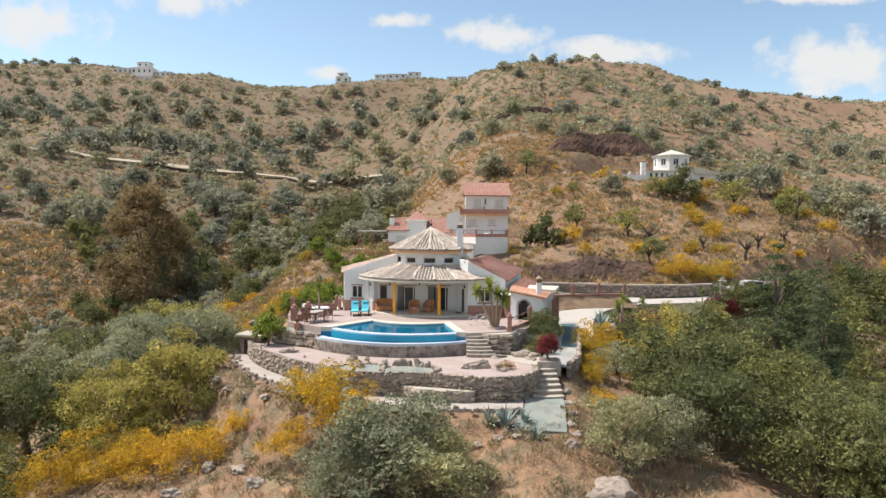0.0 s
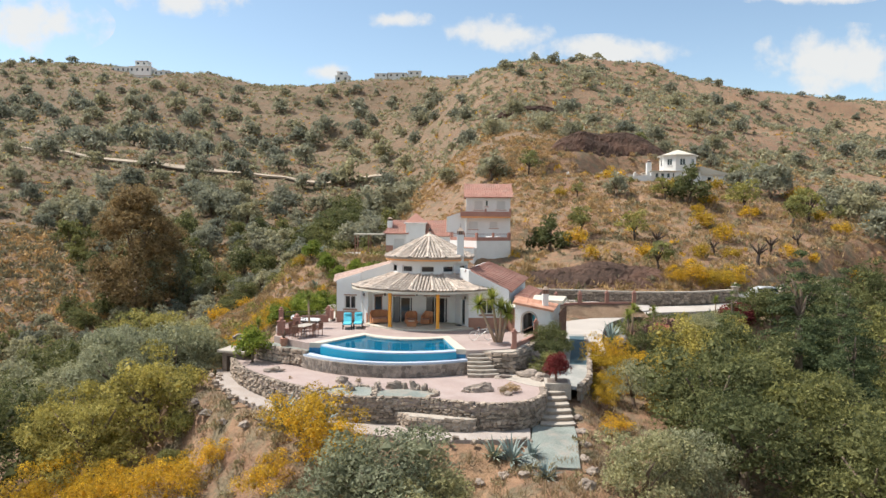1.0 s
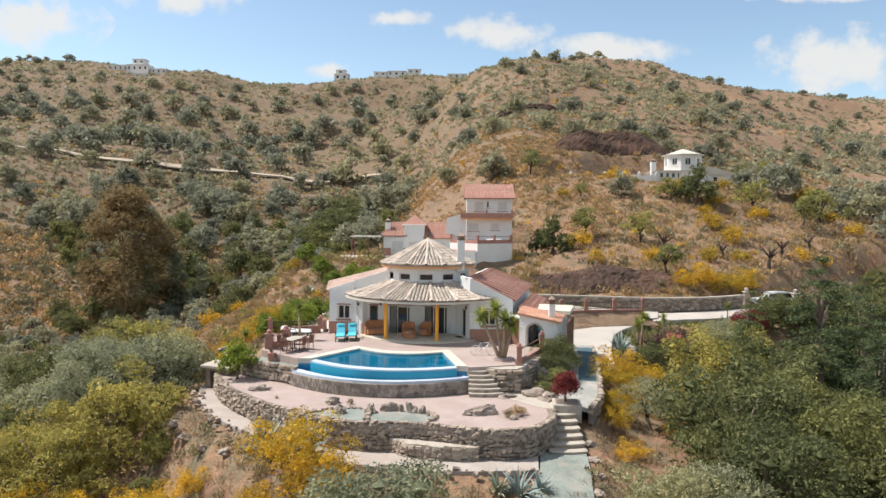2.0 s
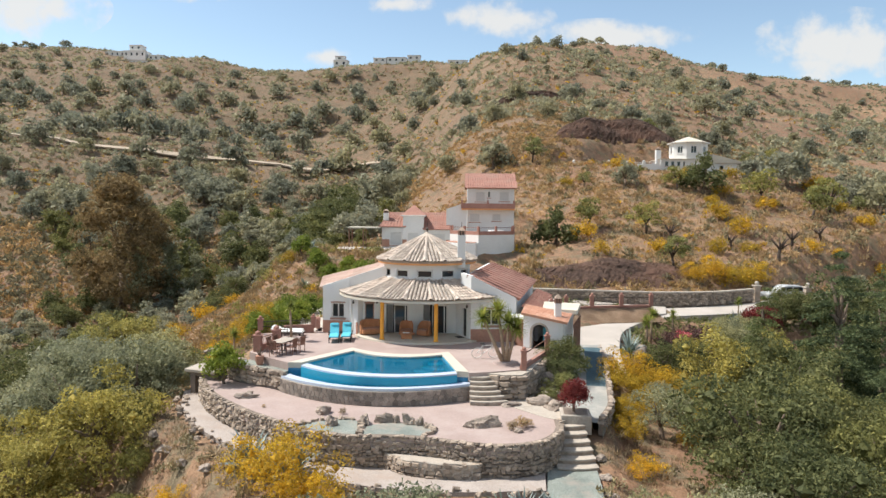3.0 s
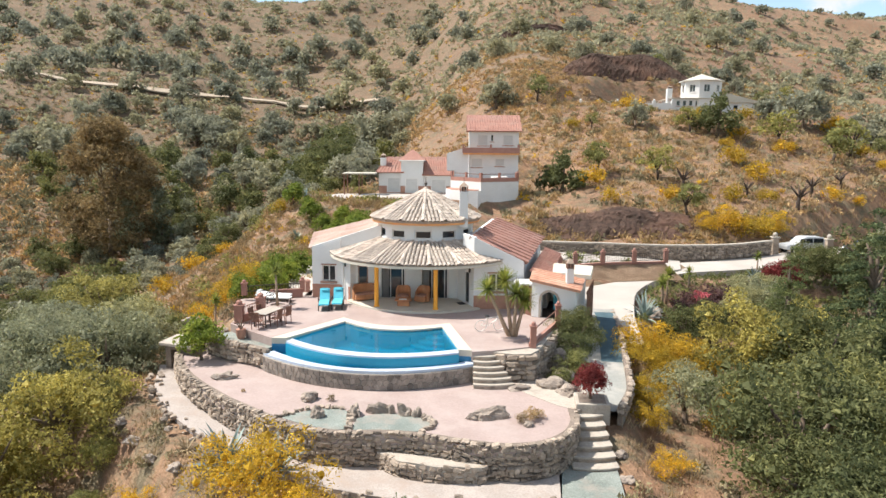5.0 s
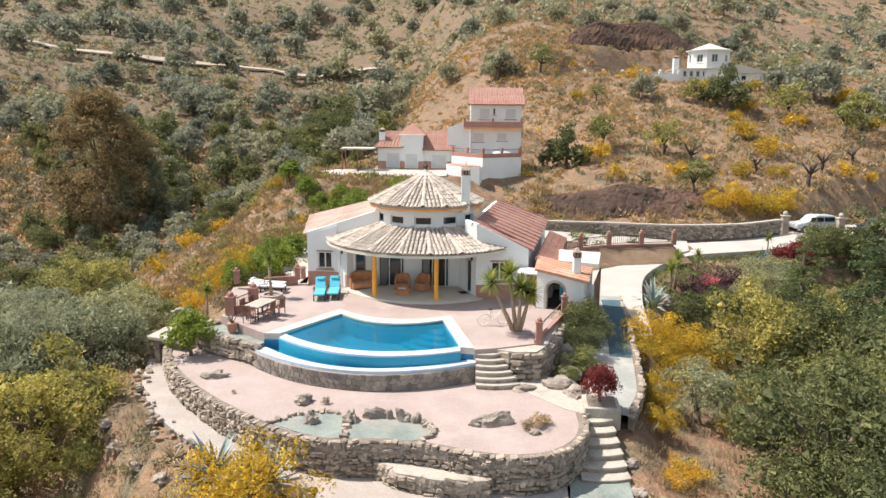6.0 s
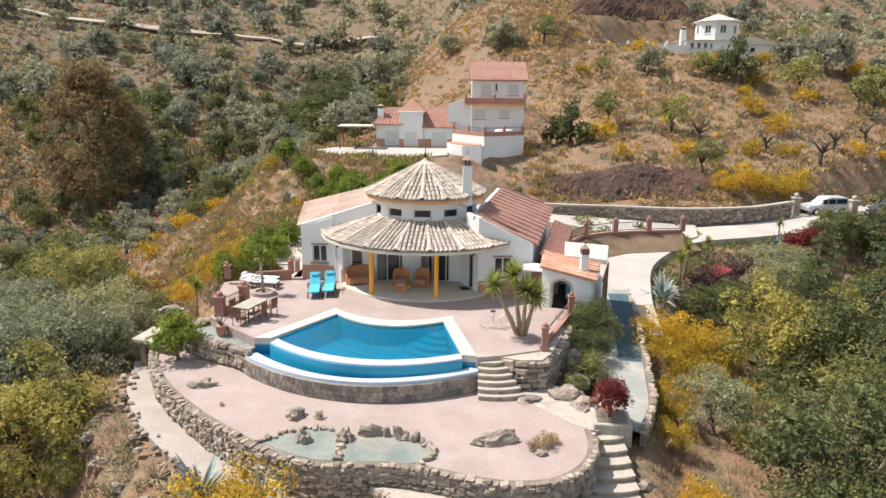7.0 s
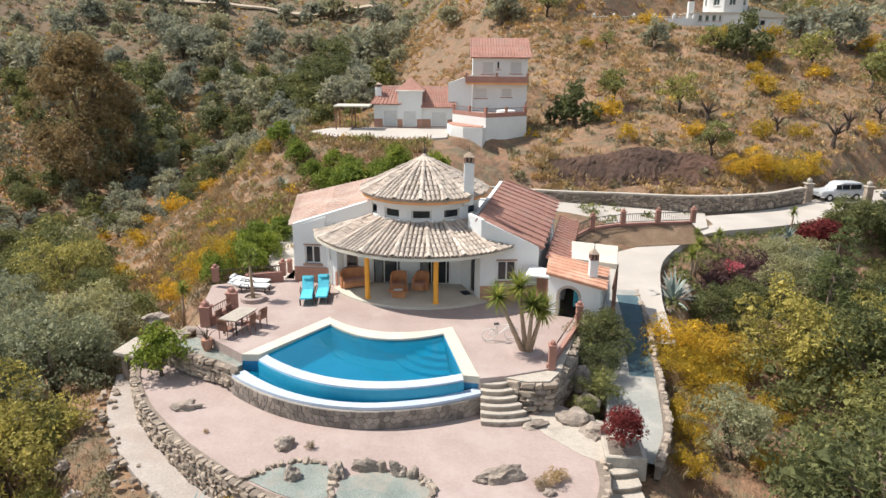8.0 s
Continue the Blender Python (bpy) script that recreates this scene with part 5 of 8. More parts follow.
# chippings beds
tagged(part("chippings_bed", prism(bmesh.new(), [(-12.4, 48.3), (-11.2, 47.2), (-9.0, 45.8), (-8.7, 46.3), (-9.4, 47.2), (-10.3, 48.0), (-11.6, 49.0)], -1.2, -0.42), M["slate_chip"]), "grey-green slate chippings bed by the terrace", "garden bed", kind="structure")
for bed in ([(-6.6, 39.55), (-6.1, 40.1), (-5.2, 40.55), (-4.7, 40.65), (-4.05, 40.3), (-3.95, 39.5), (-3.95, 38.5), (-5.2, 38.75)], [(-3.6, 39.6), (-3.1, 40.0), (-2.4, 40.2), (-1.4, 39.95), (-0.85, 39.5), (-0.6, 39.0), (-1.1, 38.45), (-2.4, 38.3), (-3.55, 38.4)]):
    tagged(part("chippings_bed", prism(bmesh.new(), smooth_line(bed + bed[:1], 3)[:-1], -1.5, -1.335), M["slate_chip"]), "grey-green slate chippings bed along the wall", "garden bed", kind="structure")
tagged(part("walkway", prism(bmesh.new(), [(4.45, 39.6), (4.1, 36.3), (3.2, 33.4), (5.9, 33.2), (6.3, 36.5), (6.5, 39.0)], -3.4, lambda x, y: -2.58 - 0.12 * max(0, 37 - y)), M["slate_chip"]), "grey chippings walkway below the stone steps", "path", kind="structure")

ramp_line = smooth_line([(9.4, 58.5, -1.12), (8.9, 54.0, -1.25), (8.2, 50.0, -1.38), (7.6, 46.5, -1.45), (7.0, 43.6, -1.5), (6.2, 41.6, -1.52)], 5)
tagged(part("ramp", ribbon(bmesh.new(), ramp_line, 2.3, 1.0), M["concrete_grey"]), "grey concrete ramp beside the annex", "ramp", kind="structure")
mat_line = [(x + 0.45, y, z + 0.012) for x, y, z in ramp_line if 47.5 < y < 57.6]
tagged(part("mat_strip", ribbon(bmesh.new(), mat_line, 1.15, 0.01), M["blue_mat"]), "dark blue-green matting laid on the ramp", "mat")
stone_wall("stone_kerb", [(x, y) for x, y, z in offset_line(ramp_line, -1.2)][::-1], -1.15, -1.8, "low pale stone kerb along the ramp", 0.2, 0.4, 0.25, limit=120, core=0.25, seed=8)
tagged(part("flagstones", prism(bmesh.new(), [(2.9, 44.0), (4.4, 44.6), (6.0, 43.6), (6.6, 41.6), (5.4, 40.9), (4.6, 41.4), (3.4, 42.8)], -1.6, -1.335), M["slab_stone"]), "pale irregular flagstones by the steps", "paving", kind="structure")


def slab(poly, z0, z1, seed):
    rg = np.random.default_rng(seed)
    bm = prism(bmesh.new(), [(x + rg.uniform(-0.05, 0.05), y + rg.uniform(-0.05, 0.05)) for x, y in poly], z0, z1)
    return bm


def stair(name, label, lefts, rights, z_top, z_low, base):
    """Stone steps between a line of left ends and one of right ends."""
    S = thing(name, (*lefts[-1], base), label, "steps", kind="structure")
    n = len(lefts) - 1
    for k in range(n):
        z = z_top + (z_low - z_top) * k / (n - 1)
        l0, l1, r0, r1 = (Vector(p) for p in (lefts[k], lefts[k + 1], rights[k], rights[k + 1]))
        front = [tuple(l1.lerp(r1, i / 6) + Vector(((r1 - l1).y, -(r1 - l1).x)).normalized() * 0.16 * 4 * (i / 6) * (1 - i / 6)) for i in range(7)]
        part("riser", prism(bmesh.new(), [tuple(l0)] + [tuple(Vector(f) * 0.97 + (l0 + r0) * 0.015) for f in front] + [tuple(r0)], base - 0.2, z - 0.07), M["stone_joined"], S)
        part("tread", bevelled(prism(bmesh.new(), [tuple(l0)] + front + [tuple(r0)], z - 0.07, z), 0.012), M["slab_stone"], S)
    return S


lf = [(1.08, 44.75 - 0.24 * k) for k in range(7)]
rt = [(2.05 + 0.16 * k, 44.85 - 0.22 * k) for k in range(7)]
stair("garden_steps", "curved stone steps from terrace to lower terrace", lf, rt, -0.2, -1.16, -1.36)
lf = [(4.75, 41.2 - 0.52 * k) for k in range(7)]
rt = [(6.35 + 0.03 * k, 41.3 - 0.52 * k) for k in range(7)]
stair("garden_steps", "broad flagstone steps down to the gravel walkway", lf, rt, -1.5, -2.5, -2.7)


def rock(x, y, z, sx, sy, sz, turn=0, seed=1, label="weathered grey-brown boulder on the lower terrace", name="boulder", group=""):
    """A broken boulder: an uneven, faceted lump set a little into the ground."""
    bm = bmesh.new()
    bmesh.ops.create_icosphere(bm, subdivisions=3, radius=1.0)
    off = Vector((seed * 3.7, seed * 1.3, seed * 2.1))
    for v in bm.verts:
        n = noise.noise(v.co * 1.1 + off) * 0.5 + noise.noise(v.co * 2.6 + off) * 0.25
        q = v.co * (1 + n)
        c = noise.cell(q * 1.6 + off) * 0.12
        v.co = Vector((q.x * sx, q.y * sy, max(q.z, -0.35) * sz)) * (1 + c)
    for v in bm.verts:
        v.co = pose(x, y, z, 0, 0, turn) @ v.co
    ob = part(name, bm, M["boulder"])
    return tagged(ob, label, "rock", group)


rock(1.65, 40.0, -1.25, 0.68, 0.28, 0.36, 14, 1, "long pale slab of rock lying on the terrace")
rock(0.95, 39.75, -1.3, 0.25, 0.1, 0.12, -20, 2, "small dark rock beside the long slab")
rock(-5.9, 41.6, -1.25, 0.34, 0.3, 0.27, 30, 3, "rounded pale boulder with dry tufts beside it")
rock(-10.4, 44.2, -1.28, 0.55, 0.3, 0.2, 10, 4, "flat grey rock on the lower terrace")
rock(3.2, 39.2, -1.3, 0.2, 0.16, 0.14, 0, 5, "small grey stone near the wall")
for k, (x, y, sx, sy, sz, a) in enumerate(((-3.72, 40.05, 0.2, 0.34, 0.42, 20), (-2.85, 40.3, 0.46, 0.2, 0.36, -4), (-2.35, 40.28, 0.24, 0.16, 0.26, 10), (-1.75, 40.1, 0.26, 0.2, 0.4, -15), (-1.25, 39.95, 0.17, 0.15, 0.34, 30), (-5.2, 39.75, 0.3, 0.24, 0.34, 5), (-0.75, 39.55, 0.2, 0.14, 0.14, -40))):
    rock(x, y, -1.29, sx, sy, sz, a, 10 + k, "jagged edging rock round the chippings bed", group="edging rocks of the bed")
rge = np.random.default_rng(31)
for line_e in (smooth_line([(-6.75, 39.45), (-6.15, 40.15), (-5.2, 40.65), (-4.3, 40.6)], 4), smooth_line([(-3.85, 40.1), (-3.8, 39.4), (-3.75, 38.5)], 3), smooth_line([(-1.0, 39.75), (-0.5, 39.1), (-0.95, 38.4)], 3)):
    for k, (x, y) in enumerate(line_e):
        ob = new("edge_stone", STONES[int(rge.integers(8))])
        ob.matrix_basis = pose(x + rge.uniform(-0.05, 0.05), y + rge.uniform(-0.05, 0.05), -1.3, rge.uniform(-14, 14), rge.uniform(-14, 14), rge.uniform(0, 180)) @ Matrix.Diagonal((rge.uniform(0.14, 0.46), rge.uniform(0.1, 0.22), rge.uniform(0.08, 0.22), 1))
        tagged(ob, "rough stone edging the chippings bed", "stone", "edging stones of the bed")
for k, (x, y, z, sx, sy, sz) in enumerate(((4.7, 43.9, -1.35, 0.7, 0.55, 0.4), (5.4, 45.0, -1.3, 0.45, 0.45, 0.4), (5.3, 42.9, -1.3, 0.55, 0.5, 0.3), (5.4, 46.6, -1.1, 0.6, 0.5, 0.6), (6.0, 48.2, -1.1, 0.6, 0.6, 0.6), (3.2, 43.4, -1.3, 0.5, 0.3, 0.15))):
    rock(x, y, z, sx, sy, sz, 40 * k, 30 + k, "large grey boulder below the terrace corner", group="boulders below the terrace")
for k, (x, y, s) in enumerate(((-14.6, 51.4, 0.6), (-13.2, 49.7, 0.9), (-13.9, 48.8, 0.7), (-12.8, 51.0, 0.4))):
    rock(x, y, -1.0 if k else -0.6, s, s * 0.8, s * 0.5, 50 * k, 40 + k, "pale boulder on the bank beside the terrace", group="boulders of the west bank")
for k, (x, y, s) in enumerate(((7.0, 28.8, 0.9), (5.9, 31.6, 0.4), (6.4, 33.0, 0.35), (6.3, 34.4, 0.3), (6.6, 36.0, 0.3), (6.7, 37.6, 0.28), (6.75, 39.2, 0.3), (2.6, 33.0, 0.3), (3.4, 32.6, 0.3), (1.6, 33.6, 0.28), (-11.8, 39.2, 0.3), (-13.2, 40.7, 0.35), (-14.4, 42.2, 0.3), (-10.2, 37.9, 0.3), (-12.5, 35.5, 0.5), (-10.6, 34.4, 0.45), (-9.4, 33.0, 0.5), (-13.8, 33.6, 0.5), (-11.5, 31.4, 0.55))):
    rock(x, y, gz(x, y) + 0.1 * s, s, s * 0.8, s * 0.6, 33 * k, 50 + k, "pale field stone on the dry slope", group="field stones of the slope")
for k, (x, y, s) in enumerate(((11.4, 57.0, 0.45), (11.9, 58.6, 0.4), (12.3, 59.8, 0.5), (13.2, 61.0, 0.4), (13.6, 59.6, 0.5), (14.1, 60.8, 0.45), (12.0, 56.8, 0.35), (14.4, 62.3, 0.4), (9.3, 47.6, 0.35), (9.0, 45.2, 0.3), (8.4, 43.2, 0.3))):
    rock(x, y, gz(x, y) + 0.1 * s, s, s * 0.8, s * 0.55, 41 * k, 80 + k, "brown rock in the planted bed beside the drive", group="rocks of the drive bed")
rgk = np.random.default_rng(21)
for k, (x, y) in enumerate(path_edge[2::1]):
    for j in range(3):
        px, py, s_ = x + rgk.uniform(-0.5, 0.4), y + rgk.uniform(-0.5, 0.15), rgk.uniform(0.05, 0.17)
        ob = new("edge_stone", STONES[(k + j) % 8])
        ob.matrix_basis = pose(px, py, path_z(px, py) + 0.03, rgk.uniform(-20, 20), rgk.uniform(-20, 20), rgk.uniform(0, 180)) @ Matrix.Diagonal((s_ * 2, s_ * 1.5, s_ * 1.3, 1))
        tagged(ob, "rough pale stone edging the gravel path", "stone", "edging stones of the path")
# old lintel and shed mouth at the end of the wall
SH = thing("stone_shelter", (-14.2, 48.6, -2.2), "small stone shelter with a dark doorway by the path", "shelter")
part("wall", wall_run((-14.9, 48.2), (-13.3, 47.6), -2.3, -1.0, -1.0, 0.3, [(0.35, 0.95, -2.25, -1.2)]), M["mortar"], SH)
# shade inside the doorway is put into the back wall's colour
part("back", box(bmesh.new(), -15.0, -13.2, 49.4, 49.6, -2.3, -1.0), M["room_shade"], SH)
part("roof_slab", bevelled(prism(bmesh.new(), [(-15.2, 48.1), (-13.2, 47.4), (-12.8, 49.0), (-14.9, 49.8)], -1.0, -0.82), 0.03), M["slab_stone"], SH)

# ---- drive walls, railing, gate ----
def strip_wall(name, label, line, h, thick, material, z_of, cap=None, kind="structure"):
    W = thing(name, (*line[0], z_of(*line[0])), label, "wall", kind=kind)
    part("wall_body", strip(bmesh.new(), line, offset_line(line, -thick), lambda x, y: z_of(x, y) - 0.8, lambda x, y: z_of(x, y) + h), M[material], W)
    if cap:
        part("coping", prism(bmesh.new(), offset_line(line, 0.05) + offset_line(line, -thick - 0.05)[::-1], lambda x, y: z_of(x, y) + h, lambda x, y: z_of(x, y) + h + 0.1), M[cap], W)
    return W


back_wall = smooth_line([(2.5, 80.5), (8.5, 79.0), (14.0, 78.7), (20.2, 78.3), (26.5, 80.0), (31.8, 83.6)], 6)
stone_wall("stone_wall", back_wall, lambda x, y: 0.55 - 0.012 * max(0, x - 8), lambda x, y: -0.95, "long pale stone wall at the hill's foot", 0.19, 0.36, 0.26, limit=300, seed=9)
tagged(part("wall_coping", strip(bmesh.new(), offset_line(back_wall, 0.08), offset_line(back_wall, -0.42), lambda x, y: 0.5 - 0.012 * max(0, x - 8), lambda x, y: 0.64 - 0.012 * max(0, x - 8)), M["slab_stone"]), "pale coping along the long stone wall", "wall coping", kind="structure")
upper_yard = [(7.2, 64.0), (8.6, 67.6), (11.4, 69.3), (14.4, 70.0), (17.0, 70.6), (19.5, 73.0), (21, 78.2), (8.4, 78.9), (-2.0, 79.5), (-4.0, 70.0), (6.3, 67.5)]
tagged(part("yard", prism(bmesh.new(), upper_yard, -1.6, lambda x, y: -0.25 - 0.055 * max(0, x - 8)), M["concrete"]), "pale concrete yard behind the villa", "yard", kind="structure")
bank = [(8.0, 65.5), (9.3, 67.6), (11.5, 68.9), (14.5, 69.6), (17.3, 70.1)]
bm = bmesh.new()
up = [bm.verts.new((x, y, 0.05)) for x, y in bank]
dn = [bm.verts.new((x + 1.0, y - 1.7, -0.95)) for x, y in bank]
for i in range(len(bank) - 1):
    bm.faces.new((up[i], dn[i], dn[i + 1], up[i + 1]))
bmesh.ops.solidify(bm, geom=bm.faces[:], thickness=0.3)
tagged(part("bank", bm, M["ochre_soil"]), "ochre dry-earth bank below the railing", "bank", kind="structure")
strip_wall("low_wall", "low red-brown wall under the railing", bank, 0.35, 0.25, "brown_paint", lambda x, y: -0.1)


def railing(name, label, line, z, h, post_mat="brown_paint", post_w=0.16, every=2.6, bars=True, bar_mat="iron", group=""):
    """Posts with caps, two rails and thin uprights."""
    Rl = thing(name, (*line[0], z), label, "railing", group)
    P = [Vector((x, y)) for x, y in line]
    L = [0.0]
    for a, b in zip(P, P[1:]):
        L.append(L[-1] + (b - a).length)
    at = lambda s: Vector((float(np.interp(s, L, [p.x for p in P])), float(np.interp(s, L, [p.y for p in P]))))
    n = max(1, round(L[-1] / every))
    for k in range(n + 1):
        c = at(L[-1] * k / n)
        bm = box(bmesh.new(), c.x - post_w, c.x + post_w, c.y - post_w, c.y + post_w, z - 0.1, z + h + 0.1)
        box(bm, c.x - post_w - 0.04, c.x + post_w + 0.04, c.y - post_w - 0.04, c.y + post_w + 0.04, z + h + 0.1, z + h + 0.17)
        bmesh.ops.create_icosphere(bm, subdivisions=1, radius=post_w * 0.9, matrix=Matrix.Translation((c.x, c.y, z + h + 0.25)))
        part("post", bm, M[post_mat], Rl)
    for zz in (z + 0.12, z + h - 0.05):
        part("rail", tube(bmesh.new(), [(*at(L[-1] * k / 8), zz) for k in range(9)], [0.03] * 9, 5), M[bar_mat], Rl)
    if bars:
        m = round(L[-1] / 0.16)
        for k in range(m):
            c = at(L[-1] * (k + 0.5) / m)
            part("upright", tube(bmesh.new(), [(c.x, c.y, z + 0.1), (c.x, c.y, z + h - 0.05)], [0.014, 0.014], 4), M[bar_mat], Rl)
    return Rl


railing("railing", "thin metal railing with red-brown posts above the bank", bank, 0.25, 0.75, every=2.9)
railing("terrace_railing", "brown timber rail along the terrace edge", [(3.95, 45.55), (5.75, 50.1)], 0.0, 0.85, every=5.0, post_w=0.14, bar_mat="brown_wood", bars=False)
strip_wall("parapet", "sloping red-brown parapet along the terrace edge", [(3.9, 45.45), (5.85, 50.15)], 0.22, 0.18, "brown_paint", lambda x, y: -0.05)
railing("terrace_railing", "red-brown balustrade with spindles by the terrace", [(-11.3, 49.3), (-10.7, 51.2)], 0.0, 0.8, every=2.2, post_w=0.22, bars=True, bar_mat="brown_wood")
strip_wall("parapet", "red-brown low wall under the balustrade", [(-10.62, 51.2), (-11.22, 49.3)], 0.4, 0.2, "brown_paint", lambda x, y: 0.0)
strip_wall("parapet", "low red-brown wall behind the loungers", [(-9.4, 55.9), (-10.4, 55.6), (-11.3, 55.3)], 0.55, 0.22, "brown_paint", lambda x, y: 0.0)
railing("terrace_railing", "dark netted railing above the low wall", [(-9.4, 55.9), (-11.2, 55.35), (-12.7, 54.7)], 0.4, 0.5, every=3.6, post_w=0.15, bars=True, bar_mat="iron")
bm = box(bmesh.new(), -9.5, -9.25, 57.2, 57.45, 0.0, 0.6)
bmesh.ops.create_icosphere(bm, subdivisions=2, radius=0.17, matrix=Matrix.Translation((-9.37, 57.32, 0.68)))
tagged(part("gate_pier", bm, M["brown_paint"]), "short red-brown pier beside the house corner", "pier")
tagged(part("side_path", prism(bmesh.new(), [(-9.4, 56.2), (-8.9, 56.2), (-10.3, 64), (-10.9, 70), (-12.6, 70), (-11.6, 60)], -0.6, 0.0), M["concrete"]), "pale concrete path beside the house", "path", kind="structure")
G1 = thing("gate_pier", (32.4, 84.2, -1.2), "stone gate pier with a ball cap", "pier", "piers of the drive gate")
bm = box(bmesh.new(), 32.1, 32.7, 83.9, 84.5, -1.6, 0.55)
part("shaft", bevelled(bm, 0.03), M["stone_joined"], G1)
part("cap", bevelled(box(bmesh.new(), 32.0, 32.8, 83.8, 84.6, 0.55, 0.68), 0.03), M["slab_stone"], G1)
bm = bmesh.new()
bmesh.ops.create_icosphere(bm, subdivisions=2, radius=0.24, matrix=Matrix.Translation((32.4, 84.2, 0.88)))
part("ball", bm, M["slab_stone"], G1, smooth=True)
copy_thing(G1, pose(37.2, 83.0, -1.2))

# ---- the farmhouse up the slope ----
h2 = thing("farmhouse", (-2, 100, 3.6), "white farmhouse with red tiled roofs and a tower", "house")


def plain_window(parent, x0, x1, y, z0, z1, fill="render_far", frame="frame"):
    W = thing("window", Vector(((x0 + x1) / 2, y, z0)) - base_of(parent))
    W.parent = parent
    bm = bmesh.new()
    f = 0.09
    for a, b, c, d in ((x0, x0 + f, z0, z1), (x1 - f, x1, z0, z1), (x0 + f, x1 - f, z0, z0 + f), (x0 + f, x1 - f, z1 - f, z1)):
        box(bm, a, b, y - 0.05, y + 0.06, c, d)
    part("frame", bm, M[frame], W)
    part("shutter" if fill != "glass" else "pane", box(bmesh.new(), x0 + f, x1 - f, y + 0.02, y + 0.05, z0 + f, z1 - f), M[fill], W)
    part("sill", box(bmesh.new(), x0 - 0.1, x1 + 0.1, y - 0.12, y, z0 - 0.1, z0), M["dado"], W)


def four_walls(parent, x0, x1, y0, y1, z0, z1, holes=(), t=0.3, mat="render_far"):
    """Four walls with thickness; holes in the front wall as (x0, x1, z0, z1)."""
    for p, q, hs in (((x0, y0), (x1, y0), [(a - x0, b - x0, c, d) for a, b, c, d in holes]), ((x1, y0 + t), (x1, y1 - t), []), ((x1, y1), (x0, y1), []), ((x0, y1 - t), (x0, y0 + t), [])):
        part("wall", wall_run(p, q, z0, z1, z1, t, hs), M[mat], parent)


M["shutter"] = surface("grey_roller_shutter", (0.50, 0.49, 0.47), (0.58, 0.57, 0.55), 1.0, 10, 0.7, 0.1, 0.01, fine_amt=0.08, stretch=(1, 1, 6))
four_walls(h2, -9.75, -0.7, 100.3, 106.0, 2.6, 6.1, [(-8.7, -7.1, 3.75, 5.55), (-3.2, -1.4, 3.75, 5.4)])
plain_window(h2, -8.7, -7.1, 100.4, 3.75, 5.55, "shutter")
plain_window(h2, -3.2, -1.4, 100.4, 3.75, 5.4, "shutter")
four_walls(h2, -6.95, -4.25, 100.0, 103.0, 2.6, 7.7, [(-6.4, -4.85, 3.7, 5.5)])
plain_window(h2, -6.4, -4.85, 100.1, 3.7, 5.5, "shutter")
for x0, x1, y in ((-9.75, -8.75, 100.28), (-7.05, -6.95, 100.28), (-6.95, -6.45, 99.98), (-4.8, -4.25, 99.98), (-4.25, -3.25, 100.28), (-1.35, -0.7, 100.28)):
    part("dado", box(bmesh.new(), x0, x1, y - 0.03, y, 3.4, 4.55), M["dado"], h2)
ribbed_roof(h2, "roof", (-8.9, 103.0, 8.1), (-6.6, 103.0, 8.1), (-6.6, 99.9, 6.25), (-10.05, 99.9, 6.25), "tile_red", 0.3, 0.08)
ribbed_roof(h2, "roof", (-5.0, 103.0, 8.1), (-0.6, 103.0, 8.1), (-0.4, 99.9, 5.95), (-4.3, 99.9, 5.95), "tile_red", 0.3, 0.08)
ribbed_roof(h2, "roof", (-8.9, 103.0, 8.1), (-0.6, 103.0, 8.1), (-0.4, 106.3, 6.1), (-10.05, 106.3, 6.1), "tile_red", 0.4, 0.08)
ribbed_roof(h2, "roof", (-8.9, 103.05, 8.1), (-8.9, 102.95, 8.1), (-10.05, 99.9, 6.2), (-10.05, 106.3, 6.2), "tile_red", 0.4, 0.06)
bm = bmesh.new()
bmesh.ops.create_cone(bm, segments=4, radius1=2.35, radius2=0.03, depth=1.35, cap_ends=True, matrix=pose(-5.6, 101.5, 8.4, 0, 0, 45))
part("tower_roof", bm, M["tile_red"], h2)
part("tower_eaves", bevelled(box(bmesh.new(), -7.2, -4.0, 99.75, 103.2, 7.6, 7.74), 0.03), M["render_far"], h2)
chimney(h2, -9.3, 101.5, 6.0, 8.0, 0.35)
# main tower block with balconies
four_walls(h2, 1.45, 7.6, 101.0, 107.0, 3.0, 8.8, [(1.75, 3.15, 6.9, 8.05), (4.7, 5.9, 7.05, 8.05)])
four_walls(h2, 1.45, 7.6, 101.0, 107.0, 8.8, 11.4, [(2.5, 3.8, 9.6, 10.95), (4.1, 4.5, 10.1, 11.0), (5.65, 6.95, 9.65, 10.95)])
for x0, x1, z0, z1, f in ((2.5, 3.8, 9.6, 10.95, "shutter"), (4.1, 4.5, 10.1, 11.0, "glass"), (5.65, 6.95, 9.65, 10.95, "shutter"), (1.75, 3.15, 6.9, 8.05, "shutter"), (4.7, 5.9, 7.05, 8.05, "shutter")):
    plain_window(h2, x0, x1, 101.1, z0, z1, f)
ribbed_roof(h2, "roof", (1.2, 106.2, 13.55), (8.0, 106.2, 13.55), (7.9, 100.6, 11.42), (1.2, 100.6, 11.42), "tile_red", 0.32, 0.08)
ribbed_roof(h2, "roof", (1.2, 106.2, 13.55), (8.0, 106.2, 13.55), (7.9, 107.6, 11.42), (1.2, 107.6, 11.42), "tile_red", 0.4, 0.08)
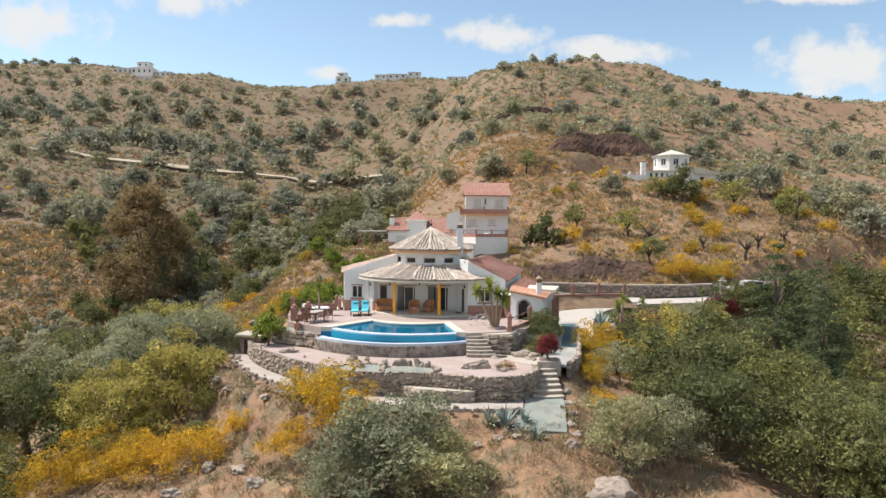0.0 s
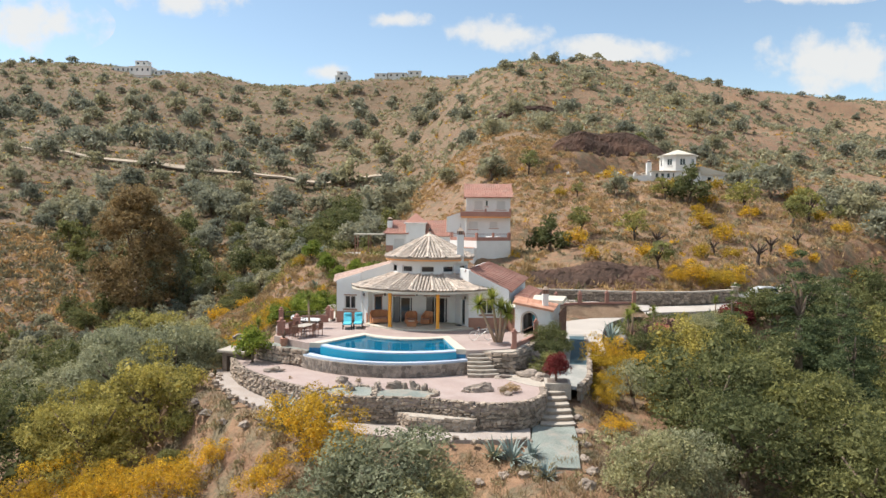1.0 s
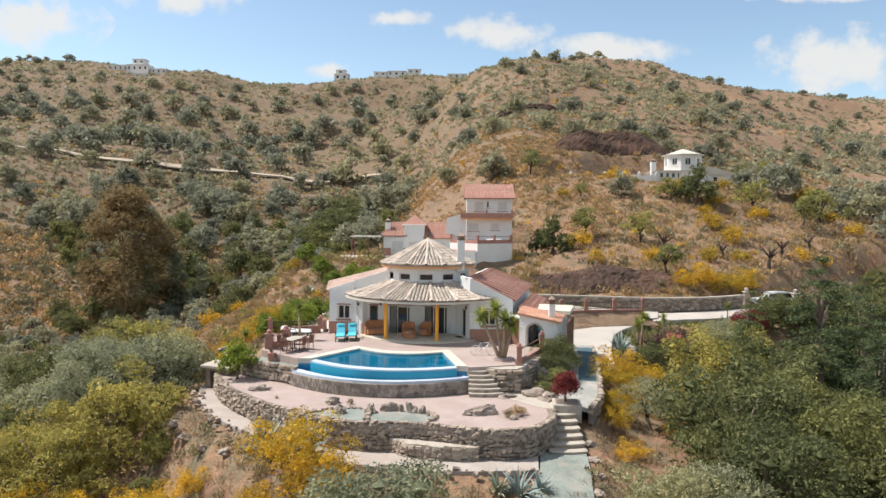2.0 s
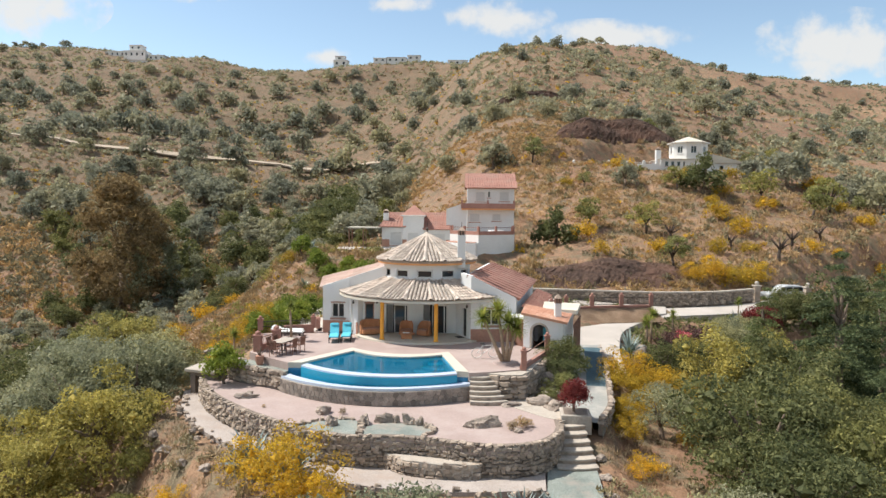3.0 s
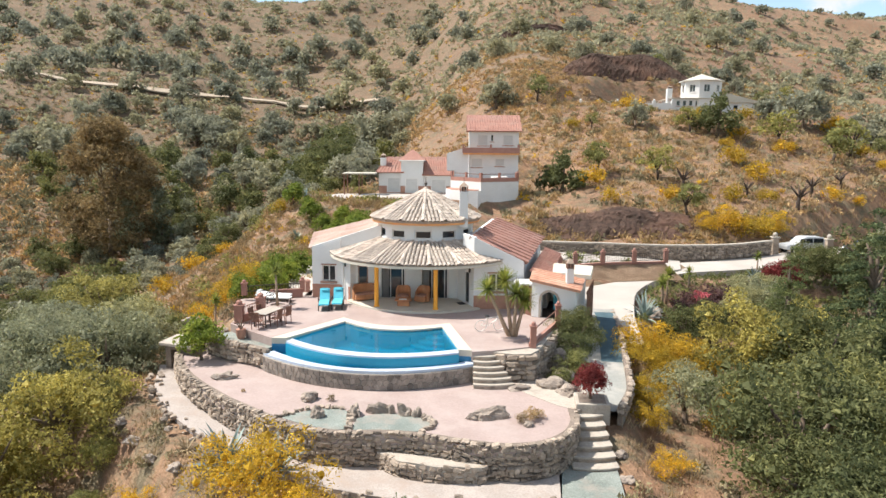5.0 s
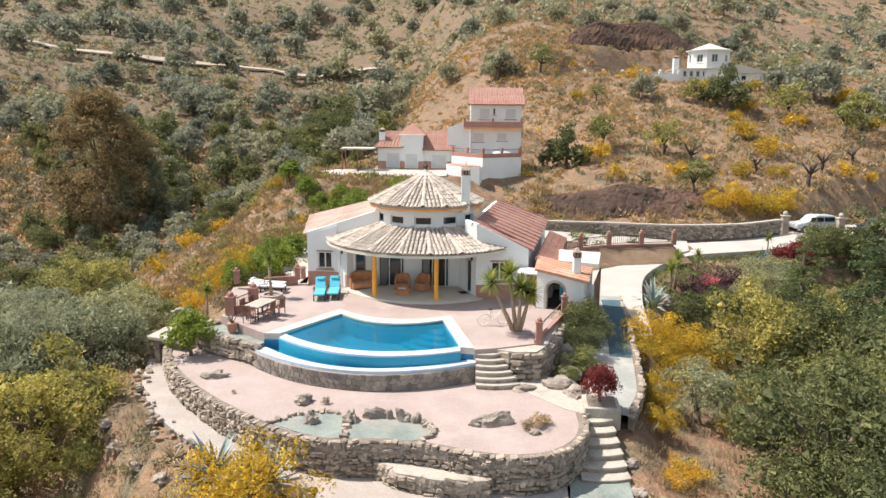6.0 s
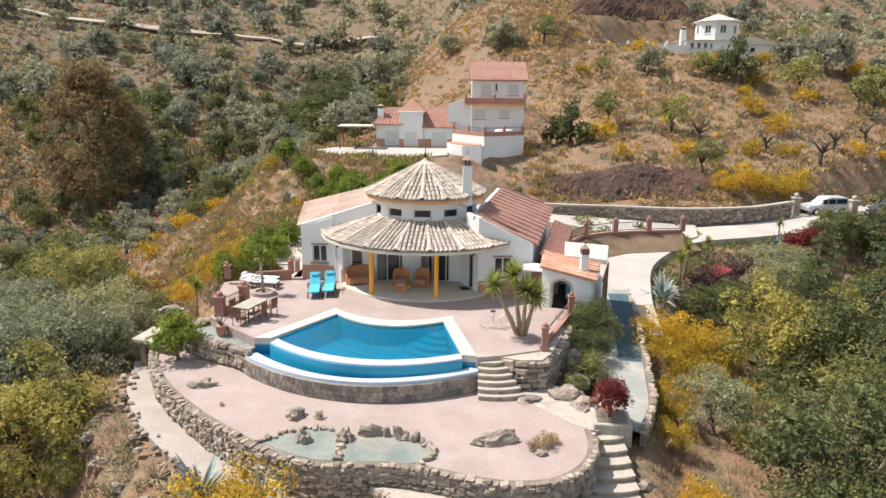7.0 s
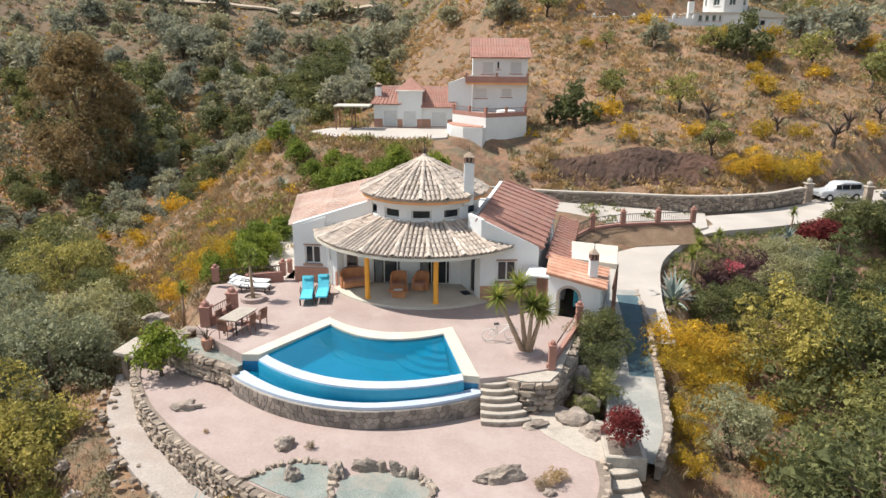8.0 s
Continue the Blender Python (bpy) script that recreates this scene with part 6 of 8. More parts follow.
part("side_gable", prism(bmesh.new(), [(7.4, 101.0), (7.6, 101.0), (7.6, 107.0), (7.4, 107.0)], 11.3, lambda x, y: 11.35 + max(0.0, 1.85 - abs(y - 106.2) * (0.34 if y < 106 else 2.0))), M["render_far"], h2)
part("balcony_slab", bevelled(box(bmesh.new(), 0.7, 7.6, 99.8, 101.0, 8.5, 8.68), 0.02), M["orange_trim"], h2)
bm = box(bmesh.new(), 0.7, 7.6, 99.75, 99.93, 8.68, 9.35)
for x in (0.75, 4.1, 7.5):
    box(bm, x - 0.13, x + 0.13, 99.7, 99.98, 8.68, 9.75)
part("balcony_parapet", bm, M["brown_paint"], h2)
part("balcony_parapet", box(bmesh.new(), 0.62, 0.78, 99.93, 101.0, 8.68, 9.35), M["brown_paint"], h2)
# raised terrace in front of the tower
TB = [(-0.75, 97.2), (2.75, 92.9), (7.2, 95.6), (7.7, 101.0), (-0.6, 101.0)]
part("terrace_block", prism(bmesh.new(), TB, 0.3, 5.45), M["render_far"], h2)
part("terrace_paving", prism(bmesh.new(), [(-0.6, 97.3), (2.75, 93.1), (7.05, 95.7), (7.5, 100.9), (-0.5, 100.9)], 5.45, 5.48), M["terrace"], h2)
for k, (p, q) in enumerate(((TB[0], TB[1]), (TB[1], TB[2]), (TB[2], TB[3]))):
    part("terrace_parapet", wall_run(p, q, 5.452, 5.9, 5.9, 0.2), M["brown_paint"], h2)
    m, L = at_line(p, q)
    for u in (0.1, L * 0.5, L - 0.2):
        part("parapet_post", bevelled(box(bmesh.new(), u - 0.13, u + 0.13, -0.02, 0.22, 5.9, 6.5, m), 0.02), M["brown_paint"], h2)
    part("parapet_rail", box(bmesh.new(), 0.1, L - 0.1, 0.07, 0.13, 6.3, 6.36, m), M["brown_wood"], h2)
part("planter_wall", prism(bmesh.new(), [(-1.3, 96.2), (-0.9, 94.2), (0.4, 92.6), (2.4, 91.9), (2.75, 92.88), (-0.77, 97.15)], 0.3, 4.5), M["render_far"], h2)
part("planter_soil", prism(bmesh.new(), [(-1.2, 96.1), (-0.8, 94.3), (0.45, 92.75), (2.3, 92.05), (2.55, 93.0), (-0.75, 97.0)], 4.5, 4.6), M["dado"], h2, "reddish dry soil of the raised planter")
part("side_wall", prism(bmesh.new(), [(-1.3, 100.6), (1.4, 100.6), (1.4, 101.2), (-1.3, 101.2)], 5.5, lambda x, y: 8.6 + 0.33 * (x + 1.3)), M["render_far"], h2)
bm = bmesh.new()
bmesh.ops.create_cone(bm, segments=20, radius1=1.0, radius2=1.0, depth=0.5, cap_ends=True, matrix=Matrix.Translation((5.0, 96.2, 5.73)))
tagged(part("hot_tub", bm, M["white_plastic"]), "round pale hot tub on the farmhouse terrace", "hot tub")
tagged(part("yard", prism(bmesh.new(), [(-16.5, 95.0), (-12.5, 91.0), (-5, 89), (-1.2, 91.5), (-1.2, 100.3), (-9.8, 100.4), (-14.5, 99.0)], 1.0, 3.58), M["concrete"]), "pale concrete yard before the farmhouse", "yard", kind="structure")
PG = thing("pergola", (-12, 98.5, 3.6), "slim timber pergola beside the farmhouse", "pergola")
part("roof", box(bmesh.new(), -13.8, -9.9, 97.2, 100.2, 6.05, 6.2), M["coping"], PG)
for x in (-13.6, -11.8):
    part("post", tube(bmesh.new(), [(x, 97.4, 3.5), (x, 97.4, 6.05)], [0.07, 0.07], 6), M["brown_wood"], PG)
    part("post", tube(bmesh.new(), [(x, 99.9, 3.5), (x, 99.9, 6.05)], [0.07, 0.07], 6), M["brown_wood"], PG)

# ---- the white hilltop house ----
h3 = thing("hilltop_house", (44, 141, 15.8), "white hilltop house with an octagonal upper storey", "house")
hc = (43.4, 142.3)
OCT = arc(*hc, 3.45, 22.5, 382.5, 8)[:-1]
for i in range(8):
    p, q = OCT[i], OCT[(i + 1) % 8]
    mid = ((p[0] + q[0]) / 2, (p[1] + q[1]) / 2)
    L = math.hypot(q[0] - p[0], q[1] - p[1])
    front = mid[1] < hc[1] + 0.5
    hs = [(L * 0.3, L * 0.7, 19.4, 20.7)] if front else []
    part("wall", wall_run(p, q, 16.0, 21.4, 21.4, 0.25, hs), M["render_far"], h3)
    if front:
        window_in(h3, p, q, L * 0.3, L * 0.7, 19.4, 20.7, mullions=1, sill="frame", lintel=False)
bm = bmesh.new()
bmesh.ops.create_cone(bm, segments=8, radius1=3.95, radius2=0.05, depth=1.3, cap_ends=True, matrix=pose(*hc, 22.05, 0, 0, 22.5))
part("roof", bm, M["coping"], h3)
part("eaves", prism(bmesh.new(), arc(*hc, 3.9, 22.5, 382.5, 8)[:-1], 21.3, 21.45), M["render_far"], h3)
four_walls(h3, 37.6, 47.0, 139.2, 146.0, 14.0, 18.2, [(38.2 + 1.1 * k, 38.9 + 1.1 * k, 16.9, 17.9) for k in range(6)])
for k in range(6):
    plain_window(h3, 38.2 + 1.1 * k, 38.9 + 1.1 * k, 139.3, 16.9, 17.9, "glass")
bm = bmesh.new()
prism(bm, [(37.2, 138.8), (47.2, 138.8), (47.2, 146.4), (37.2, 146.4)], 18.2, lambda x, y: 18.3 + 0.32 * min(y - 138.8, 146.4 - y, 3))
part("skirt_roof", bm, M["coping"], h3)
four_walls(h3, 47.0, 52.0, 139.6, 145.0, 13.5, 17.6, [(48.3, 49.2, 16.3, 17.2)])
plain_window(h3, 48.3, 49.2, 139.7, 16.3, 17.2, "glass")
part("wing_roof", prism(bmesh.new(), [(46.9, 139.2), (52.4, 139.2), (52.4, 145.3), (46.9, 145.3)], 17.55, lambda x, y: 19.2 - 0.25 * (x - 46.9)), M["coping"], h3)
chimney(h3, 37.4, 141.0, 16.5, 20.0, 0.45)
railing("boundary_wall", "white boundary wall with short piers by the hilltop house", [(21.5, 139.6), (30, 139.2), (37.5, 139.0)], 17.0, 0.6, post_mat="render_far", post_w=0.25, every=3.2, bars=False, bar_mat="render_far")
part("boundary_base", prism(bmesh.new(), [(21.3, 139.4), (37.6, 138.8), (37.6, 139.2), (21.3, 139.8)], 14.0, 17.35), M["render_far"], h3)

# ---- far villas along the ridge ----
def ridge_house(x, y, blocks, label):
    z = gz(x, y)
    Hs = thing("ridge_house", (x, y, z), label, "house", "houses on the far ridge")
    for dx, dy, w, d, z0, h, roof in blocks:
        x0, y0 = x + dx, y + dy
        zb = min(gz(x0, y0), gz(x0 + w, y0)) + z0 + 1.8
        n = max(1, int(w / 3.2))
        holes = [(w * (k + 0.3) / n, w * (k + 0.62) / n, zb + h * 0.35, zb + h * 0.75) for k in range(n)]
        four_walls(Hs, x0, x0 + w, y0, y0 + d, zb - 8, zb + h, [(x0 + a, x0 + b, c, e) for a, b, c, e in holes])
        for a, b, c, e in holes:
            part("pane", box(bmesh.new(), x0 + a, x0 + b, y0 + 0.15, y0 + 0.2, c, e), M["glass"], Hs)
        ov = 0.4
        part("roof", prism(bmesh.new(), [(x0 - ov, y0 - ov), (x0 + w + ov, y0 - ov), (x0 + w + ov, y0 + d + ov), (x0 - ov, y0 + d + ov)], zb + h, lambda px, py: zb + h + 0.15 + (0.3 * max(0.0, min(py - y0, y0 + d - py)) if roof else 0)), M["tile_pink" if roof else "render_far"], Hs)
    return Hs


ridge_house(-214, 452, [(0, 0, 14, 9, 0, 4.5, 0), (3, 2, 8, 6, 4.5, 3.2, 1), (-14, 4, 13, 7, -1.5, 3.5, 0), (15, 2, 10, 7, -2, 3.2, 0), (-2, -6, 20, 5, -3.5, 3.0, 1)], "terraced pale villa on the ridge crest")
ridge_house(-82, 462, [(0, 0, 9, 7, 0, 4.0, 0), (1, 1, 6, 5, 4.0, 2.6, 1)], "small pale house on the ridge crest")
ridge_house(-47, 458, [(0, 0, 12, 8, 0, 3.2, 1), (13, 2, 8, 6, -0.5, 3.0, 0), (-9, 3, 8, 6, 0, 2.6, 0)], "low white house on the ridge crest")
ridge_house(-8, 455, [(0, 0, 12, 6, -1, 3.0, 0)], "long white house on the ridge crest")

# ---- hill roads and cut banks ----
def road_on_land(name, pts, width, mat, label):
    """A road that lies on the slope and leans with it, on a low bed."""
    line = smooth_line(pts, 10)
    bm = bmesh.new()
    rows = []
    for side in (-width / 2, width / 2):
        edge = offset_line(line, side)
        zs = [gz(x, y) for x, y in edge]
        zs = [max(z, sum(zs[max(0, i - 2):i + 3]) / len(zs[max(0, i - 2):i + 3])) + 0.55 for i, z in enumerate(zs)]
        rows.append([bm.verts.new((x, y, z)) for (x, y), z in zip(edge, zs)])
    for i in range(len(line) - 1):
        bm.faces.new((rows[0][i], rows[1][i], rows[1][i + 1], rows[0][i + 1]))
    bmesh.ops.recalc_face_normals(bm, faces=bm.faces)
    bmesh.ops.solidify(bm, geom=bm.faces[:], thickness=0.5)
    return tagged(part(name, bm, M[mat]), label, "road", kind="structure")


road_on_land("hill_road", [(-240, 262), (-166, 256), (-144, 252), (-126, 253), (-99, 256), (-72, 264), (-41, 266), (-26, 264)], 2.6, "dirt_road", "pale road crossing the far hillside")


def cut_bank(pts, h, label, mat="cut_bank", lean=0.8):
    """A steep bare cut in the hillside."""
    line = smooth_line(pts, 22)
    bm = bmesh.new()
    n = len(line)
    rows = []
    ph = random.uniform(0, 50)
    for j in range(15):
        t = j / 14
        row = []
        for i, (x, y) in enumerate(line):
            rise = h * math.sin(math.pi * i / (n - 1)) ** 0.6 * (0.92 + 0.16 * float(vnoise(np.array([x / 5.0 + ph]), np.array([y / 5.0]))[0])) + 0.3
            gully = 0.5 * float(vnoise(np.array([x / 1.6 + ph]), np.array([t * 3.0]))[0]) + 0.16 * math.sin(14 * t + 0.4 * x)
            prof = t ** 0.75 if t < 0.8 else 0.8 ** 0.75 + 0.35 * (t - 0.8)
            row.append(bm.verts.new((x + random.uniform(-0.1, 0.1), y + t * lean * h + gully * math.sin(math.pi * t) + random.uniform(-0.12, 0.12), gz(x, y) - 0.4 + rise * prof + random.uniform(-0.08, 0.08))))
        rows.append(row)
    for a, b in zip(rows, rows[1:]):
        for i in range(n - 1):
            bm.faces.new((a[i], a[i + 1], b[i + 1], b[i]))
    bmesh.ops.solidify(bm, geom=bm.faces[:], thickness=0.8)
    return tagged(part("cut_bank", bm, M[mat]), label, "bank", kind="structure")


cut_bank([(18, 146), (25, 152), (34, 155.5), (42, 157), (50, 155)], 7.0, "dark bare cut bank behind the hilltop house")
cut_bank([(20, 141.5), (26, 144), (33, 146)], 2.6, "reddish bare cut bank beside the hilltop house", "ochre_soil")
cut_bank([(7, 211), (16, 216), (26, 222), (37, 229)], 4.5, "dark terrace cut high on the hill")
cut_bank([(5, 83.5), (11, 82.6), (17, 82.8), (24, 83.4), (30, 86)], 3.4, "dark stony cut bank above the long wall", lean=1.7)

# ---- furniture on the terrace and porch ----
def lounger(x, y, turn, mat, label, group="", cushion=True, back=52):
    T = thing("sun_lounger", (0, 0, 0), label, "sun lounger", group)
    for dx in (-0.3, 0.3):
        part("side_rail", bevelled(box(bmesh.new(), dx - 0.035, dx + 0.035, -0.95, 0.55, 0.27, 0.34), 0.01), M["iron"], T)
        for dy in (-0.85, 0.4):
            part("leg", tube(bmesh.new(), [(dx, dy, 0), (dx, dy, 0.28)], [0.035, 0.03], 6), M["iron"], T)
        part("arm", tube(bmesh.new(), [(dx * 1.15, -0.05, 0.34), (dx * 1.2, 0.0, 0.52), (dx * 1.2, 0.38, 0.54), (dx * 1.1, 0.5, 0.36)], [0.025] * 4, 6), M["iron"], T)
    part("seat_cushion" if cushion else "seat", bevelled(box(bmesh.new(), -0.29, 0.29, -0.97, 0.4, 0.34, 0.42), 0.025, 2), M[mat], T)
    m = pose(0, 0.4, 0.36, back, 0, 0)
    part("back_cushion" if cushion else "backrest", bevelled(box(bmesh.new(), -0.29, 0.29, 0.0, 0.78, -0.02, 0.06, m), 0.025, 2), M[mat], T)
    part("pillow", bevelled(box(bmesh.new(), -0.22, 0.22, 0.55, 0.76, 0.06, 0.13, m), 0.03, 2), M[mat], T)
    T.matrix_basis = pose(x, y, 0.0, 0, 0, turn)
    return T


lounger(-7.45, 52.95, 8, "blue_fabric", "sun lounger with turquoise cushions on the paving", "turquoise loungers")
lounger(-6.72, 53.25, 6, "blue_fabric", "sun lounger with turquoise cushions on the paving", "turquoise loungers")
lounger(-10.6, 53.95, 84, "white_plastic", "dark-framed lounger lying flat with a pale pad", "pale loungers", back=10)
lounger(-10.8, 54.75, 80, "white_plastic", "dark-framed lounger lying flat with a pale pad", "pale loungers", back=10)


def chair(x, y, turn):
    T = thing("garden_chair", (0, 0, 0), "dark brown timber garden chair at the table", "chair", "chairs round the garden table")
    part("seat", bevelled(box(bmesh.new(), -0.24, 0.24, -0.24, 0.24, 0.41, 0.45), 0.01), M["brown_wood"], T)
    for dx in (-0.21, 0.21):
        part("leg", tube(bmesh.new(), [(dx, -0.21, 0), (dx, -0.21, 0.62)], [0.022, 0.022], 6), M["brown_wood"], T)
        part("leg", tube(bmesh.new(), [(dx, 0.21, 0), (dx, 0.21, 0.45), (dx, 0.27, 0.92)], [0.022] * 3, 6), M["brown_wood"], T)
        part("armrest", bevelled(box(bmesh.new(), dx - 0.03, dx + 0.03, -0.24, 0.24, 0.62, 0.65), 0.008), M["brown_wood"], T)
    for k in range(6):
        xx = -0.17 + 0.068 * k
        bm = bmesh.new()
        hexa(bm, Matrix(), xx - 0.02, xx + 0.02, 0.21, 0.24, 0.45, 0.9, 0.9)
        part("back_slat", bm, M["brown_wood"], T)
    part("back_rail", box(bmesh.new(), -0.23, 0.23, 0.22, 0.26, 0.86, 0.93), M["brown_wood"], T)
    T.matrix_basis = pose(x, y, 0.0, 0, 0, turn)
    return T


def garden_table(x, y, turn):
    T = thing("garden_table", (0, 0, 0), "long dark timber garden table with a pale top", "table")
    for k in range(6):
        part("plank", bevelled(box(bmesh.new(), -0.85, 0.85, -0.45 + 0.15 * k + 0.006, -0.3 + 0.15 * k - 0.006, 0.71, 0.745), 0.006), M["slab_stone"], T)
    for dx in (-0.7, 0.7):
        for dy in (-0.34, 0.34):
            part("leg", tube(bmesh.new(), [(dx, dy, 0), (dx, dy, 0.71)], [0.035, 0.03], 6), M["iron"], T)
    part("apron", box(bmesh.new(), -0.75, 0.75, -0.38, 0.38, 0.64, 0.708), M["brown_wood"], T)
    T.matrix_basis = pose(x, y, 0, 0, 0, turn)


garden_table(-9.7, 49.0, 72)
for x, y, a in ((-10.35, 48.9, 72), (-10.1, 49.6, 78), (-9.15, 48.6, 252), (-8.85, 49.35, 246), (-9.95, 47.95, 165)):
    chair(x, y, a)


def wicker_seat(x, y, turn, w, label, z=0.12, group=""):
    """A rounded wicker seat: a wrapped back, a thick seat and a skirt."""
    T = thing("wicker_sofa" if w > 0.6 else "wicker_armchair", (0, 0, 0), label, "sofa" if w > 0.6 else "armchair", group)
    bm = bmesh.new()
    out, inn = [], []
    for k in range(15):
        a = radians(-20 + 220 * k / 14)
        out.append((w * 1.0 * math.cos(a), 0.42 * math.sin(a) + 0.02))
        inn.append(((w - 0.1) * math.cos(a), 0.33 * math.sin(a) + 0.02))
    strip(bm, out, inn, 0.05, lambda px, py: 0.58 + 0.36 * max(0.0, min(1.0, (py + 0.05) / 0.35)))
    part("back", bm, M["wicker"], T)
    part("seat_base", bevelled(box(bmesh.new(), -w + 0.1, w - 0.1, -0.36, 0.3, 0.06, 0.36), 0.03), M["wicker"], T)
    part("cushion", bevelled(box(bmesh.new(), -w + 0.12, w - 0.12, -0.34, 0.28, 0.36, 0.45), 0.03, 2), M["dado"], T)
    T.matrix_basis = pose(x, y, z, 0, 0, turn)


wicker_seat(-5.3, 54.75, 25, 0.8, "two-seat brown wicker sofa against the wall")
wicker_seat(-2.95, 54.3, 0, 0.46, "brown wicker armchair on the porch", group="wicker armchairs")
wicker_seat(-1.8, 54.35, -28, 0.46, "brown wicker armchair on the porch", group="wicker armchairs")
T = thing("wicker_table", (-2.85, 53.2, 0.12), "low brown wicker coffee table on the porch", "table")
part("table_top", bevelled(box(bmesh.new(), -3.35, -2.35, 52.95, 53.45, 0.44, 0.5), 0.02), M["wicker"], T)
part("table_base", bevelled(box(bmesh.new(), -3.2, -2.5, 53.05, 53.35, 0.12, 0.44), 0.03), M["wicker"], T)
tagged(part("tray", bevelled(box(bmesh.new(), -3.1, -2.65, 53.1, 53.32, 0.5, 0.53), 0.01), M["white_plastic"]), "pale tray on the wicker table", "tray")


def wall_lamp(x, y, z):
    T = thing("wall_lamp", (x, y, z), "small dark wall lantern under the eaves", "lamp", "wall lanterns")
    part("bracket", tube(bmesh.new(), [(x, y, z), (x, y - 0.12, z + 0.05), (x, y - 0.2, z)], [0.015] * 3, 5), M["iron"], T)
    part("lantern", bevelled(box(bmesh.new(), x - 0.06, x + 0.06, y - 0.26, y - 0.14, z - 0.2, z), 0.015), M["iron"], T)


for x, y, z in ((-5.0, 55.45, 2.3), (-2.6, 55.45, 2.35), (-6.55, 55.2, 2.3), (1.0, 53.7, 2.3)):
    wall_lamp(x, y, z)
# downpipes
T = thing("downpipe", (-6.6, 55.3, 0), "pale downpipe at the wing corner", "pipe")
part("pipe", tube(bmesh.new(), [(-6.72, 55.32, 0.05), (-6.72, 55.32, 2.7)], [0.04, 0.04], 8), M["frame"], T)

# bicycle leaning in the sun by the yucca, thin and pale
def bicycle(x, y, turn):
    T = thing("bicycle", (0, 0, 0), "pale old bicycle standing on the terrace", "bicycle")
    for dx in (-0.5, 0.5):
        bm = bmesh.new()
        tube(bm, [(dx + 0.31 * math.cos(a), 0, 0.32 + 0.31 * math.sin(a)) for a in (2 * math.pi * k / 20 for k in range(21))], [0.02] * 21, 5, cap=False)
        part("wheel", bm, M["frame"], T)
    bm = bmesh.new()
    for a, b in (((-0.5, 0, 0.32), (-0.1, 0, 0.3)), ((-0.5, 0, 0.32), (-0.2, 0, 0.75)), ((-0.1, 0, 0.3), (-0.22, 0, 0.85)), ((-0.2, 0, 0.75), (0.35, 0, 0.78)), ((-0.1, 0, 0.3), (0.36, 0, 0.7)), ((0.5, 0, 0.32), (0.33, 0, 0.95))):
        tube(bm, [a, b], [0.018, 0.018], 5)
    part("frame", bm, M["frame"], T)
    part("handlebar", tube(bmesh.new(), [(0.33, -0.25, 1.0), (0.34, 0, 0.95), (0.33, 0.25, 1.0)], [0.015] * 3, 5), M["iron"], T)
    part("saddle", bevelled(box(bmesh.new(), -0.34, -0.1, -0.07, 0.07, 0.85, 0.9), 0.02), M["rubber"], T)
    T.matrix_basis = pose(x, y, 0.0, 14, 0, turn)


bicycle(2.0, 48.3, 15)
# planter block under the maroon bush
T = thing("stone_planter", (6.0, 41.5, -1.5), "square pale stone planter below the maroon bush", "planter")
part("planter_wall", bevelled(prism(bmesh.new(), [(5.3, 41.0), (6.7, 40.9), (6.8, 42.3), (5.4, 42.4)], -2.0, -1.1), 0.03), M["slab_stone"], T)
part("soil", prism(bmesh.new(), [(5.45, 41.15), (6.55, 41.05), (6.65, 42.15), (5.55, 42.25)], -1.12, -1.08), M["mortar"], T)
T = thing("flower_pot", (-9.75, 47.75, 0), "brown clay pot with a bare shrub", "pot")
part("pot", tube(bmesh.new(), [(-10.7, 47.6, -0.42), (-10.7, 47.6, -0.2), (-10.7, 47.6, 0.08), (-10.7, 47.6, 0.1)], [0.16, 0.24, 0.26, 0.22], 12), M["dado"], T)
bm = bmesh.new()
rgp = np.random.default_rng(5)
for k in range(9):
    a, r = rgp.uniform(0, 6.3), rgp.uniform(0.3, 0.7)
    tube(bm, [(-10.7, 47.6, 0.05), (-10.7 + 0.4 * r * math.cos(a), 47.6 + 0.4 * r * math.sin(a), 0.4), (-10.7 + r * math.cos(a), 47.6 + r * math.sin(a), rgp.uniform(0.5, 0.85))], [0.03, 0.018, 0.006], 5)
part("bare_shrub", bm, M["bark"], T)


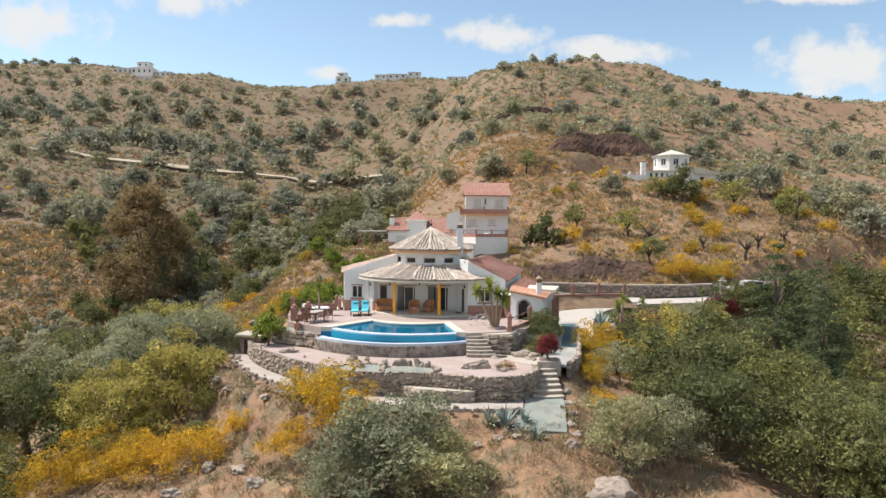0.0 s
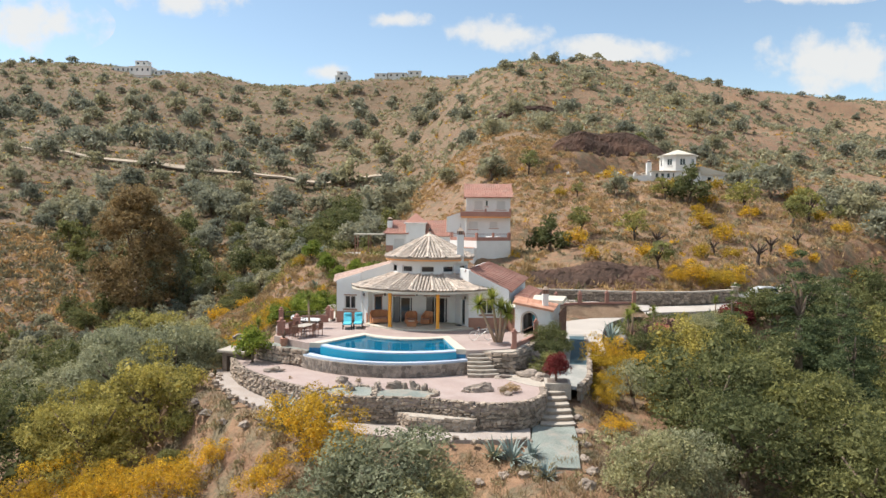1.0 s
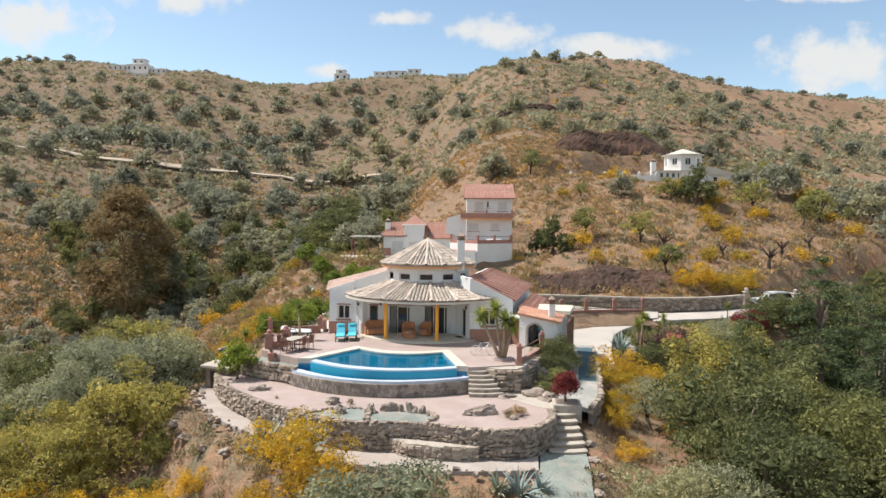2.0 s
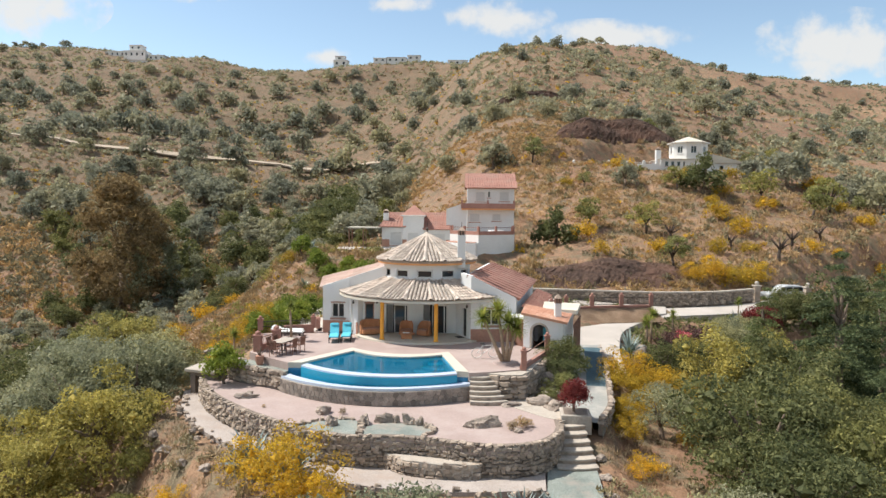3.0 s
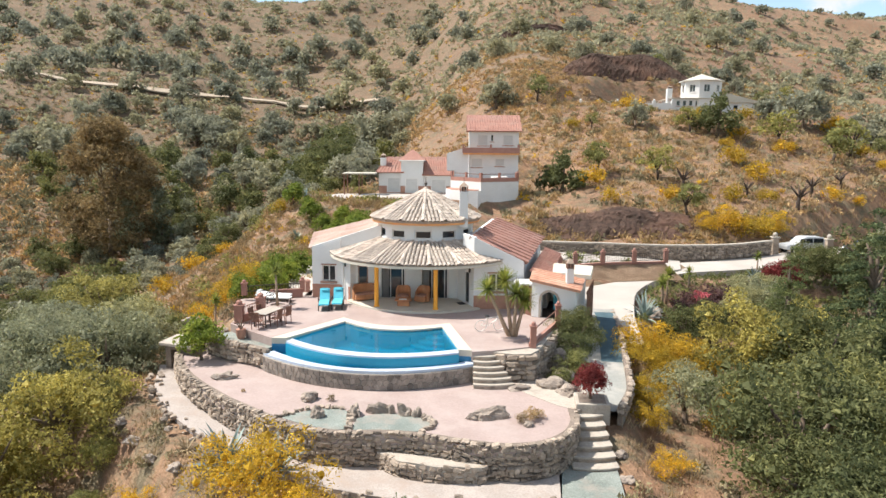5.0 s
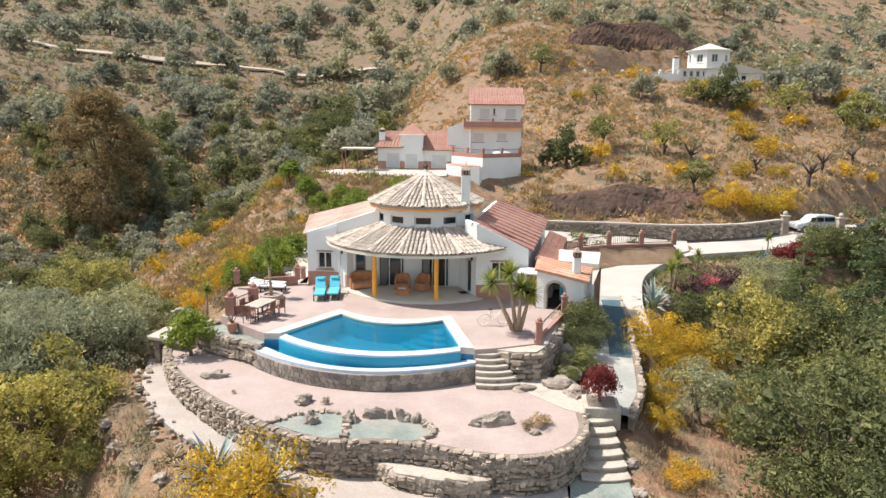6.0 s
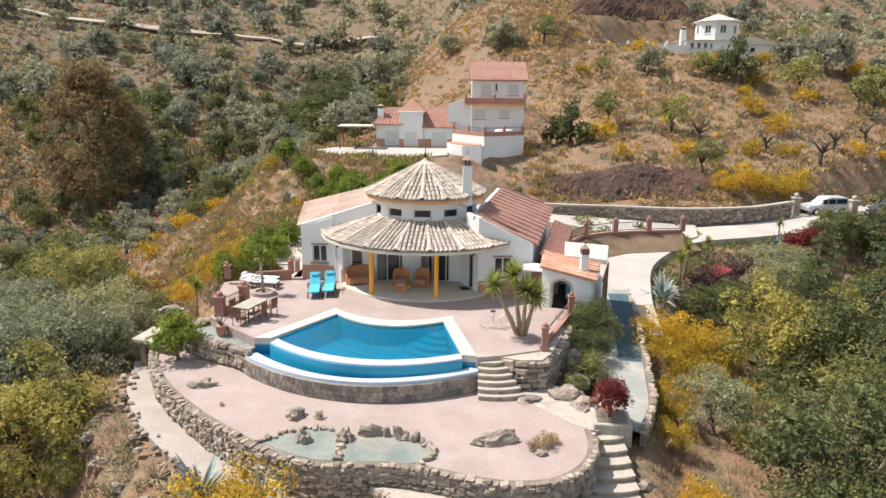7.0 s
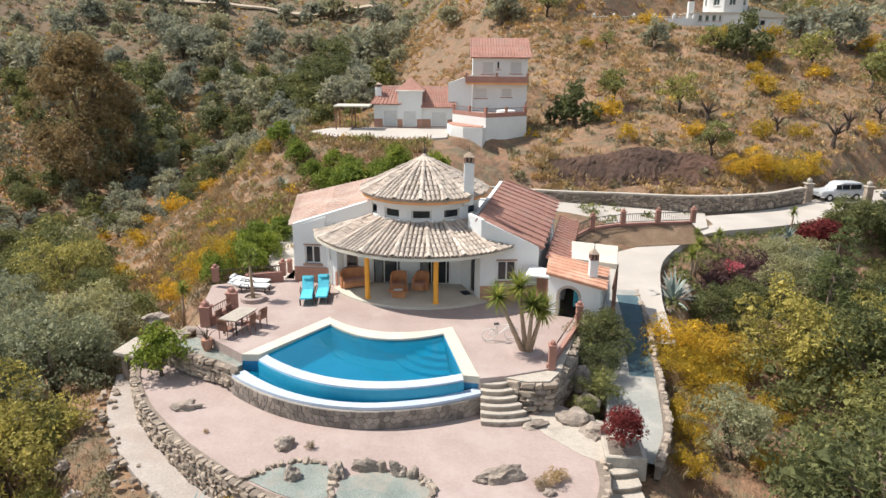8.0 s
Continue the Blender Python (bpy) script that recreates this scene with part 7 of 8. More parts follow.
def car(x, y, z, turn, paint, label, tall=1.0, L=2.2):
    """A parked car: shaped body with a cabin, glass, wheels and lights."""
    T = thing("parked_car", (0, 0, 0), label, "car", "parked cars")
    prof = [(-L, 0.45), (-L, 0.95), (-L + 0.08, 1.05), (L * 0.38, 1.05), (L * 0.92, 0.95), (L, 0.8), (L, 0.45)]
    cab = [(-L + 0.05, 1.05), (-L + 0.22, 1.05 + 0.62 * tall), (-0.1, 1.07 + 0.66 * tall), (L * 0.14, 1.03 + 0.6 * tall), (L * 0.45, 1.05)]
    for nm, pr, w, mt in (("body", prof, 0.88, paint), ("cabin", cab, 0.76, paint)):
        bm = bmesh.new()
        lf_, rt_ = [bm.verts.new((px, -w, pz)) for px, pz in pr], [bm.verts.new((px, w, pz)) for px, pz in pr]
        bm.faces.new(lf_)
        bm.faces.new(rt_[::-1])
        for i in range(len(pr)):
            j = (i + 1) % len(pr)
            bm.faces.new((lf_[i], rt_[i], rt_[j], lf_[j]))
        bmesh.ops.recalc_face_normals(bm, faces=bm.faces)
        part(nm, bevelled(bm, 0.05, 2), M[mt], T)
    for sx in (-0.775, 0.775):
        for a, b in ((-L + 0.35, -0.75), (-0.65, 0.1), (0.18, L * 0.33)):
            part("side_window", box(bmesh.new(), a, b, sx - 0.006, sx + 0.006, 1.12, 1.05 + 0.5 * tall), M["glass"], T)
    part("windscreen", box(bmesh.new(), -0.02, 0.02, -0.66, 0.66, 0.0, 0.62 * tall, pose(L * 0.34, 0, 1.1, 0, -42, 0)), M["glass"], T)
    for wx in (-L * 0.62, L * 0.62):
        for sy in (-0.82, 0.82):
            W = thing("wheel", (wx, sy, 0.36))
            W.parent = T
            bm = bmesh.new()
            bmesh.ops.create_cone(bm, segments=18, radius1=0.36, radius2=0.36, depth=0.22, cap_ends=True, matrix=pose(wx, sy, 0.36, 90, 0, 0))
            part("tyre", bm, M["rubber"], W)
            bm = bmesh.new()
            bmesh.ops.create_cone(bm, segments=12, radius1=0.2, radius2=0.2, depth=0.24, cap_ends=True, matrix=pose(wx, sy, 0.36, 90, 0, 0))
            part("rim", bm, M["frame"], W)
    for sy in (-0.62, 0.62):
        part("headlight", bevelled(box(bmesh.new(), L - 0.03, L + 0.02, sy - 0.16, sy + 0.16, 0.72, 0.86), 0.01), M["white_plastic"], T)
    T.matrix_basis = pose(x, y, z, 0, 0, turn)


car(35.8, 85.6, -1.15, 190, "car_paint", "silver estate off-roader parked outside the gate", 1.0)
car(42.6, 86.2, -1.4, 200, "car_dark", "dark saloon car parked beyond the gate", 0.75)

# ---- vegetation ----
OCT_V = np.array([(1, 0, 0), (-1, 0, 0), (0, 1, 0), (0, -1, 0), (0, 0, 1), (0, 0, -1.0)])
OCT_F = np.array([(0, 2, 4), (2, 1, 4), (1, 3, 4), (3, 0, 4), (2, 0, 5), (1, 2, 5), (3, 1, 5), (0, 3, 5)])


def unit(rg, n):
    v = rg.normal(size=(n, 3))
    return v / np.linalg.norm(v, axis=1)[:, None]


def leaves_on(rg, clumps, n, size, lean=0.6, slim=0.5, core=0.4):
    """Many small leaves over uneven clumps (x, y, z, radius, squash), with a leafy core in each clump."""
    C = np.asarray(clumps, float)
    k = rg.choice(len(C), n, p=C[:, 3] ** 2 / (C[:, 3] ** 2).sum())
    d = unit(rg, n)
    d[:, 2] = np.where(rg.random(n) < 0.55, np.abs(d[:, 2]), d[:, 2])
    r = C[k, 3] * rg.uniform(0.72, 1.14, n)
    pos = C[k, :3] + d * np.stack([r, r, r * C[k, 4]], -1)
    nrm = d * (1 - lean) + unit(rg, n) * lean
    nrm /= np.linalg.norm(nrm, axis=1)[:, None]
    t = np.cross(nrm, unit(rg, n))
    t /= np.linalg.norm(t, axis=1)[:, None] + 1e-9
    bt = np.cross(nrm, t)
    s = size * rg.uniform(0.6, 1.4, n)[:, None]
    q = np.stack([pos - t * s - bt * s * slim, pos - t * s * 0.7 + bt * s * slim + nrm * s * 0.2, pos + t * s], 1)
    V, F = [q.reshape(-1, 3)], [np.arange(3 * n).reshape(n, 3).tolist()]
    o = 3 * n
    for c in C:
        if core:
            w = OCT_V * (core * c[3] * rg.uniform(0.6, 1.1, (len(OCT_V), 1))) * (1, 1, c[4]) + c[:3]
            V.append(w)
            F.append((OCT_F + o).tolist())
            o += len(OCT_V)
    return np.concatenate(V), [f for g in F for f in g]


def clumps_round(rg, n, R, H, z0, r0, r1, flat=0.8, ragged=0.25):
    """Clumps spread through a dome of radius R and height H above z0."""
    out = []
    for i in range(n):
        d = unit(rg, 1)[0]
        d[2] = abs(d[2]) * 1.1 - 0.15
        k = rg.uniform(0.45, 1.0) ** 0.5 * (1 + rg.uniform(-ragged, ragged))
        out.append((d[0] * R * k, d[1] * R * k, z0 + max(d[2], -0.1) * H * k, rg.uniform(r0, r1), flat))
    return out


def limbs(rg, bm, top, R, n, r, fork=0.35):
    h = top * fork
    p0 = (0, 0, -0.4)
    p1 = (rg.uniform(-0.15, 0.15), rg.uniform(-0.15, 0.15), h)
    tube(bm, [p0, (0.03, 0.02, h * 0.5), p1], [r * 1.3, r, r * 0.8], 7)
    for i in range(n):
        a = 2 * math.pi * (i + rg.uniform(-0.3, 0.3)) / n
        k = rg.uniform(0.4, 0.85)
        e = (p1[0] + math.cos(a) * R * k, p1[1] + math.sin(a) * R * k, top * rg.uniform(0.62, 0.9))
        m = tuple((p1[j] * 0.45 + e[j] * 0.55) + (0, 0, 0.12 * top)[j] * rg.uniform(-0.5, 0.8) for j in range(3))
        tube(bm, [p1, m, e], [r * 0.6, r * 0.4, r * 0.12], 5)
    return bm


def plant(name, label, category, clumps, n, size, leafmat, trunk=None, bark="bark", group="", lean=0.6, slim=0.5, core=0.4, seed=1):
    """A tree or shrub at the origin: a trunk with limbs, and a crown of leaves."""
    rg = np.random.default_rng(seed)
    P = thing(name, (0, 0, 0), label, category, group)
    if trunk:
        part("trunk", limbs(rg, bmesh.new(), *trunk), M[bark], P, smooth=True)
    V, F = leaves_on(rg, clumps, n, size, lean, slim, core)
    raw("crown" if trunk else "foliage", V, F, M[leafmat], P)
    return P


def R_(s):
    return np.random.default_rng(s)


PROTO = {}


def proto(key, *a, **k):
    PROTO.setdefault(key, []).append(plant(*a, **k))


OLIVE = "grey-green olive tree on the dry slope"
for s in (11, 12, 13):
    proto("olive", "olive_tree", OLIVE, "olive tree", clumps_round(R_(s), 46, 2.0, 2.4, 1.9, 0.4, 0.8, 0.85, 0.35), 9000, 0.072, "olive", (4.0, 1.7, 5, 0.2), group="olive trees of the valley", seed=s)
for s in (21, 22, 23):
    proto("oak", "evergreen_tree", "dark green evergreen tree in the valley thicket", "tree", clumps_round(R_(s), 60, 2.6, 3.0, 1.6, 0.45, 0.95, 0.8, 0.3), 9500, 0.08, "oak", (4.4, 2.0, 6, 0.22), group="evergreen trees of the thicket", seed=s)
for s in (25, 26, 27):
    proto("mastic", "mastic_tree", "rounded yellow-olive mastic tree in the valley thicket", "tree", clumps_round(R_(s), 70, 2.4, 2.8, 1.2, 0.3, 0.7, 0.85, 0.4), 10500, 0.068, "mastic", (4.0, 1.8, 6, 0.2), group="mastic trees of the thicket", seed=s)
for s in (31, 32):
    proto("scrub", "shrub", "yellow-green leafy shrub among the thicket", "shrub", clumps_round(R_(s), 34, 1.5, 1.7, 0.5, 0.35, 0.65, 0.85, 0.35), 3600, 0.075, "scrub", group="leafy shrubs of the thicket", seed=s)
for s in (41, 42):
    proto("gorse", "broom_bush", "yellow flowering broom bush on the slope", "bush", clumps_round(R_(s), 40, 1.5, 1.5, 0.5, 0.28, 0.6, 0.9, 0.45), 6000, 0.055, "gorse", lean=0.8, slim=0.35, core=0.35, group="flowering broom bushes", seed=s)
for s in (43, 44):
    proto("lowgorse", "broom_bush", "yellow flowering broom bush on the hillside", "bush", clumps_round(R_(s), 18, 1.5, 1.4, 0.5, 0.35, 0.7, 0.9, 0.45), 1200, 0.11, "gorse", lean=0.8, slim=0.4, core=0.5, group="broom bushes of the hillside", seed=s)
for s in (51, 52):
    cl = []
    rg = R_(s)
    for tier in range(13):
        h = (tier + 0.5) / 13
        reach = 3.2 * (1 - h) ** 0.85 + 0.25
        for i in range(max(3, round(9 * (1 - h)) + 2)):
            a = rg.uniform(0, 2 * math.pi)
            k = rg.uniform(0.75, 1.15)
            for f in (0.45, 0.72, 1.0):
                cl.append((math.cos(a) * reach * k * f, math.sin(a) * reach * k * f, 0.7 + 8.6 * h - 0.35 * f * reach * 0.35, (0.8 - 0.32 * f) * (1.2 - 0.7 * h), 0.6))
    proto("fir", "conifer", "tall feathery dark conifer in the gully", "conifer", cl, 13000, 0.1, "fir", (8.5, 0.8, 5, 0.24, 0.6), slim=0.35, group="tall conifers of the gully", seed=s)
for s in (61,):
    cl = []
    rg = R_(s)
    for i in range(40):
        h = rg.uniform(0.0, 1.0)
        r = 1.2 * math.sin(math.pi * (0.12 + 0.8 * h)) * rg.uniform(0.4, 1.0)
        a = rg.uniform(0, 2 * math.pi)
        cl.append((math.cos(a) * r, math.sin(a) * r, 0.8 + 5.6 * h, rg.uniform(0.4, 0.75), 0.95))
    proto("poplar", "poplar_tree", "slim light green poplar tree in the valley", "tree", cl, 2200, 0.15, "olive", (5.8, 0.4, 4, 0.14), group="slim poplar trees", seed=s)
for s in (71, 72, 73):
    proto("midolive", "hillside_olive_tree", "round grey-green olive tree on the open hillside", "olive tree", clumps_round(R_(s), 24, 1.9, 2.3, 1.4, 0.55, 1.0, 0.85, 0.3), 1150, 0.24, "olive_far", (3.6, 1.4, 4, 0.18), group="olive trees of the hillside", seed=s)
for s in (74, 75):
    proto("halfoak", "thicket_tree", "green leafy tree in the gully thicket", "tree", clumps_round(R_(s), 36, 2.5, 2.9, 1.3, 0.5, 0.95, 0.8, 0.35), 4000, 0.125, "oak", (4.2, 1.9, 5, 0.2), group="leafy trees of the gully", seed=s)
for s in (76, 77):
    proto("midgreen", "evergreen_tree", "dark green evergreen tree along the valley", "tree", clumps_round(R_(s), 26, 1.9, 2.4, 1.3, 0.55, 1.0, 0.85, 0.3), 1500, 0.2, "oak", (3.8, 1.4, 4, 0.18), group="evergreen trees of the valley", seed=s)
for s in (81, 82, 83):
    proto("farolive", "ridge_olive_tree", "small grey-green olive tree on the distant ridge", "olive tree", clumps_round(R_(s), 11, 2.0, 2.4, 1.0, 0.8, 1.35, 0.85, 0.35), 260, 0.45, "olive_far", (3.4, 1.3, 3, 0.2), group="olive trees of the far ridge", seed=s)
for s in (91, 92):
    proto("almond", "almond_tree", "thin green almond tree with dark branches", "almond tree", clumps_round(R_(s), 22, 1.7, 2.0, 1.7, 0.35, 0.7, 0.85, 0.4), 1000, 0.15, "scrub", (3.6, 1.6, 6, 0.16), bark="bark_dark", core=0.4, group="almond trees of the slope", seed=s)


def stand(key, x, y, scale=1.0, turn=None, pick=None, sink=0.12, tall=1.0, z=None):
    """Sets a copy of a plant on the ground."""
    k = PROTO[key][(pick if pick is not None else int(rng.integers(99))) % len(PROTO[key])]
    a = rng.uniform(0, 360) if turn is None else turn
    zz = gz(x, y) - sink * scale if z is None else z
    return copy_thing(k, pose(x, y, zz, rng.uniform(-4, 4), rng.uniform(-4, 4), a) @ Matrix.Diagonal((scale, scale, scale * tall, 1)))


def near_line(x, y, line):
    P = np.array([p[:2] for p in line])
    a, d = P[:-1], P[1:] - P[:-1]
    t = np.clip(((np.array((x, y)) - a) * d).sum(1) / (d * d).sum(1), 0, 1)
    return float(np.hypot(*(a + t[:, None] * d - (x, y)).T).min())


def inside(x, y, poly):
    c = False
    for (x0, y0), (x1, y1) in zip(poly, poly[1:] + poly[:1]):
        if (y0 > y) != (y1 > y) and x < (x1 - x0) * (y - y0) / (y1 - y0) + x0:
            c = not c
    return c


GROUNDS = [(-15.8, 48.8), (-14.5, 44.7), (-12.0, 41.2), (-8.6, 38.3), (-5, 35.4), (4.2, 34.6), (6.8, 36.5), (7.6, 43), (9.6, 50), (10.5, 57), (12.5, 63.5), (8, 70), (-3, 73), (-9.5, 67), (-10.5, 57.5), (-13.0, 54), (-13.5, 50)]
HOUSE2 = [(-17.2, 95), (-12.8, 90.4), (-5, 88.2), (2, 89.8), (7, 92.8), (8.5, 100), (8.5, 109), (-11, 109), (-11, 99), (-15, 99.5)]
HOUSE3 = [(24, 137), (40, 133), (60, 133), (62, 152), (24, 152)]


DRIVE_BED = [(9.5, 55.0), (14.0, 63.0), (19.0, 69.0), (27.0, 73.5), (33.0, 77.5), (33.5, 71.0), (25.0, 63.5), (18.5, 58.5), (15.0, 50.0), (10.0, 44.0)]


def free(x, y, gap=1.0):
    if inside(x, y, GROUNDS) or inside(x, y, HOUSE2) or inside(x, y, HOUSE3):
        return False
    return near_line(x, y, drive_line) > 2.8 + gap and near_line(x, y, [(5, 72), (20, 79.5), (33, 84)]) > 1.0 + gap


def scatter(poly, gap, tries, seed, taken=()):
    rg = np.random.default_rng(seed)
    P = np.array(poly)
    lo, hi = P.min(0), P.max(0)
    out = []
    pts = list(taken)
    for _ in range(tries):
        x, y = rg.uniform(lo, hi)
        g = gap * rg.uniform(0.75, 1.5)
        if inside(x, y, poly) and abs(x) < 0.66 * y + 5 and not inside(x, y, DRIVE_BED) and free(x, y, 0.6) and all((x - a) ** 2 + (y - b) ** 2 > g * g for a, b in pts):
            pts.append((x, y))
            out.append((float(x), float(y)))
    return out


FIXED = []


def put(key, x, y, scale, **k):
    FIXED.append((x, y))
    return stand(key, x, y, scale, **k)


# foreground
put("olive", -2.4, 31.0, 1.4, pick=0, tall=0.9, sink=0.75)
put("olive", -4.6, 30.0, 0.9, pick=1, tall=0.85, sink=0.9)
put("olive", -0.2, 30.0, 1.0, pick=2, tall=0.85, sink=0.9)
put("gorse", -6.6, 35.6, 1.25, pick=0, tall=1.0)
put("gorse", -5.2, 34.6, 1.05, pick=1)
put("gorse", -8.0, 34.4, 0.8, pick=1)
for x, y, s in ((-19.5, 37.0, 1.2), (-17.2, 36.0, 1.1), (-15.0, 36.2, 1.1), (-13.0, 36.8, 0.9), (-21.5, 36.0, 1.1), (-11.6, 37.6, 0.6)):
    put("gorse", x, y, s)
put("olive", 8.0, 30.6, 0.85, pick=1, sink=0.6)
put("olive", 10.2, 31.6, 0.8, pick=2, sink=0.6)
put("oak", 13.4, 38.5, 1.3, pick=0, tall=0.95)
put("oak", 17.5, 36.5, 1.2, pick=1)
put("oak", 16.6, 43.0, 1.15, pick=2)
for x, y, s in ((13.0, 33.4, 1.0), (17.0, 31.0, 1.1), (21.0, 34.4, 1.15), (24.5, 38.5, 1.2), (12.2, 35.6, 0.8), (20.0, 29.5, 1.0), (26.0, 33.0, 1.1)):
    put("oak", x, y, s)
put("fir", 27.0, 57.5, 1.3, pick=0)
put("fir", 27.6, 51.5, 1.0, pick=1)
put("fir", 31.5, 60.0, 1.15, pick=1)
put("fir", 23.0, 61.0, 0.85, pick=0)
put("olive", 11.0, 44.6, 0.72, pick=0, sink=0.5)
for x, y, s in ((10.6, 51.8, 1.0), (11.8, 50.2, 0.95), (9.9, 49.6, 0.8), (12.6, 52.6, 0.9), (9.2, 46.2, 0.55), (13.4, 54.0, 1.1), (14.8, 53.0, 0.9), (11.6, 48.0, 0.8), (9.5, 44.8, 0.55), (15.4, 49.6, 0.6), (13.6, 48.4, 0.6), (8.6, 42.4, 0.5), (12.4, 44.2, 0.5), (8.8, 39.2, 0.5)):
    put("gorse", x, y, s)
# beside the path
put("mastic", -17.4, 43.0, 1.3, pick=0, tall=1.0)
put("mastic", -19.4, 40.0, 1.1, pick=1)
put("scrub", -14.9, 41.4, 0.6)
put("scrub", -15.6, 44.0, 0.5)
put("mastic", -21.5, 42.0, 1.0, pick=2)
put("olive", -18.2, 48.4, 1.25, pick=0)
put("olive", -20.8, 46.0, 1.3, pick=1)
put("olive", -18.4, 52.4, 0.95, pick=2)
put("olive", -18.6, 52.8, 1.1, pick=0)
put("olive", -22.0, 49.6, 1.2, pick=1)
put("scrub", -14.6, 39.4, 0.5, pick=1)
put("poplar", -49.5, 128.0, 1.55)
put("poplar", -52.5, 123.5, 1.5)
put("poplar", -45.0, 127.0, 1.2)

LEFT = [(-75, 34), (-24, 30), (-17.5, 38), (-16.5, 53), (-19, 58), (-26, 66), (-33, 77), (-37, 92), (-31, 104), (-18, 112), (-14, 119), (-26, 136), (-50, 142), (-66, 130), (-80, 100)]
for x, y in scatter(LEFT, 4.1, 3000, 5, FIXED):
    u = rng.random()
    if y > 66:
        stand("midolive" if u < 0.5 else "midgreen" if u < 0.75 else "halfoak" if u < 0.93 else "scrub", x, y, rng.uniform(0.8, 1.5) * (0.72 if y > 84 else 0.9))
    elif x < -34:
        stand("halfoak" if u < 0.6 else "midolive", x, y, rng.uniform(0.9, 1.3))
    else:
        stand("oak" if u < 0.25 else "mastic" if u < 0.4 else "olive" if u < 0.85 else "scrub", x, y, rng.uniform(0.65, 1.45))
RIGHT = [(10.0, 33), (20, 26), (60, 30), (75, 75), (50, 86), (40, 80), (30, 70), (19, 66), (14.5, 60), (13, 54), (14.5, 47), (11, 40)]
for x, y in scatter(RIGHT, 3.4, 2200, 6, FIXED):
    u = rng.random()
    if y > 54 or x > 34:
        low = 0.74 if y > 57 and x < 34 else 1.0
        stand("halfoak" if u < 0.62 else "midolive" if u < 0.75 else "scrub", x, y, rng.uniform(0.75, 1.25) * low)
        continue
    stand("oak" if u < 0.58 else "mastic" if u < 0.64 else "scrub" if u < 0.74 else "olive", x, y, rng.uniform(0.65, 1.45))


# big rusty tree and the woods behind it
rg = R_(401)
cl = []
for i in range(150):
    h = rg.uniform(0.06, 1.0)
    r = 6.8 * math.sin(math.pi * min(1.0, 0.25 + 0.72 * h)) ** 0.6 * rg.uniform(0.4, 1.05)
    a = rg.uniform(0, 2 * math.pi)
    cl.append((math.cos(a) * r, math.sin(a) * r, 1.0 + 17 * h, rg.uniform(0.9, 1.9), 0.9))
rust = plant("eucalyptus_tree", "tall rusty-brown eucalyptus tree rising from the valley", "tree", cl, 26000, 0.2, "brown_leaf", (16.0, 3.5, 8, 0.5), core=0.5, seed=402)
rust.matrix_basis = pose(-57.0, 126.0, gz(-57, 126) - 0.5) @ Matrix.Diagonal((1.15, 1.15, 1.2, 1))
for x, y, s in ((-22.5, 149.0, 2.2), (-27.5, 151.0, 2.0), (-17.5, 147.0, 1.9), (-31.5, 147.0, 1.7), (-14.0, 150.0, 1.2)):
    stand("oak" if s > 1.9 else "midolive", x, y, s * 0.9)
VALLEY = [(-72, 140), (-50, 143), (-26, 137), (-13, 122), (-10, 140), (-16, 160), (-34, 178), (-58, 192), (-84, 190), (-92, 160)]
for x, y in scatter(VALLEY, 5.2, 900, 8):
    stand("midgreen" if rng.random() < 0.6 else "midolive", x, y, rng.uniform(0.9, 1.7))
for key, x, y, s in (("halfoak", -24.0, 170.0, 2.3), ("midolive", -18.0, 168.0, 2.6), ("halfoak", -30.0, 174.0, 2.1), ("midolive", -35.0, 176.0, 2.0)):
    stand(key, x, y, s)
for x, y, s in ((-66, 205, 2.2), (-72, 212, 2.4), (-78, 216, 2.1), (-60, 200, 1.8), (-84, 222, 2.0), (-100, 186, 2.3), (-96, 180, 2.0), (-92, 246, 2.0)):
    stand("midolive", x, y, s)
# trees of the near right-hand slope
for key, x, y, s in (("midgreen", 37.3, 116.0, 1.45), ("almond", 45.1, 113.5, 1.3), ("almond", 25.1, 89.7, 0.95), ("almond", 33.8, 117.0, 1.0), ("midgreen", 13.0, 100.5, 1.3), ("almond", 17.8, 103.0, 1.1),
        ("midolive", 6.5, 138.0, 1.4), ("midolive", -1.8, 152.0, 1.1), ("almond", 13.5, 136.0, 1.2), ("almond", 54.1, 111.5, 1.4), ("midolive", 72.8, 139.2, 1.4), ("midolive", 55.0, 127.0, 1.6), 
        ("midolive", 26.5, 120.0, 1.0), ("almond", 49.9, 108.0, 1.3), ("midolive", 70.3, 126.4, 1.7), ("midolive", 62.4, 105.7, 1.5), ("almond", 24.9, 101.0, 1.1), ("midolive", 52, 133, 1.2)):
    stand(key, x, y, s)


def snag(x, y, s, seed):
    """A bare dead tree with twisted dark limbs."""
    rg = R_(seed)
    bm = bmesh.new()
    limbs(rg, bm, 3.2, 1.8, 9, 0.22, 0.4)
    T = thing("dead_tree", (x, y, gz(x, y)), "bare dead tree with twisted dark branches", "dead tree", "dead trees of the slope")
    me = part("trunk", bm, M["bark_dark"], None)
    me.parent = T
    T.scale = (s, s, s)
    return T


for k, (x, y, s) in enumerate(((27.3, 98.3, 1.0), (38.8, 93.4, 1.0), (34.5, 97.0, 0.7), (42.0, 97.0, 0.9), (47.0, 100.0, 0.8))):
    snag(x, y, s, 500 + k)

# open hillsides: scattered trees
CUTS = [(14, 132), (60, 132), (60, 166), (14, 164)]


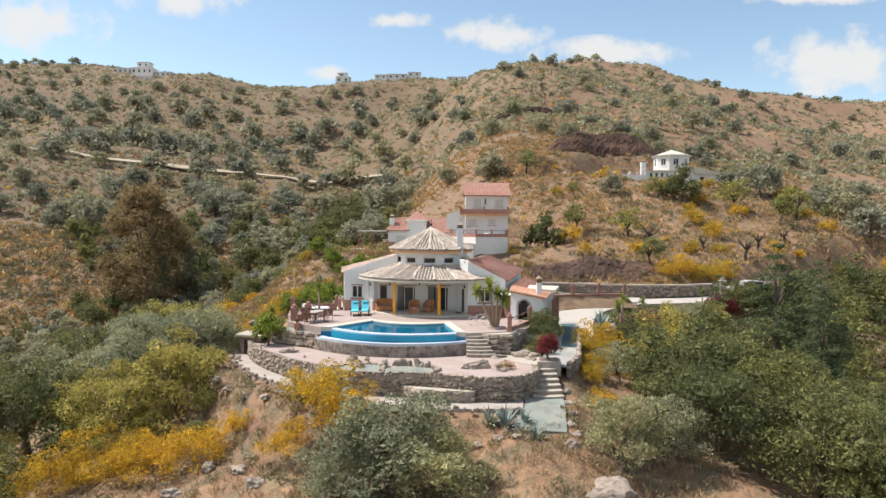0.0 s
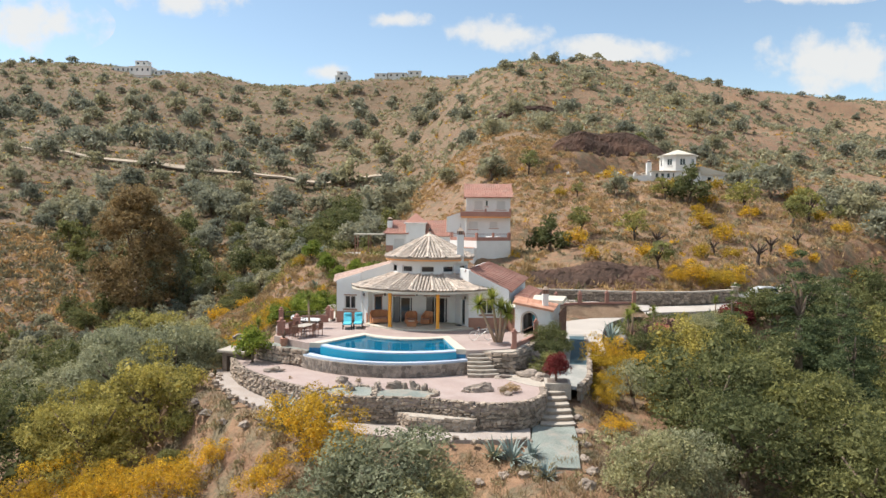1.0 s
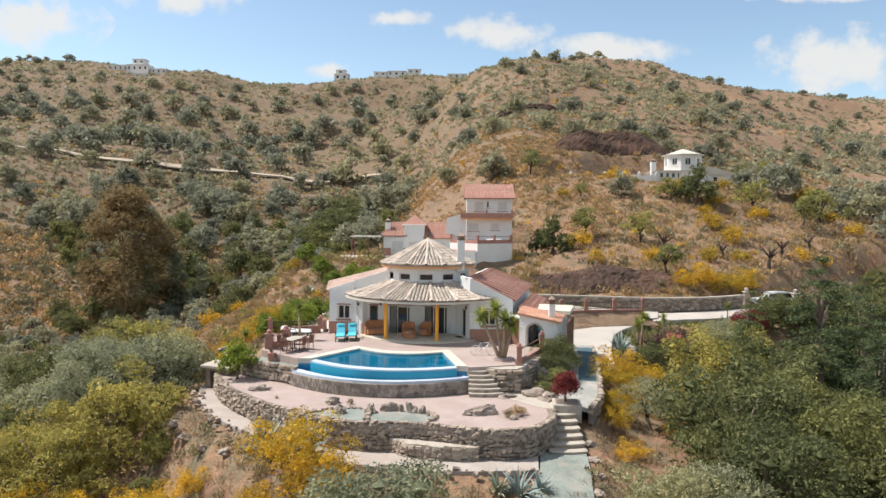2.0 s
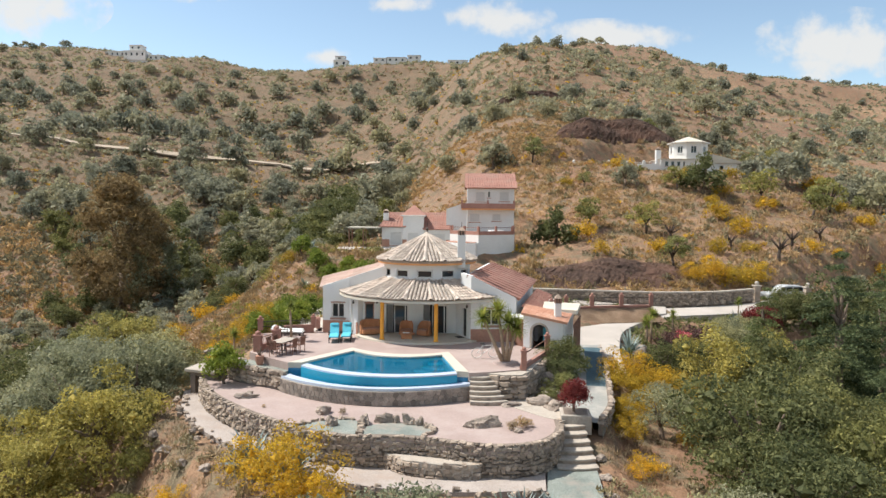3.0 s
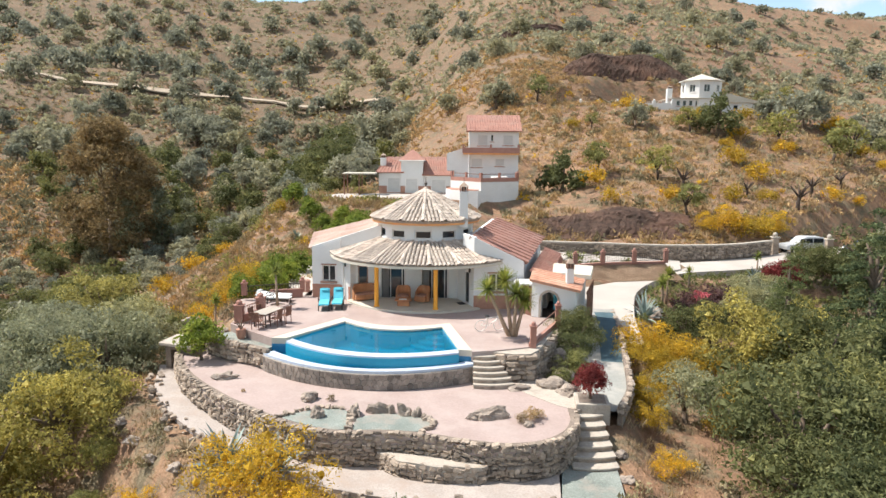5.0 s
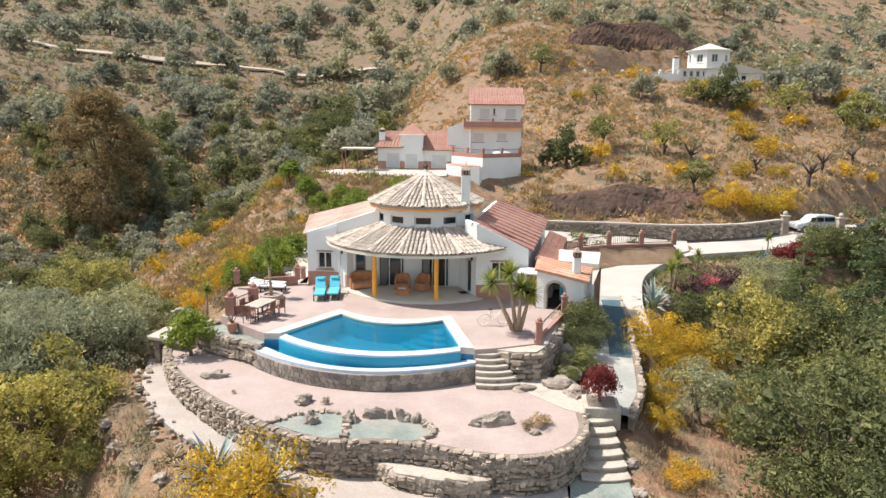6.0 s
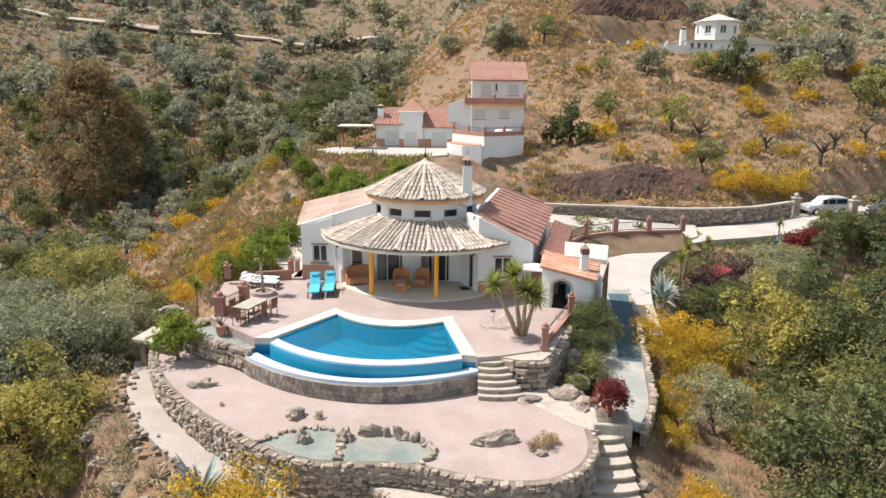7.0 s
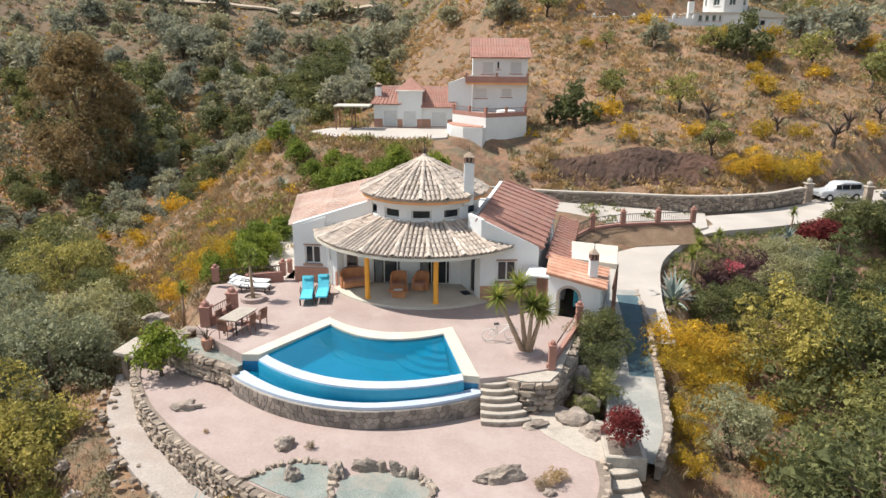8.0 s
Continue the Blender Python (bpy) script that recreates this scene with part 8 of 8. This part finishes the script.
def on_hill(n, x0, x1, y0, y1, seed, gap):
    rg = R_(seed)
    out = []
    for _ in range(n * 8):
        x, y = rg.uniform(x0, x1), rg.uniform(y0, y1)
        if abs(x) > 0.68 * y + 8 or not free(x, y) or inside(x, y, CUTS) or (y > 425 and -240 < x < 10):
            continue
        if all((x - a) ** 2 + (y - b) ** 2 > (gap * rg.uniform(0.5, 1.4)) ** 2 for a, b in out[-160:]):
            out.append((float(x), float(y)))
        if len(out) >= n:
            break
    return out


for x, y in on_hill(175, -330, -8, 185, 475, 61, 10):
    stand("farolive" if y > 250 else "midolive", x, y, rng.uniform(1.1, 2.6) * (0.8 if y < 260 else 1.0 if y < 390 else 0.62))
for x, y in on_hill(120, -5, 320, 175, 470, 62, 10):
    stand("farolive" if y > 235 else "midolive", x, y, rng.uniform(0.8, 2.0) * (0.8 if y < 260 else 0.75))
for x, y in on_hill(40, 50, 420, 480, 680, 67, 14):
    stand("farolive", x, y, rng.uniform(1.0, 2.2))
for x, y in on_hill(40, 18, 120, 120, 180, 63, 8):
    k_ = 0.45 if 24 < x < 62 and 112 < y < 137 else 1.0
    stand("midolive" if rng.random() < 0.6 else "almond", x, y, rng.uniform(0.6, 1.2) * k_)
for x, y in on_hill(34, -110, -10, 145, 240, 64, 8):
    stand("midolive", x, y, rng.uniform(0.7, 1.5))
for x, y in on_hill(26, 16, 70, 86, 128, 65, 4):
    stand("lowgorse", x, y, rng.uniform(0.6, 1.2))
for x, y in on_hill(30, -60, -18, 58, 150, 66, 6):
    stand("lowgorse", x, y, rng.uniform(0.5, 1.1))
for x, y, s in ((-14.5, 60.5, 1.0), (-16.0, 62.5, 0.9), (-13.8, 58.6, 0.8), (-17.6, 60.4, 0.7), (31.0, 86.5, 1.3), (28.6, 86.8, 1.1), (26.2, 86.0, 0.9), (33.5, 88.0, 1.2)):
    stand("gorse", x, y, s)
# hedge and garden shrubs beside the house
proto("citrus", "citrus_bush", "bright green citrus bush beside the house", "bush", clumps_round(R_(95), 30, 1.0, 1.2, 0.7, 0.25, 0.5, 0.9, 0.3), 2200, 0.085, "citrus", (1.6, 0.6, 4, 0.08), group="citrus bushes", seed=95)
proto("drybush", "dry_shrub", "small dry grey-brown shrub on the lower terrace", "shrub", clumps_round(R_(94), 16, 0.3, 0.35, 0.12, 0.08, 0.16, 0.9, 0.4), 700, 0.035, "straw", core=0.2, group="dry shrubs of the terrace", seed=94)
proto("maroon", "red_leaf_bush", "round clipped bush with maroon leaves", "bush", clumps_round(R_(96), 44, 0.5, 0.7, 0.55, 0.22, 0.3, 0.95, 0.04), 4600, 0.036, "maroon", (0.9, 0.3, 4, 0.06), group="maroon bushes", seed=96)
proto("bougain", "flowering_shrub", "dusky purple shrub above the gully", "shrub", clumps_round(R_(97), 36, 1.5, 1.3, 0.5, 0.3, 0.6, 0.85, 0.35), 3400, 0.075, "bougain", group="dusky shrubs", seed=97)
for x, y, s in ((-11.8, 58.0, 1.0), (-12.6, 59.8, 1.1), (-11.6, 60.8, 1.0), (-12.4, 62.6, 1.1), (-11.8, 64.6, 1.1), (-12.6, 66.4, 1.0), (-13.4, 56.6, 0.9), (-11.2, 68.0, 1.0), (-14.0, 64.4, 1.0), (-10.0, 69.4, 1.1), (-9.0, 76.5, 1.7), (-7.0, 77.5, 1.3), (-11.2, 78.5, 1.2), (-5.0, 76.5, 1.0), (-13.0, 81.0, 1.1), (-8.0, 71.5, 1.1), (-6.0, 70.6, 0.9), (-15, 84, 1.2), (-17.5, 88, 1.2), (-3.0, 77.5, 0.9), (-9.6, 80.6, 1.1), (-7.4, 80.2, 0.8), (-5.4, 80.8, 1.3), (-3.6, 80.0, 0.9), (-1.8, 80.4, 1.1), (-11.4, 82.6, 0.9), (-6.4, 78.8, 1.3), (-1.2, 78.6, 1.0)):
    stand("citrus", x, y, s)
stand("citrus", -12.5, 46.9, 1.05, z=-1.36)
stand("maroon", 6.0, 41.6, 1.15, z=-1.1)
stand("maroon", 27.4, 71.9, 2.2)
stand("maroon", 28.6, 72.6, 1.8)
stand("oak", 30.6, 73.6, 0.7, pick=1)
stand("oak", 32.4, 74.6, 0.6, pick=2)
for x, y, s in ((17.6, 64.0, 1.25), (19.4, 65.6, 1.3), (16.4, 62.6, 0.9), (21.2, 66.6, 1.2), (19.0, 63.2, 1.1)):
    stand("bougain", x, y, s)
V, F_ = leaves_on(R_(98), clumps_round(R_(98), 14, 0.7, 0.5, 0.0, 0.15, 0.3, 0.9, 0.3), 500, 0.06, core=0)
blo = tagged(raw("blossom", V, F_, M["pink_bloom"]), "cluster of pink blossom on the dusky shrub", "blossom")
blo.location = (18.0, 64.0, gz(18.0, 64.0) + 2.0)
for x, y, s in ((15.4, 58.6, 0.9), (17.4, 59.6, 1.0), (21.6, 63.6, 1.1), (23.4, 66.2, 1.1), (24.8, 68.2, 1.0), (23.0, 69.0, 0.8), (25.6, 66.0, 1.0)):
    stand("olive" if x > 21 else "oak", x, y, s * 0.7)
for x, y, s in ((31.5, 76.6, 0.75), (33.2, 77.2, 0.8), (35.2, 77.4, 0.75)):
    stand("scrub", x, y, s)
for x, y, s in ((6.7, 49.4, 0.85), (7.0, 51.0, 0.7), (6.3, 47.6, 0.6)):
    stand("oak", x, y, s * 0.62, z=-1.5)
for x, y, s in ((6.0, 46.0, 0.55), (5.2, 44.6, 0.3)):
    stand("scrub", x, y, s, z=-1.4)
for x, y, s in ((3.3, 39.7, 1.0), (2.9, 39.5, 0.8), (3.7, 40.0, 0.7), (-5.0, 41.5, 0.55), (-9.0, 42.4, 0.3)):
    stand("drybush", x, y, s, z=-1.36)

for k in PROTO:
    for o in PROTO[k]:
        for c in list(o.children_recursive) + [o]:
            bpy.data.objects.remove(c)


# ---- blades: yuccas, agaves ----
def blade(bm, base, az, tilt, L, w, droop=0.3, keel=0.25):
    """A long pointed leaf that arches outward."""
    n = 5
    d = Vector((math.cos(az), math.sin(az), 0))
    s = Vector((-math.sin(az), math.cos(az), 0))
    p = Vector(base)
    prev = None
    for i in range(n + 1):
        t = i / n
        a = tilt - droop * t * t * 1.6
        ww = w * (0.75 + 0.6 * t if t < 0.35 else (1 - t) * 1.5 + 0.02)
        c = p + Vector((0, 0, -ww * keel))
        row = [bm.verts.new(p - s * ww), bm.verts.new(c), bm.verts.new(p + s * ww)]
        if prev:
            bm.faces.new((prev[0], prev[1], row[1], row[0]))
            bm.faces.new((prev[1], prev[2], row[2], row[1]))
        prev = row
        p = p + (d * math.cos(a) + Vector((0, 0, math.sin(a)))) * (L / n)


def rosette(bm, c, n, L, w, lo, hi, droop, rg):
    for i in range(n):
        blade(bm, c, rg.uniform(0, 2 * math.pi), radians(lo + (hi - lo) * (i / n) + rg.uniform(-8, 8)), L * rg.uniform(0.75, 1.1), w, droop)


def agave(x, y, z, s, seed, label="blue-grey agave with pointed fleshy leaves"):
    rg = R_(seed)
    T = thing("agave", (x, y, z), label, "agave", "agaves of the garden")
    bm = bmesh.new()
    rosette(bm, (x, y, z), 34, 1.25 * s, 0.085 * s, 8, 82, 0.35, rg)
    part("leaves", bm, M["agave"], T)
    return T


for k, (x, y, s) in enumerate(((-8.2, 37.7, 1.45), (-7.0, 36.9, 1.1), (-6.2, 37.5, 1.1), (3.0, 34.2, 1.0), (2.2, 34.6, 0.8), (3.9, 34.5, 0.8), (4.3, 32.4, 0.7), (12.6, 58.3, 1.5), (8.9, 79.8, 1.1), (25.6, 72.6, 1.0), (24.4, 71.6, 0.9), (-17.2, 92.0, 1.4), (-18.6, 95.5, 1.2), (-15.8, 81.5, 1.0))):
    agave(x, y, max(gz(x, y), -2.5 if abs(x + 7.4) < 1.6 else -99) - 0.03, s, 600 + k)
for k, (x, y) in enumerate(((-9.6, 38.6), (-10.3, 39.2), (-9.1, 38.0))):
    rg = R_(640 + k)
    T = thing("dry_agave", (x, y, gz(x, y)), "withered straw-coloured agave by the path", "agave")
    bm = bmesh.new()
    rosette(bm, (x, y, gz(x, y) + 0.02), 26, 0.85, 0.05, -4, 50, 0.7, rg)
    part("leaves", bm, M["straw"], T)


def yucca(x, y, z, stems, seed, label, head=0.75, group="", name="yucca"):
    """Bare stems that end in bursts of stiff leaves; stems as (dx, dy, height)."""
    rg = R_(seed)
    T = thing(name, (x, y, z), label, "yucca", group)
    for dx, dy, h in stems:
        top = (x + dx, y + dy, z + h)
        part("stem", tube(bmesh.new(), [(x + dx * 0.08, y + dy * 0.08, z - 0.1), (x + dx * 0.55, y + dy * 0.55, z + h * 0.5), top], [0.11 * head + 0.03, 0.08 * head + 0.02, 0.06], 8), M["trunk_pale"], T, smooth=True)
        bm = bmesh.new()
        rosette(bm, top, 130, head, 0.035 * head + 0.008, -55, 85, 0.25, rg)
        part("leaf_head", bm, M["yucca"], T)
    return T


yucca(3.1, 46.9, 0.0, ((-1.3, 0.0, 2.5), (-0.45, 0.25, 2.85), (0.55, -0.1, 2.0), (0.1, -0.25, 2.3)), 700, "three-stemmed yucca with spiky green heads on the terrace", 0.88)
pl = bmesh.new()
bmesh.ops.create_cone(pl, segments=24, radius1=0.72, radius2=0.66, depth=0.12, cap_ends=True, matrix=Matrix.Translation((3.1, 46.9, 0.06)))
tagged(part("planter_ring", pl, M["terrace"]), "low pink kerb ring round the yucca", "planter")
yucca(-10.15, 52.75, 0.05, ((-0.1, 0.05, 2.15),), 701, "single-stemmed young yucca in a round kerb", 0.62, "young yuccas")
bm = bmesh.new()
RO, RI = arc(-10.15, 52.75, 0.64, 0, 360, 28), arc(-10.15, 52.75, 0.42, 0, 360, 28)
strip(bm, RO, RI, 0.0, 0.2)
tagged(part("planter_ring", bm, M["terrace"]), "round pink kerb ring with soil", "planter")
tagged(part("planter_soil", prism(bmesh.new(), arc(-10.15, 52.75, 0.42, 0, 360, 24)[:-1], 0.0, 0.12), M["mortar"]), "dark soil inside the kerb ring", "soil")
for k, (x, y, h, hd) in enumerate(((-14.2, 53.6, 2.3, 0.6), (17.4, 69.25, 1.0, 0.6), (18.8, 68.65, 1.5, 0.62), (15.0, 62.6, 1.7, 0.8), (15.5, 63.4, 2.2, 0.75), (26.6, 74.4, 1.7, 0.62), (31.0, 76.4, 1.9, 0.62))):
    yucca(x, y, gz(x, y), ((random.uniform(-0.15, 0.15), 0.0, h),), 710 + k, "young yucca with a round yellow-green head", hd, "young yuccas")


# ---- ground cover ----
def tufts(name, label, category, mat, pts, n, size, spread, height, slim, upright, seed):
    """Small plants over the ground in one mesh: clusters of leaves about each point (x, y, scale)."""
    rg = R_(seed)
    P = np.array(pts)
    z = land(P[:, 0], P[:, 1])
    k = np.repeat(np.arange(len(P)), n)
    sc = P[k, 2]
    d = unit(rg, len(k))
    d[:, 2] = np.abs(d[:, 2])
    pos = np.stack([P[k, 0], P[k, 1], z[k]], -1) + d * np.stack([spread * sc, spread * sc, height * sc], -1) * rg.uniform(0.5, 1.05, len(k))[:, None]
    t = d * 0.5 + unit(rg, len(k)) * 0.6
    t[:, 2] += upright
    t /= np.linalg.norm(t, axis=1)[:, None]
    w = np.cross(t, unit(rg, len(k)))
    w /= np.linalg.norm(w, axis=1)[:, None] + 1e-9
    s = (size * sc * rg.uniform(0.6, 1.3, len(k)))[:, None]
    q = np.stack([pos - t * s * 0.8 - w * s * slim, pos - t * s * 0.6 + w * s * slim, pos + t * s], 1).reshape(-1, 3)
    f = np.arange(len(q)).reshape(-1, 3)
    return tagged(raw(name, q, f, M[mat]), label, category, kind="stuff")


def spots(n, x0, x1, y0, y1, s0, s1, seed, keep=lambda x, y: True, patch=0.0):
    rg = R_(seed)
    out = []
    tries = 0
    while len(out) < n and tries < n * 14:
        tries += 1
        x, y = rg.uniform(x0, x1), rg.uniform(y0, y1)
        if abs(x) < 0.72 * max(y, 0) + 10 and free(x, y, -0.3) and keep(x, y) and float(vnoise(np.array([x / 14 + 7]), np.array([y / 14]))[0]) > patch - 0.5 * rg.random():
            out.append((x, y, rg.uniform(s0, s1)))
    return out


tufts("tussock_grass", "golden dry tussocks over the hillside", "tussocks", "tussock", spots(3400, 5, 120, 80, 210, 0.5, 1.4, 71), 28, 0.19, 0.6, 0.5, 0.5, 0.3, 72)
tufts("tussock_grass", "golden dry tussocks behind the farmhouse", "tussocks", "tussock", spots(2300, -30, 24, 102, 185, 0.7, 1.5, 91), 26, 0.19, 0.6, 0.5, 0.5, 0.3, 92)
tufts("tussock_grass", "golden dry tussocks over the valley side", "tussocks", "tussock", spots(2300, -130, -8, 104, 250, 0.5, 1.2, 73), 24, 0.22, 0.6, 0.5, 0.5, 0.3, 74)
tufts("tussock_grass", "golden dry tussocks beside the villa", "tussocks", "tussock", spots(1100, -42, -9, 55, 112, 0.4, 1.0, 93), 34, 0.18, 0.5, 0.45, 0.35, 0.7, 94)
tufts("hill_brush", "grey-green low brush over the near slopes", "brush", "brush", spots(2700, 5, 140, 80, 230, 0.5, 1.5, 75), 30, 0.2, 0.6, 0.6, 0.5, 0.2, 76)
tufts("hill_brush", "grey-green low brush over the valley side", "brush", "brush", spots(3300, -190, -8, 104, 270, 0.6, 1.8, 77), 26, 0.2, 0.6, 0.6, 0.5, 0.2, 78)
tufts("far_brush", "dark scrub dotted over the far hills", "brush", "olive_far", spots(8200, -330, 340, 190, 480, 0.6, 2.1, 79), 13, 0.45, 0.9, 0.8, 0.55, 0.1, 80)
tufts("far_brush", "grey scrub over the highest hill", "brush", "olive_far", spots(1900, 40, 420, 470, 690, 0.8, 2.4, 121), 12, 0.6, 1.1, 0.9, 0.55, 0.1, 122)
tufts("far_grass", "golden tussocks dotted over the far hills", "tussocks", "tussock", spots(5600, -340, 340, 180, 480, 0.6, 1.5, 81), 10, 0.45, 0.8, 0.5, 0.5, 0.3, 82)
tufts("tussock_grass", "golden scrub over the open valley side", "tussocks", "tussock", spots(1700, -130, -44, 90, 175, 0.8, 2.0, 131), 16, 0.26, 0.7, 0.6, 0.5, 0.3, 132)
tufts("hill_brush", "olive brush over the open valley side", "brush", "brush", spots(1500, -130, -44, 90, 175, 0.8, 2.2, 133), 16, 0.26, 0.7, 0.7, 0.5, 0.2, 134)
tufts("far_brush", "grey-green bushes over the middle hill", "brush", "olive_far", spots(2400, 0, 200, 170, 400, 0.8, 2.0, 135), 14, 0.42, 0.9, 0.8, 0.55, 0.1, 136)
tufts("broom_scrub", "small yellow broom plants over the hills", "broom", "gorse", spots(1300, -250, 260, 90, 420, 0.5, 1.4, 83), 26, 0.22, 0.7, 0.7, 0.5, 0.2, 84)
tufts("dry_grass", "straw-coloured dry grass on the near slope", "grass", "straw", spots(3000, -26, 13, 24, 60, 0.5, 1.2, 85), 22, 0.2, 0.4, 0.26, 0.10, 1.1, 86)
tufts("dry_grass", "straw-coloured dry grass beside the villa", "grass", "straw", spots(2200, -40, -6, 55, 112, 0.6, 1.3, 95), 16, 0.22, 0.45, 0.26, 0.12, 1.1, 96)
tufts("slope_brush", "low grey-green plants on the near slope", "brush", "brush", spots(520, -26, 14, 24, 60, 0.4, 1.0, 87), 64, 0.12, 0.5, 0.5, 0.45, 0.2, 88)
tufts("dry_grass", "pale straw grass over the near right-hand slope", "grass", "straw", spots(2600, 8, 90, 83, 150, 0.7, 1.6, 97), 16, 0.3, 0.6, 0.35, 0.16, 0.9, 98)
tufts("slope_brush", "low mixed plants below the drive", "brush", "scrub", spots(420, 10, 36, 54, 80, 0.6, 1.4, 101), 70, 0.12, 0.6, 0.6, 0.5, 0.2, 102)
tufts("slope_brush", "low grey-green plants beside the villa", "brush", "brush", spots(420, -36, -8, 54, 100, 0.4, 1.0, 103), 60, 0.12, 0.55, 0.5, 0.45, 0.2, 104)
tufts("bank_scrub", "rusty low plants along the foot of the cut bank", "brush", "brown_leaf", spots(260, 7, 34, 81, 90, 0.5, 1.2, 111), 50, 0.14, 0.6, 0.6, 0.5, 0.2, 112)
tufts("tussock_grass", "golden dry tussocks on the spur behind the villa", "tussocks", "tussock", spots(1500, -24, -3, 62, 103, 0.6, 1.3, 113), 34, 0.17, 0.6, 0.55, 0.4, 0.5, 114)
tufts("spur_brush", "low yellow-green plants on the spur behind the villa", "brush", "mastic", spots(260, -24, -3, 62, 103, 0.6, 1.5, 115), 60, 0.13, 0.6, 0.65, 0.5, 0.3, 116)
tufts("broom_scrub", "small yellow broom plants on the spur behind the villa", "broom", "gorse", spots(70, -22, -8, 58, 96, 0.6, 1.4, 117), 60, 0.14, 0.6, 0.65, 0.45, 0.3, 118)
